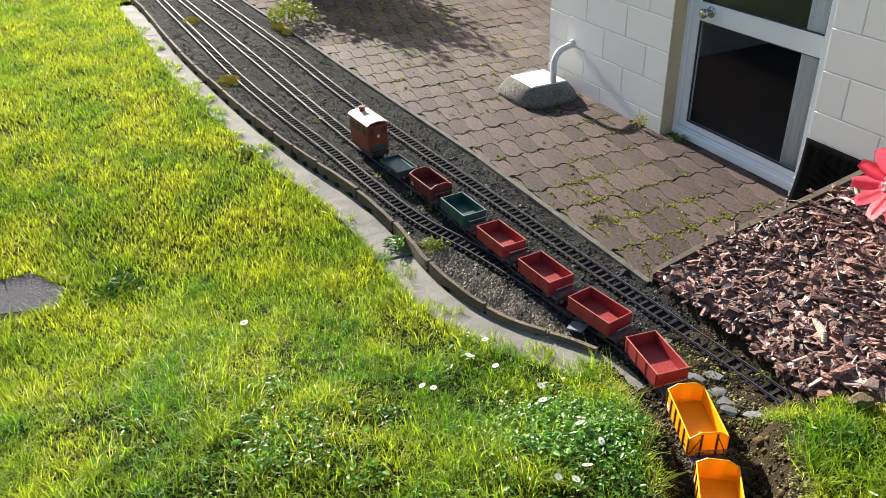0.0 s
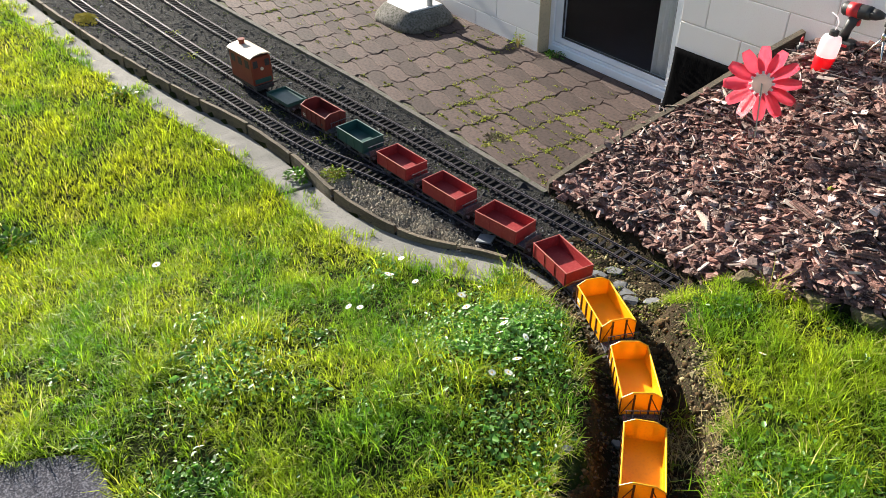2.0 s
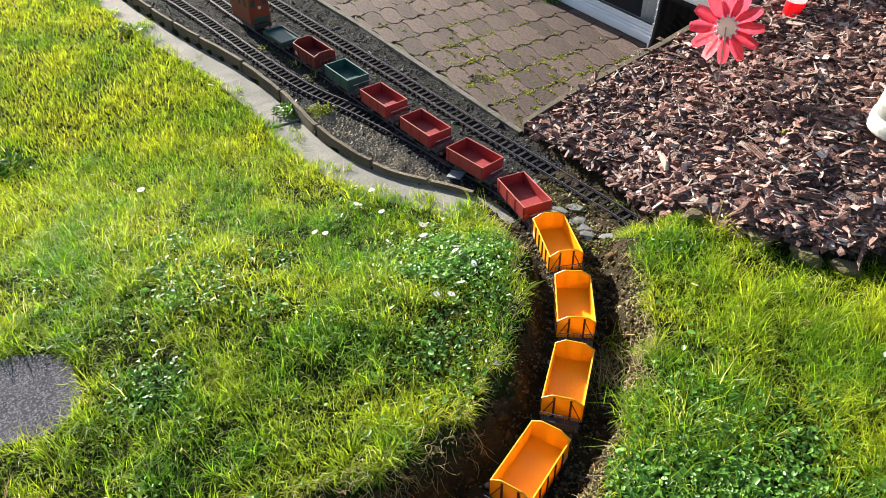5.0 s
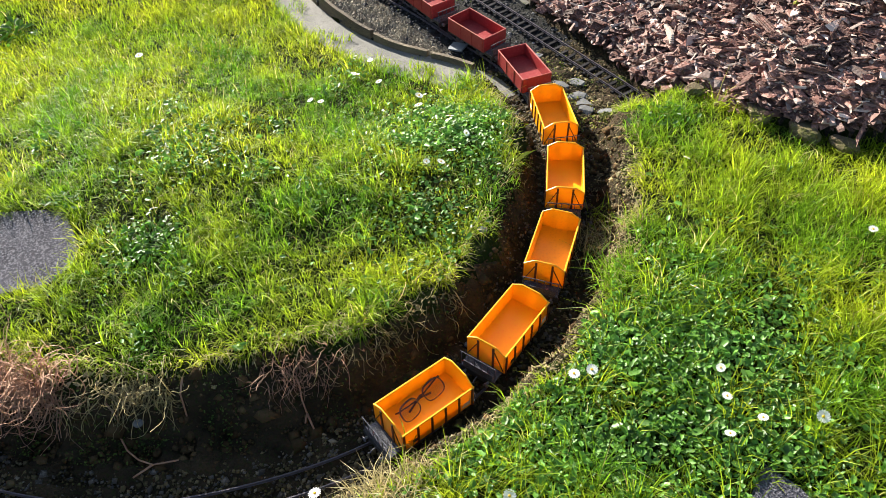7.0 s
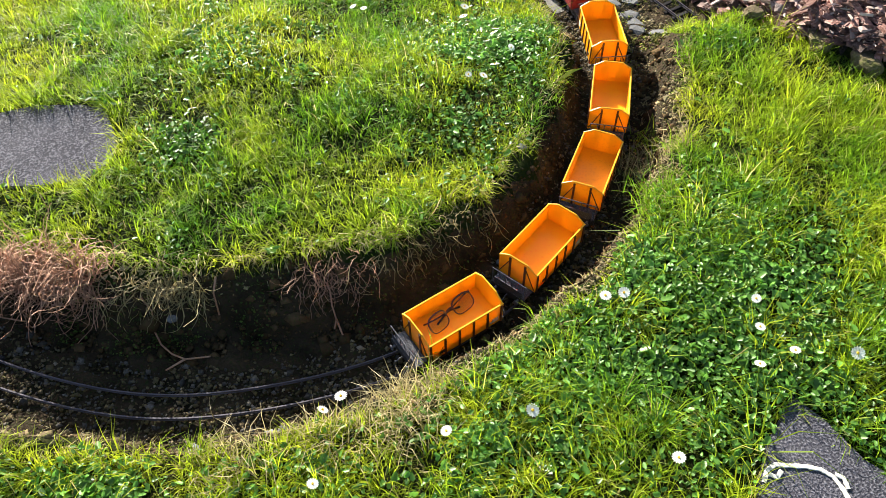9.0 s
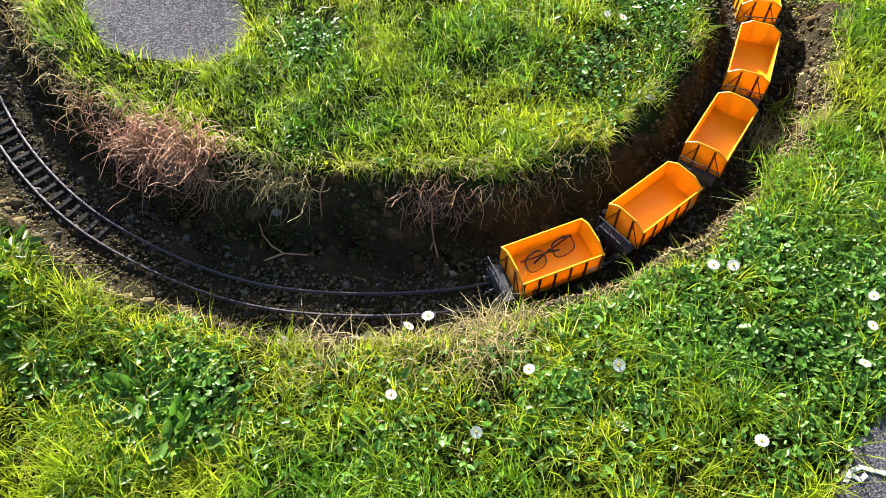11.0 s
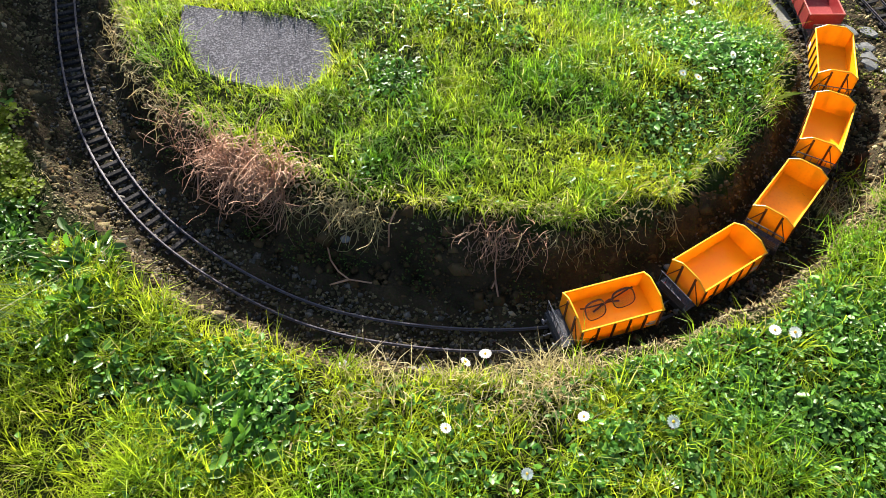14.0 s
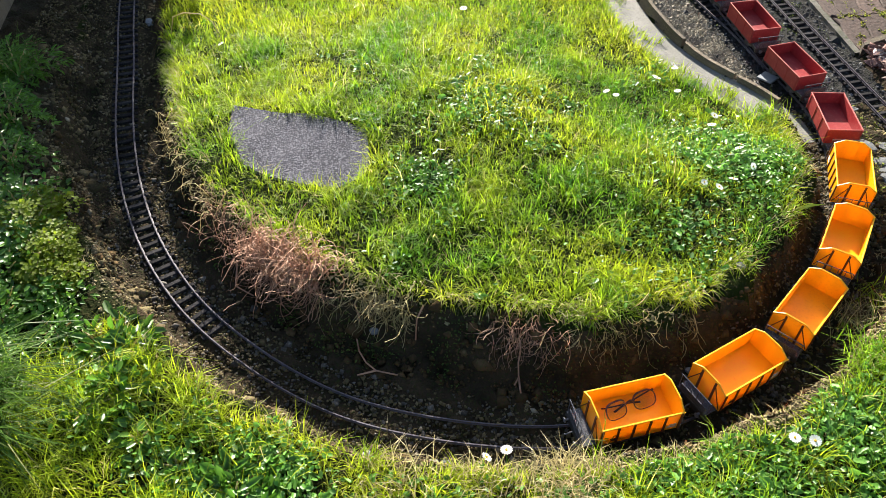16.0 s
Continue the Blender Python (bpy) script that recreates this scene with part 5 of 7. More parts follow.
# roots and dead turf hanging in the cutting
def rim_roots(name, i0, i1, n, length, material, seed, label, r=0.0011, lift=0.5, deep=0.06, curl=0.6, fall=0.13, side=1):
    """Curling dead roots that stand out of the rim of the cutting over the track."""
    r2 = np.random.default_rng(seed)
    i = r2.integers(i0, i1, n)
    t = MAIN[np.clip(i + 2, 0, len(MAIN) - 1)] - MAIN[i - 2]
    t /= np.linalg.norm(t, axis=1)[:, None]
    right = np.stack([t[:, 1], -t[:, 0]], 1) * side
    e = (EDGE_IN if side > 0 else EDGE_OUT)[i]
    off = e - r2.uniform(-0.012, 0.05, n)
    xy = MAIN[i] + right * off[:, None]
    p = np.column_stack([xy, lawn_level(xy[:, 0], xy[:, 1]) - r2.uniform(0, deep, n) - 0.5 * np.maximum(0, e - off - 0.015)])
    h = np.column_stack([-right * 0.8, r2.normal(lift, 0.35, n)]) + r2.normal(0, 0.55, (n, 3))
    l = length * np.clip(r2.lognormal(0, 0.4, n), 0.4, 1.5)
    k = 11
    pts = [p]
    axis = r2.normal(0, 1, (n, 3))
    axis /= np.linalg.norm(axis, axis=1)[:, None]
    bend = np.clip(r2.normal(curl, curl * 0.6, n), 0.12, 1.1)[:, None]
    for s in range(k):
        h = h / np.linalg.norm(h, axis=1)[:, None]
        p = p + h * (l / k)[:, None]
        pts.append(p)
        h = h + np.cross(axis, h) * bend + r2.normal(0, 0.24, (n, 3)) + np.array((0, 0, -fall))
    pts = np.stack(pts, 1)
    ring = np.array([(1, 0, 0.3), (-0.5, 0.87, -0.3), (-0.5, -0.87, 0.3)]) * r
    v = pts[:, :, None, :] + ring[None, None] * np.linspace(1.2, 0.5, k + 1)[None, :, None, None] * r2.uniform(0.7, 1.5, n)[:, None, None, None]
    b = np.arange(k)[:, None] * 3
    q = np.arange(3)[None, :]
    f = np.stack([b + q, b + (q + 1) % 3, b + 3 + (q + 1) % 3, b + 3 + q], -1).reshape(-1, 4)
    f = (f[None] + (3 * (k + 1)) * np.arange(n)[:, None, None]).reshape(-1, 4)
    ob = part(name, raw(name, v.reshape(-1, 3), f, material, smooth=True), None)
    return tagged(ob, label, "roots", kind="stuff")


I_MAT = S_OF(2.365, -3.600)
rim_roots("root_mat", I_MAT - 18, I_MAT + 10, 900, 0.155, M["root"], 50, "tangled mat of reddish-brown dead roots on the bank", 0.0014, curl=0.62, fall=0.03, lift=0.3)
rim_roots("root_mat", I_MAT + 4, I_MAT + 34, 340, 0.13, M["root"], 51, "loose spray of pale brown dead roots on the bank", 0.0011, curl=0.45, fall=0.05, lift=0.2)
rim_roots("dead_turf", I_MAT + 30, I_MAT + 95, 520, 0.08, M["dry_grass"], 52, "straw-coloured dead turf along the inner rim", 0.001)
rim_roots("dead_turf", I_MAT - 55, I_MAT - 14, 620, 0.1, M["dry_grass"], 53, "straw-coloured dead turf along the inner rim", 0.0011, lift=0.2, fall=0.2, curl=0.4)
I_MID = S_OF(2.82, -2.78)
rim_roots("root_mat", I_MID - 16, I_MID + 10, 210, 0.105, M["root"], 54, "tangle of dry brown roots hanging over the cutting", 0.001, lift=0.2, curl=0.4, fall=0.16)
rim_roots("dead_turf", I_MID - 62, I_MID - 8, 480, 0.08, M["dry_grass"], 55, "straw-coloured dead turf along the inner rim", 0.001, lift=0.2, fall=0.25, curl=0.4)
for j_, (rx_, ry_, n_) in enumerate([(2.56, -1.70, 200), (2.99, -2.69, 260), (2.93, -3.10, 160), (3.03, -2.74, 180), (2.97, -2.90, 120)]):
    x, y = np.random.default_rng(70 + j_).normal(rx_, 0.05, n_), np.random.default_rng(75 + j_).normal(ry_, 0.05, n_)
    blades("straw_tuft", x, y, plan(x, y)[0], 0.085, 0.0024, 1.3, M["dry_grass"], 80 + j_, "tuft of pale dry straw on the outer rim", "grass")

x, y, z, d, i, db, r2 = scatter(60000, 1.6, 2.9, -3.9, -1.5, lambda x, y, k, d, i, db: (k == 2) & (i >= TURN) & (d > 0.13), 64)
keep = r2.random(len(x)) < 0.9 * np.clip(clumpy(x * 1.6, y * 1.6, 2.0, 0.7) - 0.25, 0, 1)
leaflets("bank_weeds", x[keep], y[keep], z[keep], r2.uniform(0.0018, 0.0042, keep.sum()), mat("bank_moss", (0.05, 0.085, 0.014), (0.085, 0.105, 0.022), None, 9, 60, 0.7, bump=0, island=0.5, spec=0.15), 65, "tiny green weeds and moss on the dug bank", "weeds", 0.012)

# litter of dry soil and thatch along the rims
def rim(x, y, k, d, i, db):
    e = np.where(d > 0, d - EDGE_IN[i], -d - EDGE_OUT[i])
    return (i >= TURN) & (e > np.where(d > 0, -0.05, -0.09)) & (e < np.where(d > 0, 0.005, 0.07 + 0.02 * np.sin(5 * y))) & (x > 1.6) & (y < -1.2)


x, y, z, d, i, db, r2 = scatter(190000, 0.8, 3.3, -4.2, -1.2, rim, 59)
keep = r2.random(len(x)) < np.where(d > 0, 0.25, np.where(y < -3.3, 0.4, 0.6)) * clumpy(x, y, 6.0, 0.6)
x, y, z, d, i = x[keep], y[keep], z[keep], d[keep], i[keep]
lumps("rim_soil", x, y, z, r2.lognormal(math.log(0.0033), 0.45, len(x)), 0.7, mat("rim_soil", (0.27, 0.205, 0.115), (0.17, 0.14, 0.07), (0.14, 0.16, 0.035), 12, 200, 0.95, bump=0.4, island=0.4), 60, "dry crumbled soil and thatch along the rim", "soil")
keep = r2.random(len(x)) < np.where(d > 0, 0.2, 1.3 * np.clip(clumpy(x * 2.3, y * 2.3, 8.0, 0.7) - 0.45, 0, 0.5))
blades("rim_thatch", x[keep], y[keep], z[keep], 0.035, 0.0022, 1.5, M["dry_grass"], 61, "short dry straw along the rim of the cutting", "grass")

# large clods of dug soil outside the track
x, y, z, d, i, db, r2 = scatter(30000, 0.8, 2.9, -4.5, -3.2, lambda x, y, k, d, i, db: (k == 2) & (d < -0.09) & (np.random.default_rng(2).random(len(x)) < clumpy(x * 2, y * 2, 3.0, 0.6)), 27)
lumps("soil_clods", x, y, z, r2.lognormal(math.log(0.0058), 0.5, len(x)), 0.8, M["dirt_clod"], 28, "large dark clods of freshly dug soil beside the track", "soil", 0.4, True)

# mossy crumbs on the trodden earth outside the track
def outer_earth(x, y, k, d, i, db):
    return (i >= TURN) & (d < -0.085) & (-d - EDGE_OUT[i] < 0.05 + 0.03 * np.sin(9 * x) * np.sin(8 * y)) & (x > 1.55)


x, y, z, d, i, db, r2 = scatter(110000, 1.5, 3.2, -4.1, -1.15, outer_earth, 97)
keep = r2.random(len(x)) < 0.6 * clumpy(x * 2, y * 2, 5.0, 0.6) * smooth(-3.35, -2.95, y)
x, y, z = x[keep], y[keep], z[keep]
lumps("earth_crumbs", x, y, z, r2.lognormal(math.log(0.0032), 0.45, len(x)), 0.8, mat("earth_crumb", (0.3, 0.235, 0.135), (0.2, 0.165, 0.085), (0.17, 0.19, 0.04), 10, 160, 0.95, bump=0.4, island=0.5, spec=0.1), 98, "pale crumbly earth trodden along the outer rim", "soil", soft=True)
keep = r2.random(len(x)) < np.clip(1.6 * (clumpy(x * 2.6, y * 2.6, 1.0, 0.7) - 0.3), 0, 0.8)
leaflets("earth_moss", x[keep], y[keep], z[keep], r2.uniform(0.002, 0.0055, keep.sum()), mat("earth_moss", (0.16, 0.21, 0.025), (0.22, 0.23, 0.04), None, 9, 60, 0.8, bump=0, island=0.5, spec=0.15), 99, "yellow-green moss on the trodden earth", "moss", 0.012)

# ---------------------------------------------------------------- stepping slabs
def slab(poly, z, label, depth=0.04):
    bm = BM()
    cx, cy = sum(p[0] for p in poly) / len(poly), sum(p[1] for p in poly) / len(poly)
    top = [bm.verts.new((px, py, z - depth)) for px, py in poly]
    f = bm.faces.new(top)
    ex = bmesh.ops.extrude_face_region(bm, geom=[f])
    for v in ex["geom"]:
        if isinstance(v, bmesh.types.BMVert):
            v.co.z += depth
    bmesh.ops.bevel(bm, geom=[e for e in bm.edges if all(abs(v.co.z - z) < 1e-6 for v in e.verts)], offset=0.005, segments=2, affect="EDGES")
    ob = part("stepping_slab", bm, M["slab"])
    return tagged(ob, label, "paving slab")


slab(SLAB_C, ground_z(0.02, -3.48) + 0.008, "dark grey stone slab sunk in the lawn far back")
slab(SLAB_A, ground_z(1.69, -3.303) + 0.004, "dark grey rough stone slab sunk in the lawn")
slab_b = slab(SLAB_B, ground_z(3.52, -2.05) + 0.014, "dark grey stone slab with a chalk scrawl, sunk in grass")
zb = ground_z(3.52, -2.05) + 0.0165
bm = BM()
r3 = random.Random(14)
for line in ([(3.507, -2.132), (3.489, -2.106), (3.488, -2.085), (3.502, -2.063), (3.52, -2.032), (3.539, -2.009), (3.563, -1.997), (3.591, -1.998), (3.625, -2.006)], [(3.496, -2.112), (3.512, -2.1), (3.504, -2.082)], [(3.56, -1.99), (3.575, -1.98), (3.597, -1.988)]):
    pts = [Vector((*p, zb)).lerp(Vector((*q, zb)), u / 4) for p, q in zip(line, line[1:]) for u in range(4)] + [Vector((*line[-1], zb))]
    rows = []
    for j, p in enumerate(pts):
        t = (pts[min(j + 1, len(pts) - 1)] - pts[max(j - 1, 0)]).normalized()
        n, w = Vector((-t.y, t.x, 0)), 0.0052 * r3.uniform(0.8, 1.15)
        up = Vector((0, 0, 0.0012))
        rows.append([bm.verts.new(p + n * w), bm.verts.new(p + n * w * 0.7 + up), bm.verts.new(p - n * w * 0.7 + up), bm.verts.new(p - n * w)])
    for ra, rb in zip(rows, rows[1:]):
        for j in range(3):
            bm.faces.new((ra[j], rb[j], rb[j + 1], ra[j + 1]))
part("chalk_mark", bm, M["white_mark"], slab_b, "white chalk scrawl")

# ---------------------------------------------------------------- daisies
daisy = thing("daisy", pose(0, 0, 0), "white lawn daisy with a yellow centre", "flower", "lawn daisies")
part("stem", tube(BM(), [(0, 0, -0.03), (0.002, 0.001, 0.02), (0, 0, 0.045)], 0.0009, 5), M["leaf"], daisy)
bm = BM()
for k in range(15):
    a = 6.2832 * k / 15
    c, s = math.cos(a), math.sin(a)
    q = [bm.verts.new((c * rr - s * ww, s * rr + c * ww, 0.0455 + hh)) for rr, ww, hh in ((0.002, 0.0008, 0), (0.002, -0.0008, 0), (0.0085, -0.0017, 0.001), (0.0108, 0, 0.0008), (0.0085, 0.0017, 0.001))]
    bm.faces.new(q)
part("petals", bm, M["petal_white"], daisy)
part("centre", cyl(BM(), (0, 0, 0.045), (0, 0, 0.048), 0.0024, 0.0015, 10), M["daisy_yellow"], daisy)
DAISY = [(2.114, -2.050), (2.127, -1.986), (2.948, -1.772), (3.159, -1.854), (3.233, -1.927), (3.326, -1.887), (3.320, -1.990), (2.991, -2.176), (2.990, -2.126), (2.884, -2.911), (2.851, -2.975), (2.876, -2.821), (3.083, -2.977), (3.127, -2.657), (3.139, -2.492), (3.406, -2.274), (3.361, -1.753), (3.045, -1.168), (1.978, -1.888), (1.780, -1.900), (1.639, -1.862), (1.373, -1.990), (1.264, -1.892), (1.495, -2.188), (3.196, -2.796), (1.957, -1.872), (1.409, -1.983), (1.321, -1.868), (1.935, -1.890), (2.073, -2.070), (-0.003, -2.096), (1.862, -2.878), (1.483, -1.910), (1.515, -2.174), (1.986, -1.928), (1.042, -3.621), (0.844, -2.647), (2.526, -1.396)]
r2 = np.random.default_rng(61)
first = True
for px, py in DAISY:
    m = pose(px, py, ground_z(px, py) + r2.uniform(-0.008, 0.006), r2.normal(0, 14) - 4, r2.normal(0, 14) - 12, r2.uniform(0, 360)) @ Matrix.Scale(r2.uniform(1.15, 1.6), 4)
    if first:
        daisy.matrix_basis, first = m, False
    else:
        copy_thing(daisy, m).scale = m.to_scale()

# ---------------------------------------------------------------- stones
def rock(name, px, py, pz, sx, sy, sz, material, seed, label, turn=0.0, cuts=2):
    r3 = random.Random(seed)
    bm = BM()
    bmesh.ops.create_icosphere(bm, subdivisions=cuts, radius=1)
    for v in bm.verts:
        k = 1 + 0.22 * noise.noise(v.co * 1.4 + Vector((seed, 0, 0))) * 1.5 + 0.08 * noise.noise(v.co * 4 + Vector((0, seed, 0)))
        v.co *= k
        v.co = Vector((v.co.x * sx, v.co.y * sy, max(-0.6, min(0.62, v.co.z)) * sz))
    ob = part(name, bm, material)
    ob.matrix_basis = pose(px, py, pz, r3.uniform(-8, 8), r3.uniform(-8, 8), turn)
    return tagged(ob, label, "stone", "stones by the track")


for j, (px, py, sx, sy, sz) in enumerate([(1.937, -1.290, 0.035, 0.026, 0.014), (2.019, -1.252, 0.026, 0.02, 0.012), (1.867, -1.270, 0.036, 0.02, 0.013), (1.775, -1.287, 0.022, 0.025, 0.016), (1.694, -1.298, 0.022, 0.02, 0.015),
                                          (1.798, -1.224, 0.03, 0.018, 0.012), (1.623, -1.309, 0.014, 0.018, 0.012), (1.565, -1.247, 0.02, 0.014, 0.01)]):
    rock("loose_stone", px, py, ground_z(px, py) + 0.004, sx * 1.45, sy * 1.45, sz * 0.85, mat("grey_stone", (0.17, 0.175, 0.185), (0.12, 0.125, 0.13), (0.24, 0.235, 0.23), 22, 140, 0.9, bump=0.6, depth=0.003) if j == 0 else bpy.data.materials["grey_stone"], j + 3, "pale grey broken stone lying beside the siding", 40 * j, 1)
for j, (px, py, sx, sy, sz) in enumerate([(2.455, -0.985, 0.058, 0.034, 0.042), (2.60, -0.925, 0.06, 0.034, 0.036), (2.72, -0.875, 0.045, 0.028, 0.028), (2.235, -1.06, 0.034, 0.026, 0.025), (2.87, -0.70, 0.06, 0.045, 0.035), (3.08, -0.60, 0.065, 0.045, 0.035)]):
    rock("edging_rock", px, py, ground_z(px, py - 0.03) + 0.022, sx, sy, sz, M["mossy_rock"], j + 31, "brown mossy rock edging the bark bed", 18 * j - 20, 3)
for j, (px, py, pz, s_) in enumerate([(2.393, -1.831, 0.0, 0.018), (2.404, -2.058, 0.03, 0.014), (2.642, -2.258, 0.0, 0.012), (2.418, -3.130, 0.0, 0.017), (2.874, -3.011, 0.02, 0.02), (2.846, -3.172, 0.03, 0.018), (1.960, -3.714, 0.0, 0.015)]):
    rock("bank_stone", px, py, ground_z(px, py) + 0.004, s_, s_ * 0.8, s_ * 0.8, M["stone"], j + 51, "grey stone bedded in the dug bank", 33 * j)
bm = box(BM(), -0.034, 0.034, -0.026, 0.026, -0.004, 0.004, 0.001)
sl = part("slate_piece", bm, M["slate"])
sl.matrix_basis = pose(1.345, -1.492, 0.0, 6, -8, 28)
tagged(sl, "flat blue-grey slate chip lying beside the rail", "slate")
bm = BM()
for k in range(5):
    box(bm, -0.05 + 0.012 * k, 0.05 - 0.006 * k, -0.007 + 0.002 * k, 0.006 + 0.001 * k, 0.003 * k, 0.003 * k + 0.006, 0.001)
lc = part("splintered_stick", bm, M["wood_chip"])
lc.matrix_basis = pose(1.925, -0.905, ground_z(1.925, -0.905) + 0.03, 4, 6, -30) @ Matrix.Scale(1.25, 4)
tagged(lc, "pale splintered piece of wood lying on bark", "wood")
for j, (px, py, s_) in enumerate([(-4.350, -1.964, 0.075), (-2.399, -2.029, 0.085), (-3.665, -1.302, 0.07), (-3.461, -1.282, 0.05)]):
    r2 = np.random.default_rng(71 + j)
    a_, q_ = r2.uniform(0, 6.28, 420), np.sqrt(r2.random(420)) * (1 + 0.25 * np.sin(3 * r2.uniform(0, 6.28, 420)))
    x, y = px + 1.5 * s_ * q_ * np.cos(a_), py + 0.85 * s_ * q_ * np.sin(a_)
    lumps("yellow_moss", x, y, -0.016 + 0.024 * np.clip(1 - q_**2, 0, 1), r2.uniform(0.006, 0.014, 420), 0.7, M["yellow_moss"], 75 + j, "bright yellow moss cushion on the gravel", "moss", 0.2)
green = mat("green_moss", (0.085, 0.115, 0.014), (0.16, 0.15, 0.02), (0.05, 0.055, 0.015), 30, 220, 0.95, bump=0.3, island=0.5)
for j, (px, py, s_) in enumerate([(2.049, -1.198, 0.022), (2.130, -1.046, 0.05), (2.258, -1.039, 0.045), (1.883, -1.066, 0.04), (0.485, -1.765, 0.03), (2.075, -1.302, 0.03)]):
    r2 = np.random.default_rng(81 + j)
    a_, q_ = r2.uniform(0, 6.28, 260), np.sqrt(r2.random(260))
    x, y = px + s_ * q_ * np.cos(a_) * r2.uniform(0.7, 1.3, 260), py + 0.75 * s_ * q_ * np.sin(a_) * r2.uniform(0.7, 1.3, 260)
    lumps("green_moss", x, y, ground_z(px, py) - 0.006 + 0.45 * s_ * np.clip(1 - q_**2, 0, 1), r2.uniform(0.003, 0.0075, 260), 0.8, green, 91 + j, "green moss cushion growing beside the stones", "moss", 0.2)

# ---------------------------------------------------------------- on the bank of bark
# red windmill flower on a wire
BASE = Vector((1.875, -0.603, ground_z(1.875, -0.603) - 0.02))
HUB = Vector((1.83, -0.565, 0.592))
axis = (Vector((3.36, -3.15, 1.5)) - HUB).normalized()
fl_ = thing("garden_windmill", Matrix.Translation(BASE), "red plastic garden windmill shaped like a daisy, on a wire", "garden ornament")
turn = axis.to_track_quat("Z", "Y").to_matrix().to_4x4()
head = Matrix.Translation(HUB - BASE) @ turn
part("wire_stem", tube(BM(), [(0, 0, 0), (0.004, -0.006, 0.12), head @ Vector((0.004, -0.03, 0.018)), head @ Vector((0, 0, 0.02)), head @ Vector((0, 0, -0.01))], 0.0028, 6), M["steel"], fl_, "dark bent wire")
bm = BM()
cyl(bm, (0, 0, -0.004), (0, 0, 0.008), 0.037, 0.034, 28)
h = part("hub", bm, M["hub"], fl_, "dull pinkish hub")
h.matrix_basis = head
for k in range(12):
    bm = BM()
    rows = []
    for u in range(7):
        r0 = 0.036 + 0.102 * u / 6
        w = 0.007 + 0.0172 * math.sin(min(1, (u + 0.4) / 5.2) * 2.3) * (1 if u < 6 else 0.55)
        rows.append([bm.verts.new((r0, s * w, 0.002 + 0.012 * s * w / 0.02 + 0.006 * (u / 6)**2)) for s in (-1, 0, 1)])
    for a, b in zip(rows, rows[1:]):
        for q_ in range(2):
            bm.faces.new((a[q_], a[q_ + 1], b[q_ + 1], b[q_]))
    bmesh.ops.solidify(bm, geom=bm.faces[:], thickness=0.0012)
    p = part("petal", bm, M["petal_red"], fl_, smooth=True)
    p.matrix_basis = head @ Matrix.Rotation(6.2832 * k / 12 + 0.12, 4, "Z")
    b2 = part("petal_root", box(BM(), 0.03, 0.047, -0.006, 0.006, 0.001, 0.0045, 0.001), M["petal_white"], p, "white petal root")


def turned(bm, prof, n=20):
    """A solid of revolution from (radius, height)."""
    rings = [[bm.verts.new((r * math.cos(6.2832 * k / n), r * math.sin(6.2832 * k / n), h)) for k in range(n)] for r, h in prof]
    for a, b in zip(rings, rings[1:]):
        for k in range(n):
            bm.faces.new((a[k], a[(k + 1) % n], b[(k + 1) % n], b[k]))
    bm.faces.new(rings[0]), bm.faces.new(rings[-1])
    return bm


# flask of red liquid
bz = ground_z(1.832, -0.165)
bot = thing("flask", pose(1.832, -0.165, bz + 0.003, 0, 4, 20) @ Matrix.Scale(0.95, 4), "clear plastic flask half full of red liquid", "bottle")
part("liquid", turned(BM(), [(0.036, 0.0), (0.041, 0.004), (0.041, 0.065), (0.040, 0.068)], 24), M["red_liquid"], bot, "bright red liquid", True)
part("bottle", turned(BM(), [(0.0405, 0.0685), (0.042, 0.07), (0.042, 0.13), (0.036, 0.15), (0.018, 0.158)], 24), M["translucent"], bot, "milky translucent plastic", True)
part("cap", turned(BM(), [(0.019, 0.156), (0.019, 0.176), (0.012, 0.18)], 18), M["dark_plastic"], bot, "dark screw cap")
part("spout", tube(BM(), [(0, 0, 0.178), (0.004, 0.0, 0.21), (-0.006, -0.012, 0.235), (-0.03, -0.03, 0.255)], 0.003, 6), M["translucent"], bot, "thin curved spout", True)
# dropper bottle
dz = ground_z(1.665, -0.07)
dro = thing("dropper_bottle", pose(1.672, -0.07, dz + 0.008), "small dark bottle with a red dropper top", "bottle")
part("glass_body", turned(BM(), [(0.014, 0), (0.016, 0.003), (0.016, 0.035), (0.008, 0.042)], 16), M["dark_plastic"], dro, smooth=True)
part("collar", turned(BM(), [(0.009, 0.042), (0.009, 0.052)], 14), M["pvc"], dro, "white collar")
part("teat", turned(BM(), [(0.007, 0.052), (0.0065, 0.068), (0.003, 0.076)], 12), M["red_plastic"], dro, "red rubber teat", True)
lid = part("bottle_lid", turned(BM(), [(0.008, 0), (0.008, 0.01)], 12), M["pvc"])
lid.matrix_basis = pose(1.72, -0.12, ground_z(1.72, -0.12) + 0.02, 30, 10, 0)
tagged(lid, "small white bottle lid lying on the bark", "lid")
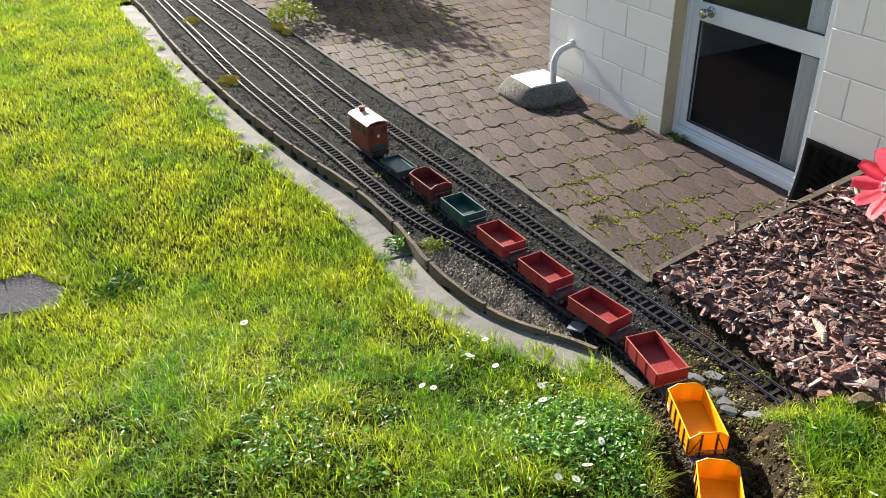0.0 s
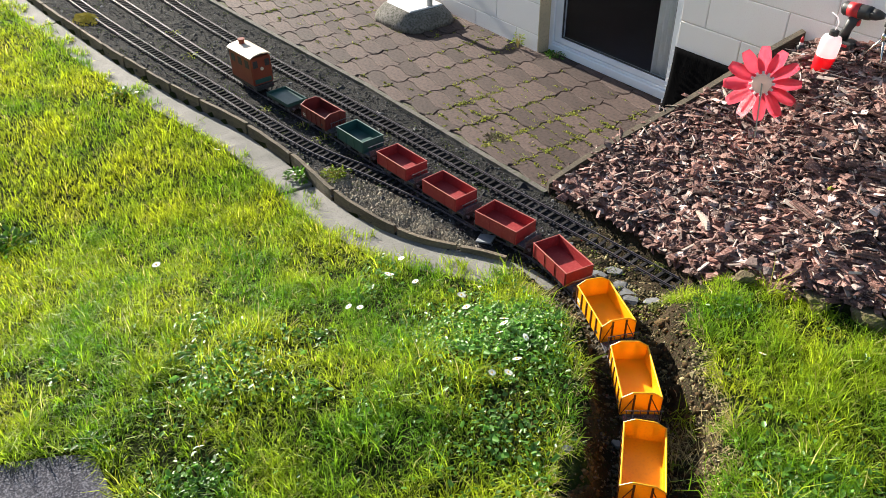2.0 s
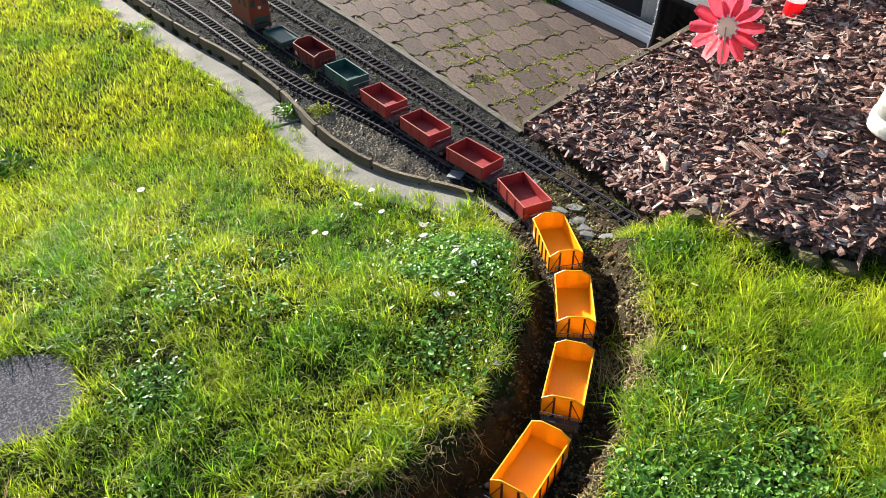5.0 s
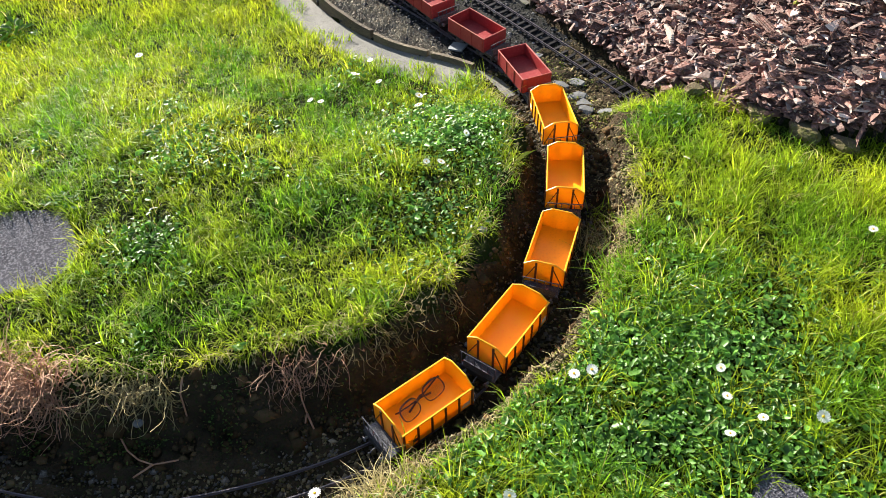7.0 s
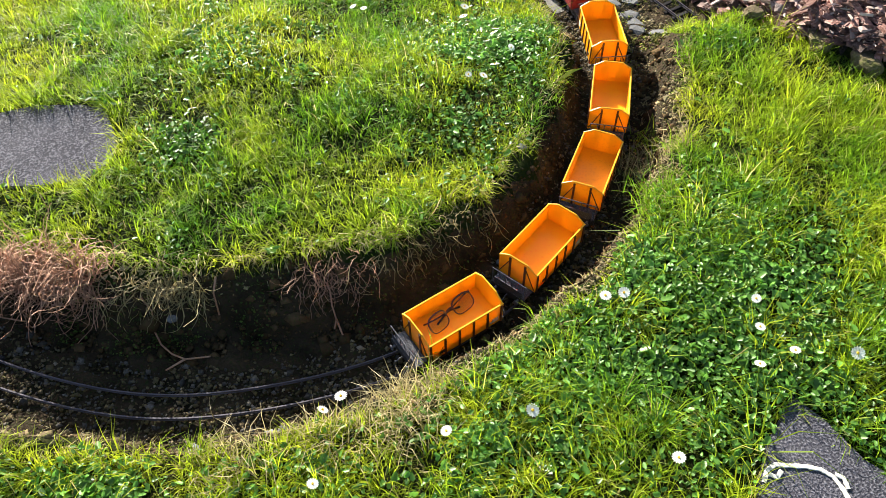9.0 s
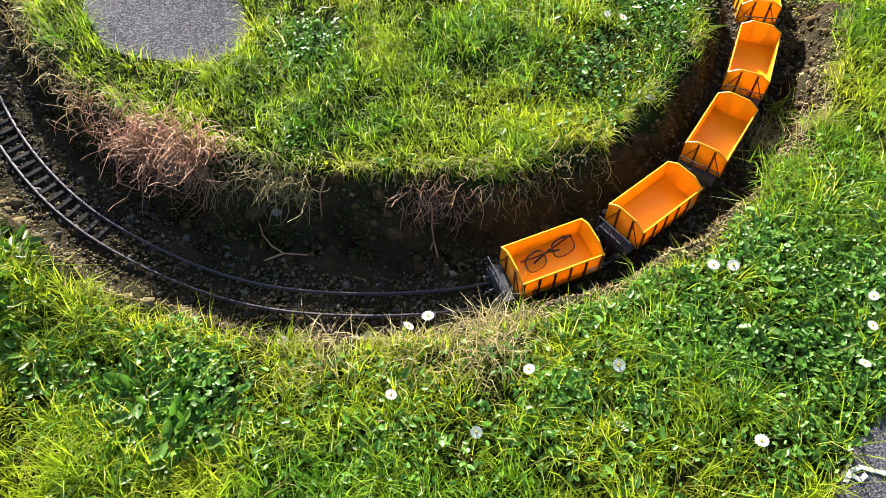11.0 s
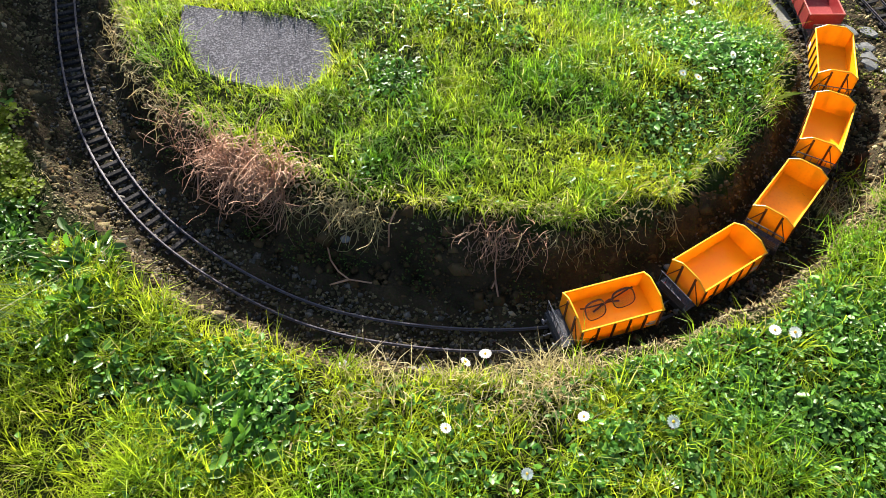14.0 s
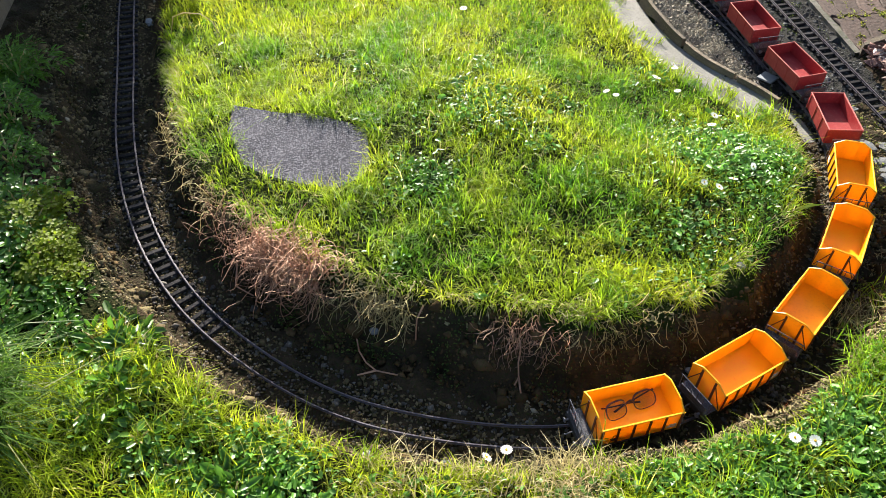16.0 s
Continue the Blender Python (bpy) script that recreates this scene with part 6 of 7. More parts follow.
# cordless drill leaning by the wall
gz_ = ground_z(1.86, -0.05)
dr = thing("cordless_drill", pose(1.835, -0.05, gz_ + 0.014, 0, 0, 4) @ Matrix.Scale(0.98, 4), "red and black cordless drill standing on its battery", "power drill")
part("battery", box(BM(), -0.05, 0.045, -0.03, 0.03, 0.0, 0.035, 0.006), M["dark_plastic"], dr, "black battery with red sides")
part("battery_stripe", box(BM(), -0.035, 0.03, -0.0315, 0.0315, 0.012, 0.026, 0.003), M["red_plastic"], dr, "red stripe")
part("grip", tube(BM(), [(-0.01, 0, 0.035), (0.0, 0, 0.08), (0.018, 0, 0.135)], [0.022, 0.018, 0.023], 12), M["dark_plastic"], dr, "black rubber grip", True)
part("housing", tube(BM(), [(-0.04, 0, 0.155), (-0.03, 0, 0.157), (0.06, 0, 0.16), (0.075, 0, 0.16)], [0.022, 0.028, 0.028, 0.026], 16), M["dark_plastic"], dr, "dark motor housing", True)
part("housing_band", tube(BM(), [(-0.015, 0, 0.157), (0.03, 0, 0.159)], 0.0292, 16), M["red_plastic"], dr, "red band", True)
part("chuck", tube(BM(), [(0.075, 0, 0.16), (0.10, 0, 0.161), (0.125, 0, 0.162)], [0.024, 0.021, 0.011], 16), M["dark_plastic"], dr, "black chuck", True)
part("bit", tube(BM(), [(0.12, 0, 0.162), (0.2, 0, 0.164)], 0.003, 8), M["chrome"], dr, "steel driver bit")
part("trigger", box(BM(), 0.03, 0.042, -0.008, 0.008, 0.1, 0.128, 0.003), M["red_plastic"], dr)
# little tripod
tz_ = ground_z(2.0, -0.085)
tr = thing("mini_tripod", pose(2.0, -0.085, tz_), "small chrome tripod with a black head standing on bark", "tripod")
for k, (fx, fy) in enumerate(((-0.08, 0.012), (0.04, -0.035), (0.066, 0.04))):
    zf = ground_z(2.0 + fx, -0.085 + fy) - tz_
    lg = part("leg", tube(BM(), [(0, 0, 0.12), (fx * 0.5, fy * 0.5, (0.12 + zf) / 2), (fx, fy, zf - 0.004)], [0.005, 0.0045, 0.0035], 8), M["chrome"], tr, "chrome leg", True)
part("hub", turned(BM(), [(0.009, 0.108), (0.012, 0.115), (0.012, 0.13), (0.007, 0.138)], 14), M["chrome"], tr, smooth=True)
part("column", turned(BM(), [(0.006, 0.135), (0.006, 0.16), (0.013, 0.163), (0.013, 0.178), (0.008, 0.182), (0.008, 0.215)], 12), M["dark_plastic"], tr, "black ball head", True)
# white cone
cz = ground_z(2.525, -0.45)
cone = thing("white_cone", pose(2.545, -0.45, cz - 0.004) @ Matrix.Scale(1.15, 4), "white plastic cone with a flared base on the bark", "cone")
part("skirt", turned(BM(), [(0.106, 0), (0.109, 0.005), (0.103, 0.045), (0.1, 0.05)], 28), M["pvc"], cone, smooth=True)
part("body", turned(BM(), [(0.099, 0.05), (0.08, 0.18), (0.06, 0.3), (0.045, 0.33)], 28), M["pvc"], cone, smooth=True)
bb = part("lichen_lump", box(BM(), -0.018, 0.018, -0.014, 0.014, -0.008, 0.014, 0.008), M["moss"])
bb.matrix_basis = pose(2.24, -0.64, ground_z(2.24, -0.64) + 0.012, 5, 8, 30)
tagged(bb, "pale yellow lichen lump lying on bark", "lichen")
for j, (px, py, a, s_) in enumerate([(2.178, -0.924, 10, 1.0), (2.482, -0.802, 40, 1.3), (1.472, -0.727, -20, 0.9), (2.020, -0.563, 70, 0.8), (2.342, -0.546, 15, 1.4), (2.692, -0.685, -35, 1.2), (1.677, -0.971, 5, 0.8), (2.225, -0.754, -12, 1.5)]):
    bm = BM()
    for k in range(4):
        box(bm, -0.045 + 0.01 * k, 0.05 - 0.008 * k, -0.011 + 0.003 * k, 0.01 - 0.002 * k, 0.0035 * k, 0.0035 * k + 0.005, 0.0015)
    o = part("bark_piece", bm, M["bark"])
    o.matrix_basis = pose(px, py, ground_z(px, py) + 0.022, 6 * math.sin(j), 8 * math.cos(j), a) @ Matrix.Scale(s_, 4)
    tagged(o, "large brown slab of bark lying on the mulch", "bark", "large bark pieces")

# ---------------------------------------------------------------- planting beside the cutting
def leaf_plant(name, px, py, n, rad, tall, size, slim, material, seed, label, category="plant", z=None, droop=0.4, stems=5):
    """A plant: short stems and a crown of many small folded leaves."""
    r3 = np.random.default_rng(seed)
    gz = ground_z(px, py) if z is None else z
    t = thing(name, pose(px, py, gz), label, category, "plants in the border")
    a, rr = r3.uniform(0, 6.28, n), rad * np.sqrt(r3.random(n))
    lob = 1 + 0.35 * np.sin(3 * a + seed) + 0.2 * np.sin(5 * a + 2 * seed)
    x, y = rr * lob * np.cos(a), rr * lob * np.sin(a)
    h = tall * (1 - 0.75 * (rr / rad)**2) * r3.uniform(0.25, 1.05, n)
    q = np.array([(0, 0, 0), (0.35, 0.5, 0.12), (0.75, 0.42, 0.1), (1, 0, 0), (0.75, -0.42, 0.1), (0.35, -0.5, 0.12), (0.5, 0, -0.03)])
    l = size * r3.uniform(0.6, 1.3, n)
    v = q[None] * np.stack([l, l * slim, l], 1)[:, None, :]
    pit, yaw = r3.normal(0.15 - droop * 0.3, 0.5, n), a + r3.normal(0, 0.8, n)
    c, s = np.cos(pit)[:, None], np.sin(pit)[:, None]
    v = np.stack([v[..., 0] * c - v[..., 2] * s, v[..., 1], v[..., 0] * s + v[..., 2] * c], -1)
    c, s = np.cos(yaw)[:, None], np.sin(yaw)[:, None]
    v = np.stack([v[..., 0] * c - v[..., 1] * s, v[..., 0] * s + v[..., 1] * c, v[..., 2]], -1)
    v += np.stack([x, y, h], 1)[:, None, :]
    f = np.array([(0, 6, 1), (1, 6, 2), (2, 6, 3), (3, 6, 4), (4, 6, 5), (5, 6, 0)])[None] + 7 * np.arange(n)[:, None, None]
    part("foliage", raw("foliage", v.reshape(-1, 3), f.reshape(-1, 3), material, smooth=True), None, t)
    for k in range(stems):
        b = 6.28 * k / stems + seed
        part("stem", tube(BM(), [(0, 0, -0.01), (rad * 0.3 * math.cos(b), rad * 0.3 * math.sin(b), tall * 0.5), (rad * 0.6 * math.cos(b), rad * 0.6 * math.sin(b), tall * 0.75)], [0.004, 0.003, 0.0015], 5), M["dry_grass"], t)
    return t


BORDER_PLANTS = [
    (2.235, -4.05, 260, 0.055, 0.10, 0.022, 0.75, "leaf_light"), (2.10, -4.12, 320, 0.09, 0.12, 0.024, 0.65, "leaf"), (1.92, -4.18, 320, 0.10, 0.14, 0.026, 0.6, "leaf"),
    (2.36, -4.12, 320, 0.10, 0.12, 0.026, 0.6, "leaf"), (1.70, -4.26, 300, 0.10, 0.13, 0.03, 0.4, "leaf"), (1.45, -4.33, 380, 0.12, 0.16, 0.035, 0.3, "leaf"),
    (2.52, -4.10, 260, 0.09, 0.10, 0.028, 0.5, "leaf"), (2.02, -4.30, 260, 0.11, 0.16, 0.03, 0.5, "leaf"), (2.28, -4.26, 260, 0.11, 0.16, 0.03, 0.5, "leaf"),
    (1.15, -4.38, 380, 0.12, 0.18, 0.04, 0.22, "leaf"), (2.30, -4.02, 260, 0.08, 0.08, 0.024, 0.5, "leaf"), (2.42, -3.97, 240, 0.07, 0.06, 0.024, 0.5, "leaf"),
    (2.20, -4.16, 260, 0.09, 0.11, 0.026, 0.6, "leaf")]
RIM_WEEDS = [
    (2.61, -3.80, 70, 0.05, 0.035, 0.03, 0.5, "leaf"), (2.68, -3.86, 70, 0.05, 0.035, 0.03, 0.5, "leaf"), (2.76, -3.72, 70, 0.05, 0.035, 0.03, 0.5, "leaf"),
    (2.94, -3.48, 70, 0.06, 0.04, 0.045, 0.5, "leaf"), (3.05, -3.43, 70, 0.06, 0.04, 0.045, 0.45, "leaf"), (2.54, -3.78, 50, 0.045, 0.035, 0.028, 0.5, "leaf"),
    (2.84, -3.62, 60, 0.05, 0.035, 0.03, 0.5, "leaf"), (2.90, -3.50, 60, 0.055, 0.03, 0.034, 0.45, "leaf"), (2.98, -3.52, 60, 0.055, 0.03, 0.034, 0.45, "leaf"),
    (2.86, -3.44, 50, 0.05, 0.03, 0.03, 0.5, "leaf"), (3.03, -3.30, 50, 0.05, 0.03, 0.03, 0.5, "leaf"), (3.12, -2.98, 40, 0.045, 0.03, 0.028, 0.5, "leaf")]
BIG_WEEDS = [
    (2.50, -3.78, 80, 0.085, 0.035, 0.044, 0.4), (2.57, -3.84, 70, 0.08, 0.03, 0.042, 0.4), (2.46, -3.86, 60, 0.08, 0.04, 0.046, 0.38), (2.64, -3.77, 50, 0.07, 0.028, 0.04, 0.4),
    (2.92, -3.47, 80, 0.09, 0.026, 0.044, 0.38), (3.0, -3.43, 70, 0.09, 0.026, 0.044, 0.38), (2.96, -3.54, 60, 0.08, 0.026, 0.042, 0.4), (2.83, -3.4, 40, 0.06, 0.022, 0.036, 0.42)]
SHRUBS = [(2.14, -4.04, 1000, 0.085, 0.12, 0.013, 0.8), (2.03, -4.12, 1000, 0.09, 0.14, 0.013, 0.8), (2.24, -4.0, 600, 0.06, 0.08, 0.012, 0.8), (1.93, -4.1, 600, 0.07, 0.1, 0.012, 0.8)]
LAWN_WEEDS = [
    (0.129, -3.05, 70, 0.07, 0.035, 0.045, 0.45, "leaf"), (0.19, -3.13, 50, 0.05, 0.03, 0.04, 0.45, "leaf")]
for j, (px, py, n, rad, tall, size, slim, mk) in enumerate(BORDER_PLANTS):
    leaf_plant("border_plant", px, py, int(n * 1.5), rad, tall, size * 0.8, slim, M[mk], 100 + j, "leafy green border plant growing in soil")
for j, (px, py, n, rad, tall, size, slim) in enumerate(BIG_WEEDS):
    leaf_plant("dock_weed", px, py, n, rad, tall, size, slim, M["leaf"], 300 + j, "large-leaved glossy green weed on the rim of the cutting")
for j, (px, py, n, rad, tall, size, slim) in enumerate(SHRUBS):
    leaf_plant("yellow_shrub", px, py, n, rad, tall, size, slim, M["leaf_light"], 320 + j, "small-leaved yellow-green shrub in the shady border")
for j, (px, py, n, rad, tall, size, slim, mk) in enumerate(RIM_WEEDS):
    leaf_plant("broadleaf_weed", px, py, n, rad, tall, size, slim, M[mk], 113 + j, "low broad-leaved weed on the rim of the cutting")
for j, (px, py, n, rad, tall, size, slim, mk) in enumerate(LAWN_WEEDS):
    leaf_plant("broadleaf_weed", px, py, n, rad, tall, size, slim, M[mk], 131 + j, "low broad-leaved weed with shiny leaves in the lawn")
# weeds in the far gravel, by the wall and on the strip
leaf_plant("yellow_shrub", -3.716, -1.162, 420, 0.17, 0.3, 0.05, 0.35, M["leaf_light"], 131, "yellow-green leafy weed growing by the kerb", z=0.0)
leaf_plant("wall_weed", -0.14, -0.05, 34, 0.035, 0.11, 0.032, 0.18, M["leaf_light"], 132, "thin yellow weed growing at the foot of the wall", z=0.0)
leaf_plant("sill_weed", 0.10, 0.045, 90, 0.05, 0.03, 0.02, 0.5, M["leaf"], 133, "small green weed at the door sill", z=0.0)
leaf_plant("strip_weed", 0.37, -1.83, 110, 0.05, 0.05, 0.026, 0.5, M["leaf"], 134, "green weed sprouting on the mowing strip", z=-0.045)
leaf_plant("strip_weed", 0.512, -1.712, 120, 0.05, 0.045, 0.022, 0.4, M["leaf_light"], 135, "yellow-green weed in the gravel by the border", z=-0.02)
leaf_plant("strip_weed", -1.060, -2.217, 90, 0.07, 0.05, 0.026, 0.5, M["leaf"], 136, "green weed sprouting on the mowing strip", z=-0.045)
for j, (px, py) in enumerate([(-1.759, -1.644), (-0.035, -1.592), (-0.683, -1.573), (-0.316, -1.663), (0.154, -1.572), (-1.318, -1.693)]):
    leaf_plant("gravel_weed", px, py, 50, 0.05, 0.015, 0.012, 0.5, M["leaf_light"], 140 + j, "tiny green weed spreading in the gravel", z=-0.015, stems=2)
# tall arching grass
r2 = np.random.default_rng(150)


def grass_clump(px, py, n, l, w, seed, label, z=None, toward=None, m="leaf"):
    r3 = np.random.default_rng(seed)
    x, y = px + r3.normal(0, 0.03, n), py + r3.normal(0, 0.03, n)
    hd = None if toward is None else toward + r3.normal(0, 0.55, n)
    ob = blades("grass_clump", x, y, np.full(n, ground_z(px, py)), l, w, 1.15, M[m], seed, label, "ornamental grass", hd)
    ob["kind"] = ""
    del ob["kind"]
    return ob


grass_clump(2.64, -4.09, 120, 0.32, 0.004, 151, "clump of long arching grass beside the cutting", toward=1.35, m="tall_grass")
grass_clump(2.74, -4.06, 110, 0.29, 0.004, 152, "clump of long arching grass beside the cutting", toward=1.1, m="tall_grass")
grass_clump(2.55, -4.14, 90, 0.28, 0.0038, 154, "clump of long arching grass beside the cutting", toward=1.6, m="tall_grass")
grass_clump(1.10, -4.40, 220, 0.16, 0.003, 153, "soft green grass clump at the fence post")


for j, (px, py, n, l) in enumerate([(2.915, -0.983, 130, 0.12), (2.693, -1.074, 110, 0.1), (3.059, -1.119, 110, 0.1), (2.274, -1.187, 90, 0.075), (2.744, -1.844, 70, 0.08), (2.500, -1.632, 80, 0.07), (2.925, -2.581, 70, 0.075)]):
    grass_clump(px, py, n, l, 0.003, 160 + j, "tuft of taller bright green grass in the lawn", m="grass")
# hanging roots
for j, pts in enumerate([[(2.551, -2.733, 0.085), (2.568, -2.733, 0.06), (2.589, -2.741, 0.03), (2.616, -2.743, 0.002), (2.637, -2.758, -0.006)], [(2.616, -2.743, 0.002), (2.666, -2.746, -0.003)],
                         [(2.374, -3.181, 0.09), (2.399, -3.169, 0.05), (2.428, -3.184, 0.005), (2.476, -3.179, 0.002), (2.514, -3.162, -0.002), (2.545, -3.135, -0.003), (2.567, -3.075, -0.003)],
                         [(2.545, -3.135, -0.003), (2.552, -3.189, -0.006)], [(2.424, -2.987, 0.116), (2.438, -3.008, 0.075), (2.469, -3.016, 0.018)], [(2.145, -3.528, 0.06), (2.197, -3.541, 0.01), (2.229, -3.488, -0.006)]]):
    o = part("hanging_root", tube(BM(), pts, [0.0034] + [0.0024] * (len(pts) - 1), 5), M["root"], None, smooth=True)
    tagged(o, "thin pale root hanging down the dug bank", "root", "hanging roots")
lf = BM()
q_ = [lf.verts.new(p) for p in ((0, 0, 0), (0.02, 0.005, 0.03), (0.05, 0.004, 0.055), (0.085, 0, 0.07), (0.05, -0.004, 0.05), (0.02, -0.005, 0.025))]
lf.faces.new(q_)
bmesh.ops.solidify(lf, geom=lf.faces[:], thickness=0.0006)
lo_ = part("long_leaf", lf, M["leaf_light"])
lo_.matrix_basis = pose(2.205, -1.824, ground_z(2.205, -1.824), 0, 0, 60)
tagged(lo_, "single yellow-green pointed leaf standing at the rim", "leaf")
for j, (px, py, pz) in enumerate([(2.616, -2.545, 0.02), (2.589, -2.566, 0.04)]):
    v_ = thing("wild_violet", pose(px, py, pz, 20, -40, 60 * j), "pale violet flower on the dug bank", "flower", "violets")
    bm = BM()
    for k in range(5):
        a = 6.2832 * k / 5
        bm.faces.new([bm.verts.new((math.cos(a) * r - math.sin(a) * w, math.sin(a) * r + math.cos(a) * w, 0.008 + hh)) for r, w, hh in ((0.001, 0, 0), (0.006, -0.004, 0.002), (0.010, 0, 0.003), (0.006, 0.004, 0.002))])
    part("petals", bm, M["blue_petal"], v_)
    part("stalk", tube(BM(), [(0, 0, -0.02), (0, 0, 0.008)], 0.0008, 5), M["leaf"], v_)
# white stone and pale bent stalk at the inner rim
rock("white_stone", 0.628, -4.003, ground_z(0.628, -4.003) + 0.008, 0.026, 0.018, 0.016, M["stone"], 171, "whitish stone at the edge of the cutting", 15, 1)
o = part("bent_stalk", tube(BM(), [(0.905, -3.854, 0.1), (0.879, -3.835, 0.16), (0.906, -3.783, 0.19), (0.94, -3.712, 0.2), (0.965, -3.67, 0.18), (0.984, -3.653, 0.14)], 0.002, 5), M["dry_grass"], None, smooth=True)
tagged(o, "pale dry stalk bent over in the grass", "stalk")

# fence that shades the far cutting, and bushes added only for their shade
fence = thing("board_fence", pose(0, 0, 0), "dark weathered board fence with posts behind the border", "fence")
for px in (1.03, -0.45, -1.9):
    part("post", box(BM(), px - 0.05, px + 0.05, -4.6, -4.5, -0.1, 1.75, 0.006), M["fence"], fence)
for k in range(9):
    part("board", box(BM(), -1.95, 0.98, -4.62, -4.602, 0.03 + 0.19 * k, 0.205 + 0.19 * k, 0.003), M["fence"], fence)


def bush(name, px, py, rx, ry, tall, n, size, seed, label, material="leaf", trunk=True):
    r3 = np.random.default_rng(seed)
    t = thing(name, pose(px, py, -0.03), label, "hedge")
    p = r3.normal(0, 1, (n, 3))
    p /= np.linalg.norm(p, axis=1)[:, None]
    p *= (r3.random(n)**0.35)[:, None] * (1 + 0.25 * np.sin(4 * p[:, :1] * 3 + seed) + 0.2 * np.sin(7 * p[:, 1:2] + 5 * p[:, 2:]))
    x, y, z = p[:, 0] * rx, p[:, 1] * ry, tall * 0.52 + p[:, 2] * tall * 0.5
    q = np.array([(0, 0, 0), (0.5, 0.45, 0.1), (1, 0, 0), (0.5, -0.45, 0.1)])
    l = size * r3.uniform(0.6, 1.3, n)
    v = q[None] * l[:, None, None]
    for ang, u, w in ((r3.normal(0, 0.8, n), 0, 2), (r3.normal(0, 0.8, n), 1, 2), (r3.uniform(0, 6.28, n), 0, 1)):
        c, s = np.cos(ang)[:, None], np.sin(ang)[:, None]
        o = v.copy()
        o[..., u], o[..., w] = v[..., u] * c - v[..., w] * s, v[..., u] * s + v[..., w] * c
        v = o
    v += np.stack([x, y, z], 1)[:, None, :]
    f = np.array([(0, 1, 2, 3)])[None] + 4 * np.arange(n)[:, None, None]
    part("crown", raw("crown", v.reshape(-1, 3), f.reshape(-1, 4), M[material]), None, t)
    for k in range(7):
        a = k * 0.9 + seed
        part("limb", tube(BM(), [(0, 0, 0), (0.12 * rx * math.cos(a), 0.12 * ry * math.sin(a), tall * 0.3), (0.55 * rx * math.cos(a), 0.55 * ry * math.sin(a), tall * 0.72)], [0.03, 0.02, 0.008], 7), M["timber"], t)
    return t


# added bushes: the first two shade the cutting, the third the far paving
bush("hedge_bush", -2.05, -4.36, 0.45, 0.38, 1.78, 10000, 0.07, 181, "dense dark green bush added out of view to shade the far cutting")
bush("hedge_bush", -2.2, -4.97, 0.45, 0.5, 1.78, 10000, 0.07, 182, "dense dark green bush added out of view to shade the far cutting")
bush("hedge_bush", -5.5, -0.42, 0.5, 0.5, 1.35, 6000, 0.07, 183, "leafy green bush added beyond the paving to shade its far end")

# moss and grass in the joints of the paving
r2 = np.random.default_rng(191)
n = 5200
mx, my = r2.uniform(-4.2, 1.3, n), r2.uniform(-1.02, 0.4, n)
w_ = 1.3 * np.exp(-((mx - 0.8)**2 / 0.3 + (my + 0.7)**2 / 0.1)) + 0.22 * (np.sin(5 * mx) * np.sin(7 * my) > 0.35) + 0.05 + 0.15 * (mx < -1.3)
kx = np.round((mx - 0.06) / 0.222) * 0.222 + 0.06
jy = np.where(r2.random(n) < 0.5, 1, 0)
rowy = np.where(np.round((mx - 0.06) / 0.222).astype(int) % 2 == 0, 0, 0.0557)
ky = np.round((my + 0.03 - rowy) / 0.1115) * 0.1115 - 0.03 + rowy
mx, my = np.where(jy, kx, mx), np.where(jy, my, ky)
ok = (r2.random(n) < w_) & (my > KERB_Y(mx) + 0.03) & (mx < 1.19 + 0.405 * (my + 1.02)) & ((my < -0.01) | (mx < -1.4))
mx, my = mx[ok] + r2.normal(0, 0.004, ok.sum()), my[ok] + r2.normal(0, 0.004, ok.sum())
k_ = 10
mx, my = np.repeat(mx, k_) + r2.normal(0, 0.011, len(mx) * k_), np.repeat(my, k_) + r2.normal(0, 0.006, len(my) * k_)
lumps("joint_moss", mx, my, np.full(len(mx), 0.0005), r2.uniform(0.0025, 0.0065, len(mx)), 0.5, M["moss"], 192, "yellow-green moss filling the paving joints", "moss", 0.2)
g_ = r2.random(len(mx)) < 0.16
blades("joint_grass", mx[g_], my[g_], np.full(g_.sum(), 0.001), 0.02, 0.002, 1.2, M["grass"], 193, "short grass sprouting from paving joints", "grass")
x, y = r2.normal(0.688, 0.035, 140), r2.normal(-0.91, 0.028, 140)
lumps("dry_moss", x, y, np.full(140, 0.0), r2.uniform(0.003, 0.009, 140), 0.7, M["mossy_rock"], 194, "patch of brown dead moss on the pavers", "moss", 0.2)

# ---------------------------------------------------------------- blocks of the wall
PITCH, ROWH, Z0 = 0.408, 0.1885, 0.102


def block_mesh(w, h):
    bm = box(BM(), 0, w, 0.0, 0.02, 0, h, 0.002)
    me = bpy.data.meshes.new("block")
    bm.to_mesh(me)
    bm.free()
    me.materials.append(M["block"])
    return me


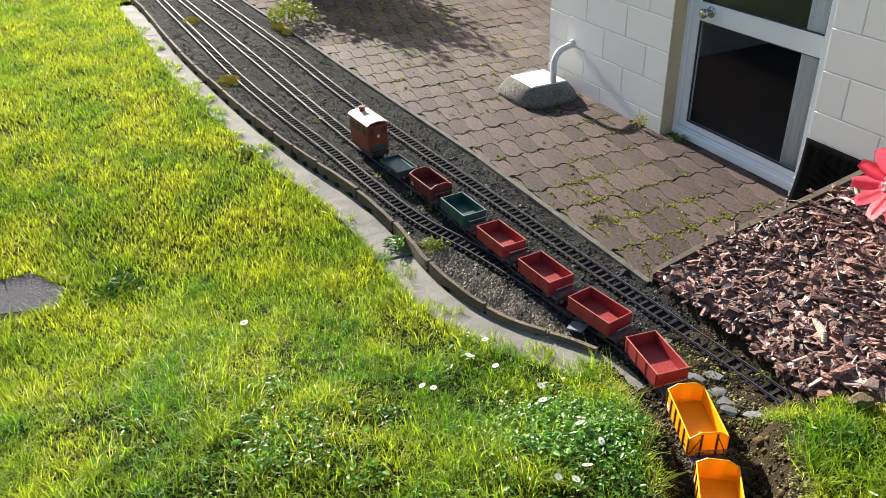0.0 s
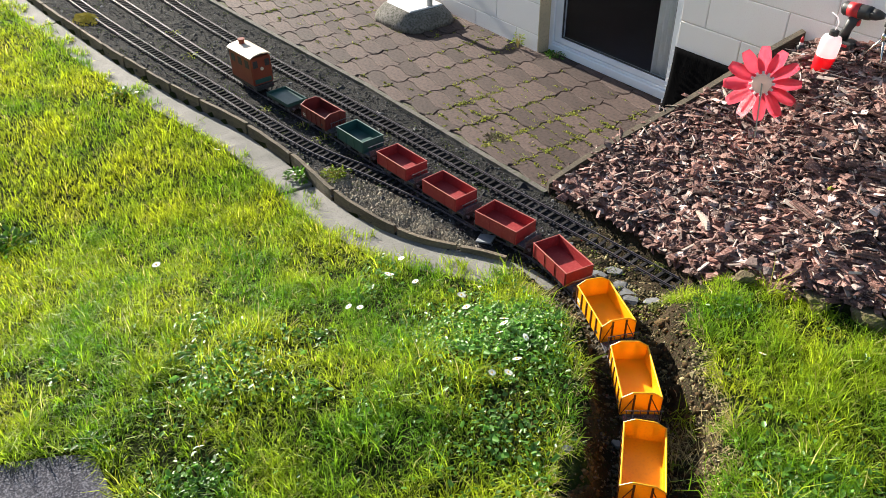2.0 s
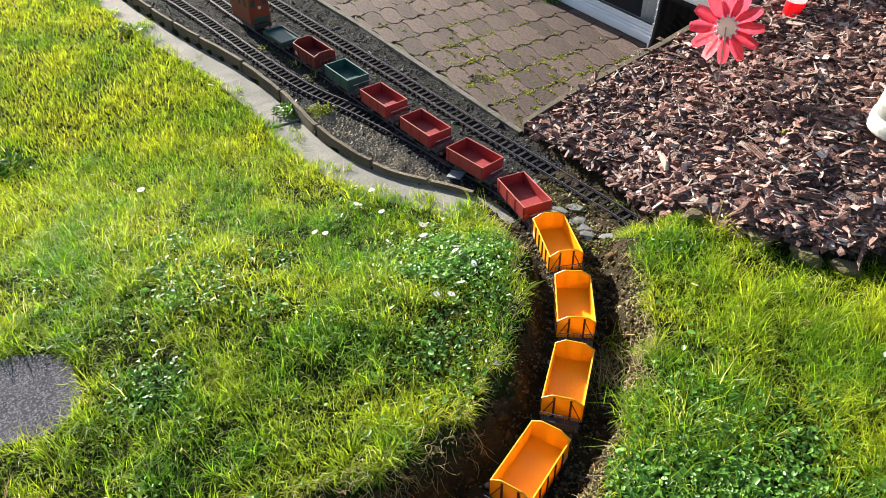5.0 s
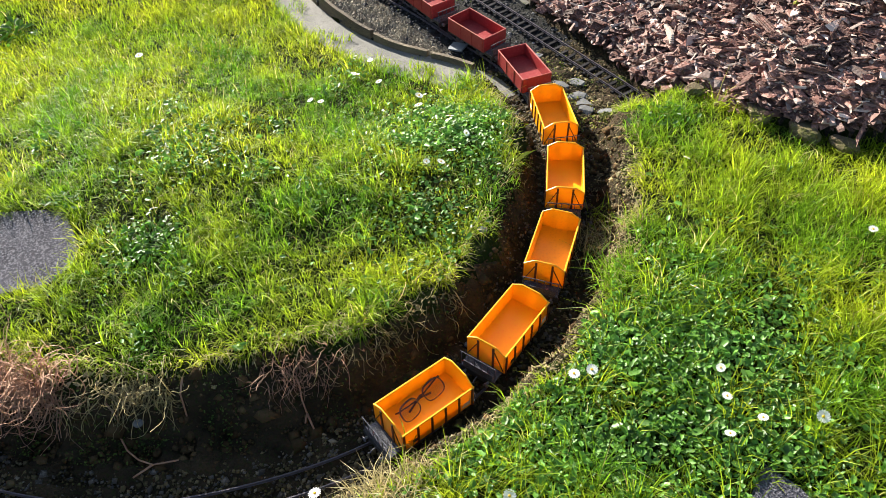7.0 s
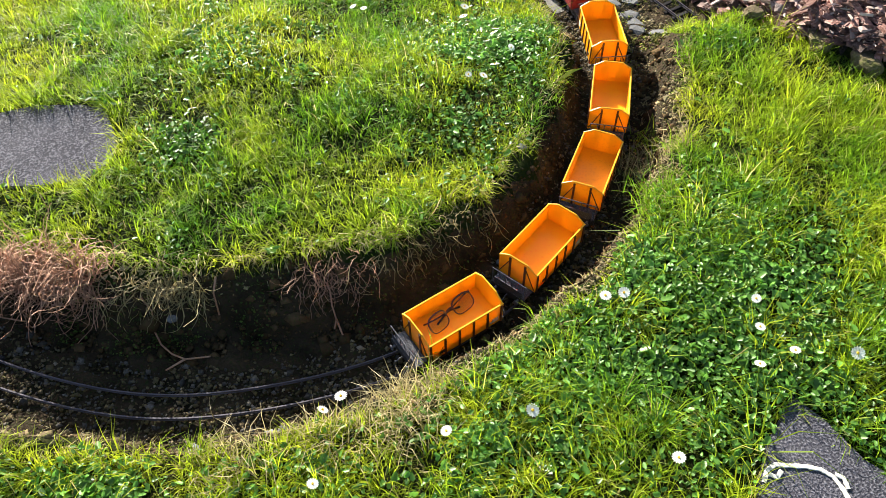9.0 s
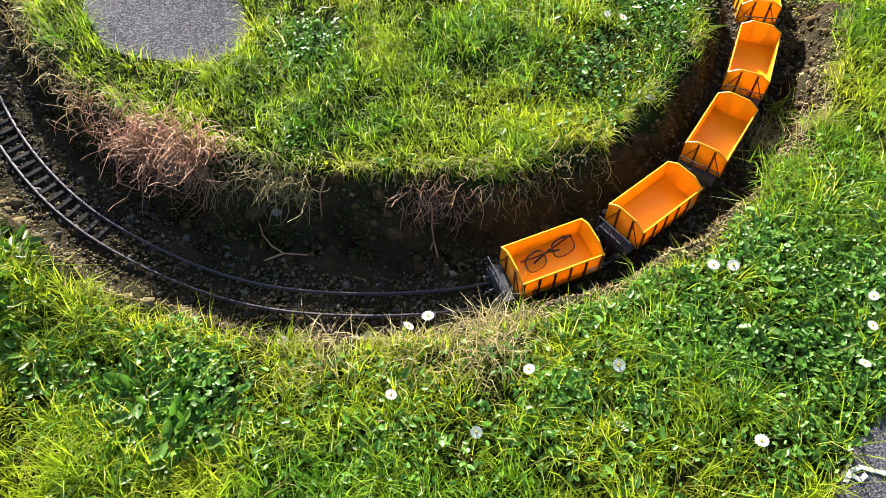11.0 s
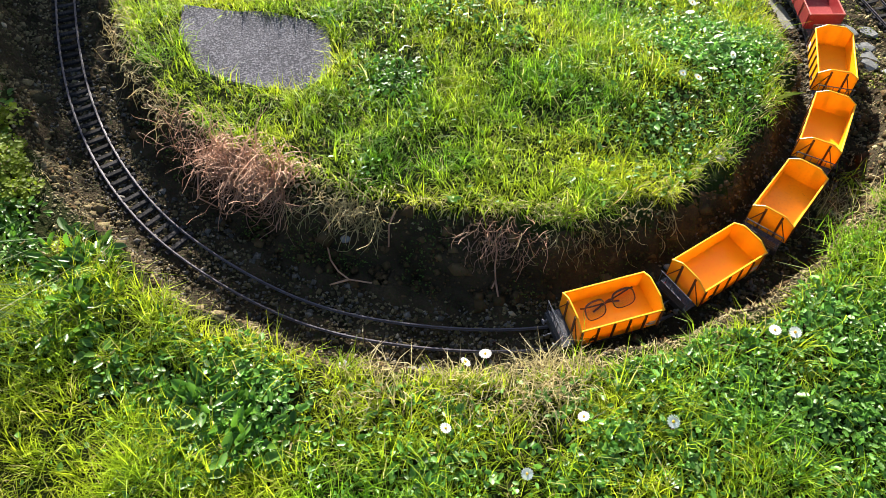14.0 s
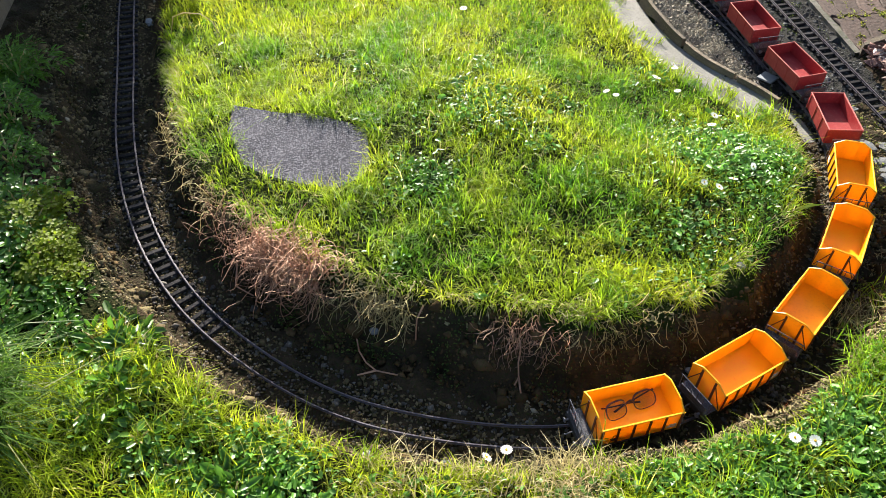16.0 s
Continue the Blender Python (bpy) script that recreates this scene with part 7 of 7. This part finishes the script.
made = {}
for row in range(-1, 13):
    z0 = Z0 + ROWH * row + 0.0028
    z1 = min(Z0 + ROWH * (row + 1) - 0.0028, WH)
    z0 = max(z0, -0.03)
    for k in range(-5, 15):
        spans = []
        for off, lim0, lim1 in ((-0.218 if row % 2 else -0.415, WX0, DX0), (0.936 if row % 2 else 1.14, DX1, WX1)):
            xa, xb = off + k * PITCH + 0.0028, off + (k + 1) * PITCH - 0.0028
            if z0 >= DH - 0.02 and lim0 == WX0:
                lim1 = DX1
            spans.append((max(xa, lim0), min(xb, lim1)))
        for s0, s1 in spans:
            s0, s1 = max(s0, WX0), min(s1, WX1)
            if s1 - s0 < 0.02:
                continue
            key = (round(s1 - s0, 3), round(z1 - z0, 3))
            if key not in made:
                made[key] = block_mesh(s1 - s0, z1 - z0)
            o = new("block", made[key])
            o.parent = wall
            o.location = (s0, 0.0, z0)

# ---------------------------------------------------------------- paving
PW, PD = 0.222, 0.1115
zig = [(0.0, 0.0), (0.25, 0.011), (0.5, 0.0), (0.75, -0.011), (1.0, 0.0)]


def paver_outline(g, s):
    """An interlocking paver with zigzag sides; g: half the joint."""
    pts = []
    for u, o in zig[:-1]:
        pts.append((g + (PW - 2 * g) * u, g + o))
    for u, o in zig[:-1]:
        pts.append((PW - g + s * 1.2 * o, g + (PD - 2 * g) * u))
    for u, o in reversed(zig[1:]):
        pts.append((g + (PW - 2 * g) * u, PD - g + o))
    for u, o in reversed(zig[1:]):
        pts.append((g + s * 1.2 * o, g + (PD - 2 * g) * u))
    return pts


def paver_mesh(s):
    bm = BM()
    out, inn = paver_outline(0.0018, s), paver_outline(0.0055, s)
    lo, mid, hi = [[bm.verts.new((px, py, h)) for px, py in pts] for pts, h in ((out, -0.045), (out, -0.004), (inn, 0.0))]
    n = len(lo)
    for a, b in ((lo, mid), (mid, hi)):
        for k in range(n):
            bm.faces.new((a[k], a[(k + 1) % n], b[(k + 1) % n], b[k]))
    bm.faces.new(hi)
    bmesh.ops.triangulate(bm, faces=[f for f in bm.faces if len(f.verts) > 4])
    me = bpy.data.meshes.new("paver")
    bmesh.ops.recalc_face_normals(bm, faces=bm.faces)
    bm.to_mesh(me)
    bm.free()
    me.materials.append(M["paver"])
    return me


PMS = {0: paver_mesh(1), 1: paver_mesh(-1)}
paving = part("paving", box(BM(), -5.6, 1.15, -0.6, 0.0, -0.07, -0.049), M["joint"])
tagged(paving, "interlocking reddish-brown zigzag pavers with mossy joints", "paving", kind="structure")
PVS = {c: np.array([v.co[:] for v in me.vertices]) for c, me in PMS.items()}
pt = [list(p.vertices) for p in PMS[0].polygons]
pt = np.array([t for f in pt for t in ([f[:3]] if len(f) == 3 else [[f[0], f[1], f[2]], [f[0], f[2], f[3]]])])
r2 = np.random.default_rng(91)
cand = []
for c in range(-27, 9):
    for rw in range(-14, 44):
        px, py = 0.06 + c * PW, -0.03 + rw * PD + (PD / 2 if c % 2 else 0)
        cx, cy = px + PW / 2, py + PD / 2
        low = KERB_Y(cx) + 0.014
        cut = min(1.0, (py + PD - low) / PD)
        if cut < 0.25 or px + PW > 1.225 + 0.405 * (cy + 1.02) + 0.2:
            continue
        if py > -0.012 and px + PW > WX0 and not (DX0 - 0.05 < px and px + PW < DX1 + 0.05 and py < 0.07):
            continue
        cand.append((px, max(py, low) if cut < 1 else py, c % 2, cut))
cand.sort(key=lambda p: (p[0] - 1.2)**2 + (p[1] + 0.8)**2)
rest = []
for j, (px, py, odd, cut) in enumerate(cand):
    m = pose(px, py, r2.normal(0, 0.0013), r2.normal(0, 0.4), r2.normal(0, 0.4), r2.normal(0, 0.35)) @ Matrix.Diagonal((1, cut, 1, 1))
    if j < 300:
        o = new("paver", PMS[odd])
        o.parent, o.matrix_basis = paving, m
    else:
        rest.append(PVS[odd] @ np.array(m.to_3x3()).T + np.array(m.translation))
f = (pt[None] + len(PVS[0]) * np.arange(len(rest))[:, None, None]).reshape(-1, 3)
far_p = part("pavers", raw("pavers", np.vstack(rest), f, mat("paver_far", (0.058, 0.041, 0.034), (0.115, 0.078, 0.064), (0.042, 0.034, 0.028), 2.5, 60, 0.9, bump=0.9, depth=0.004, island=0.22, spec=0.2)), None, paving)
far_p["kind"] = "stuff"
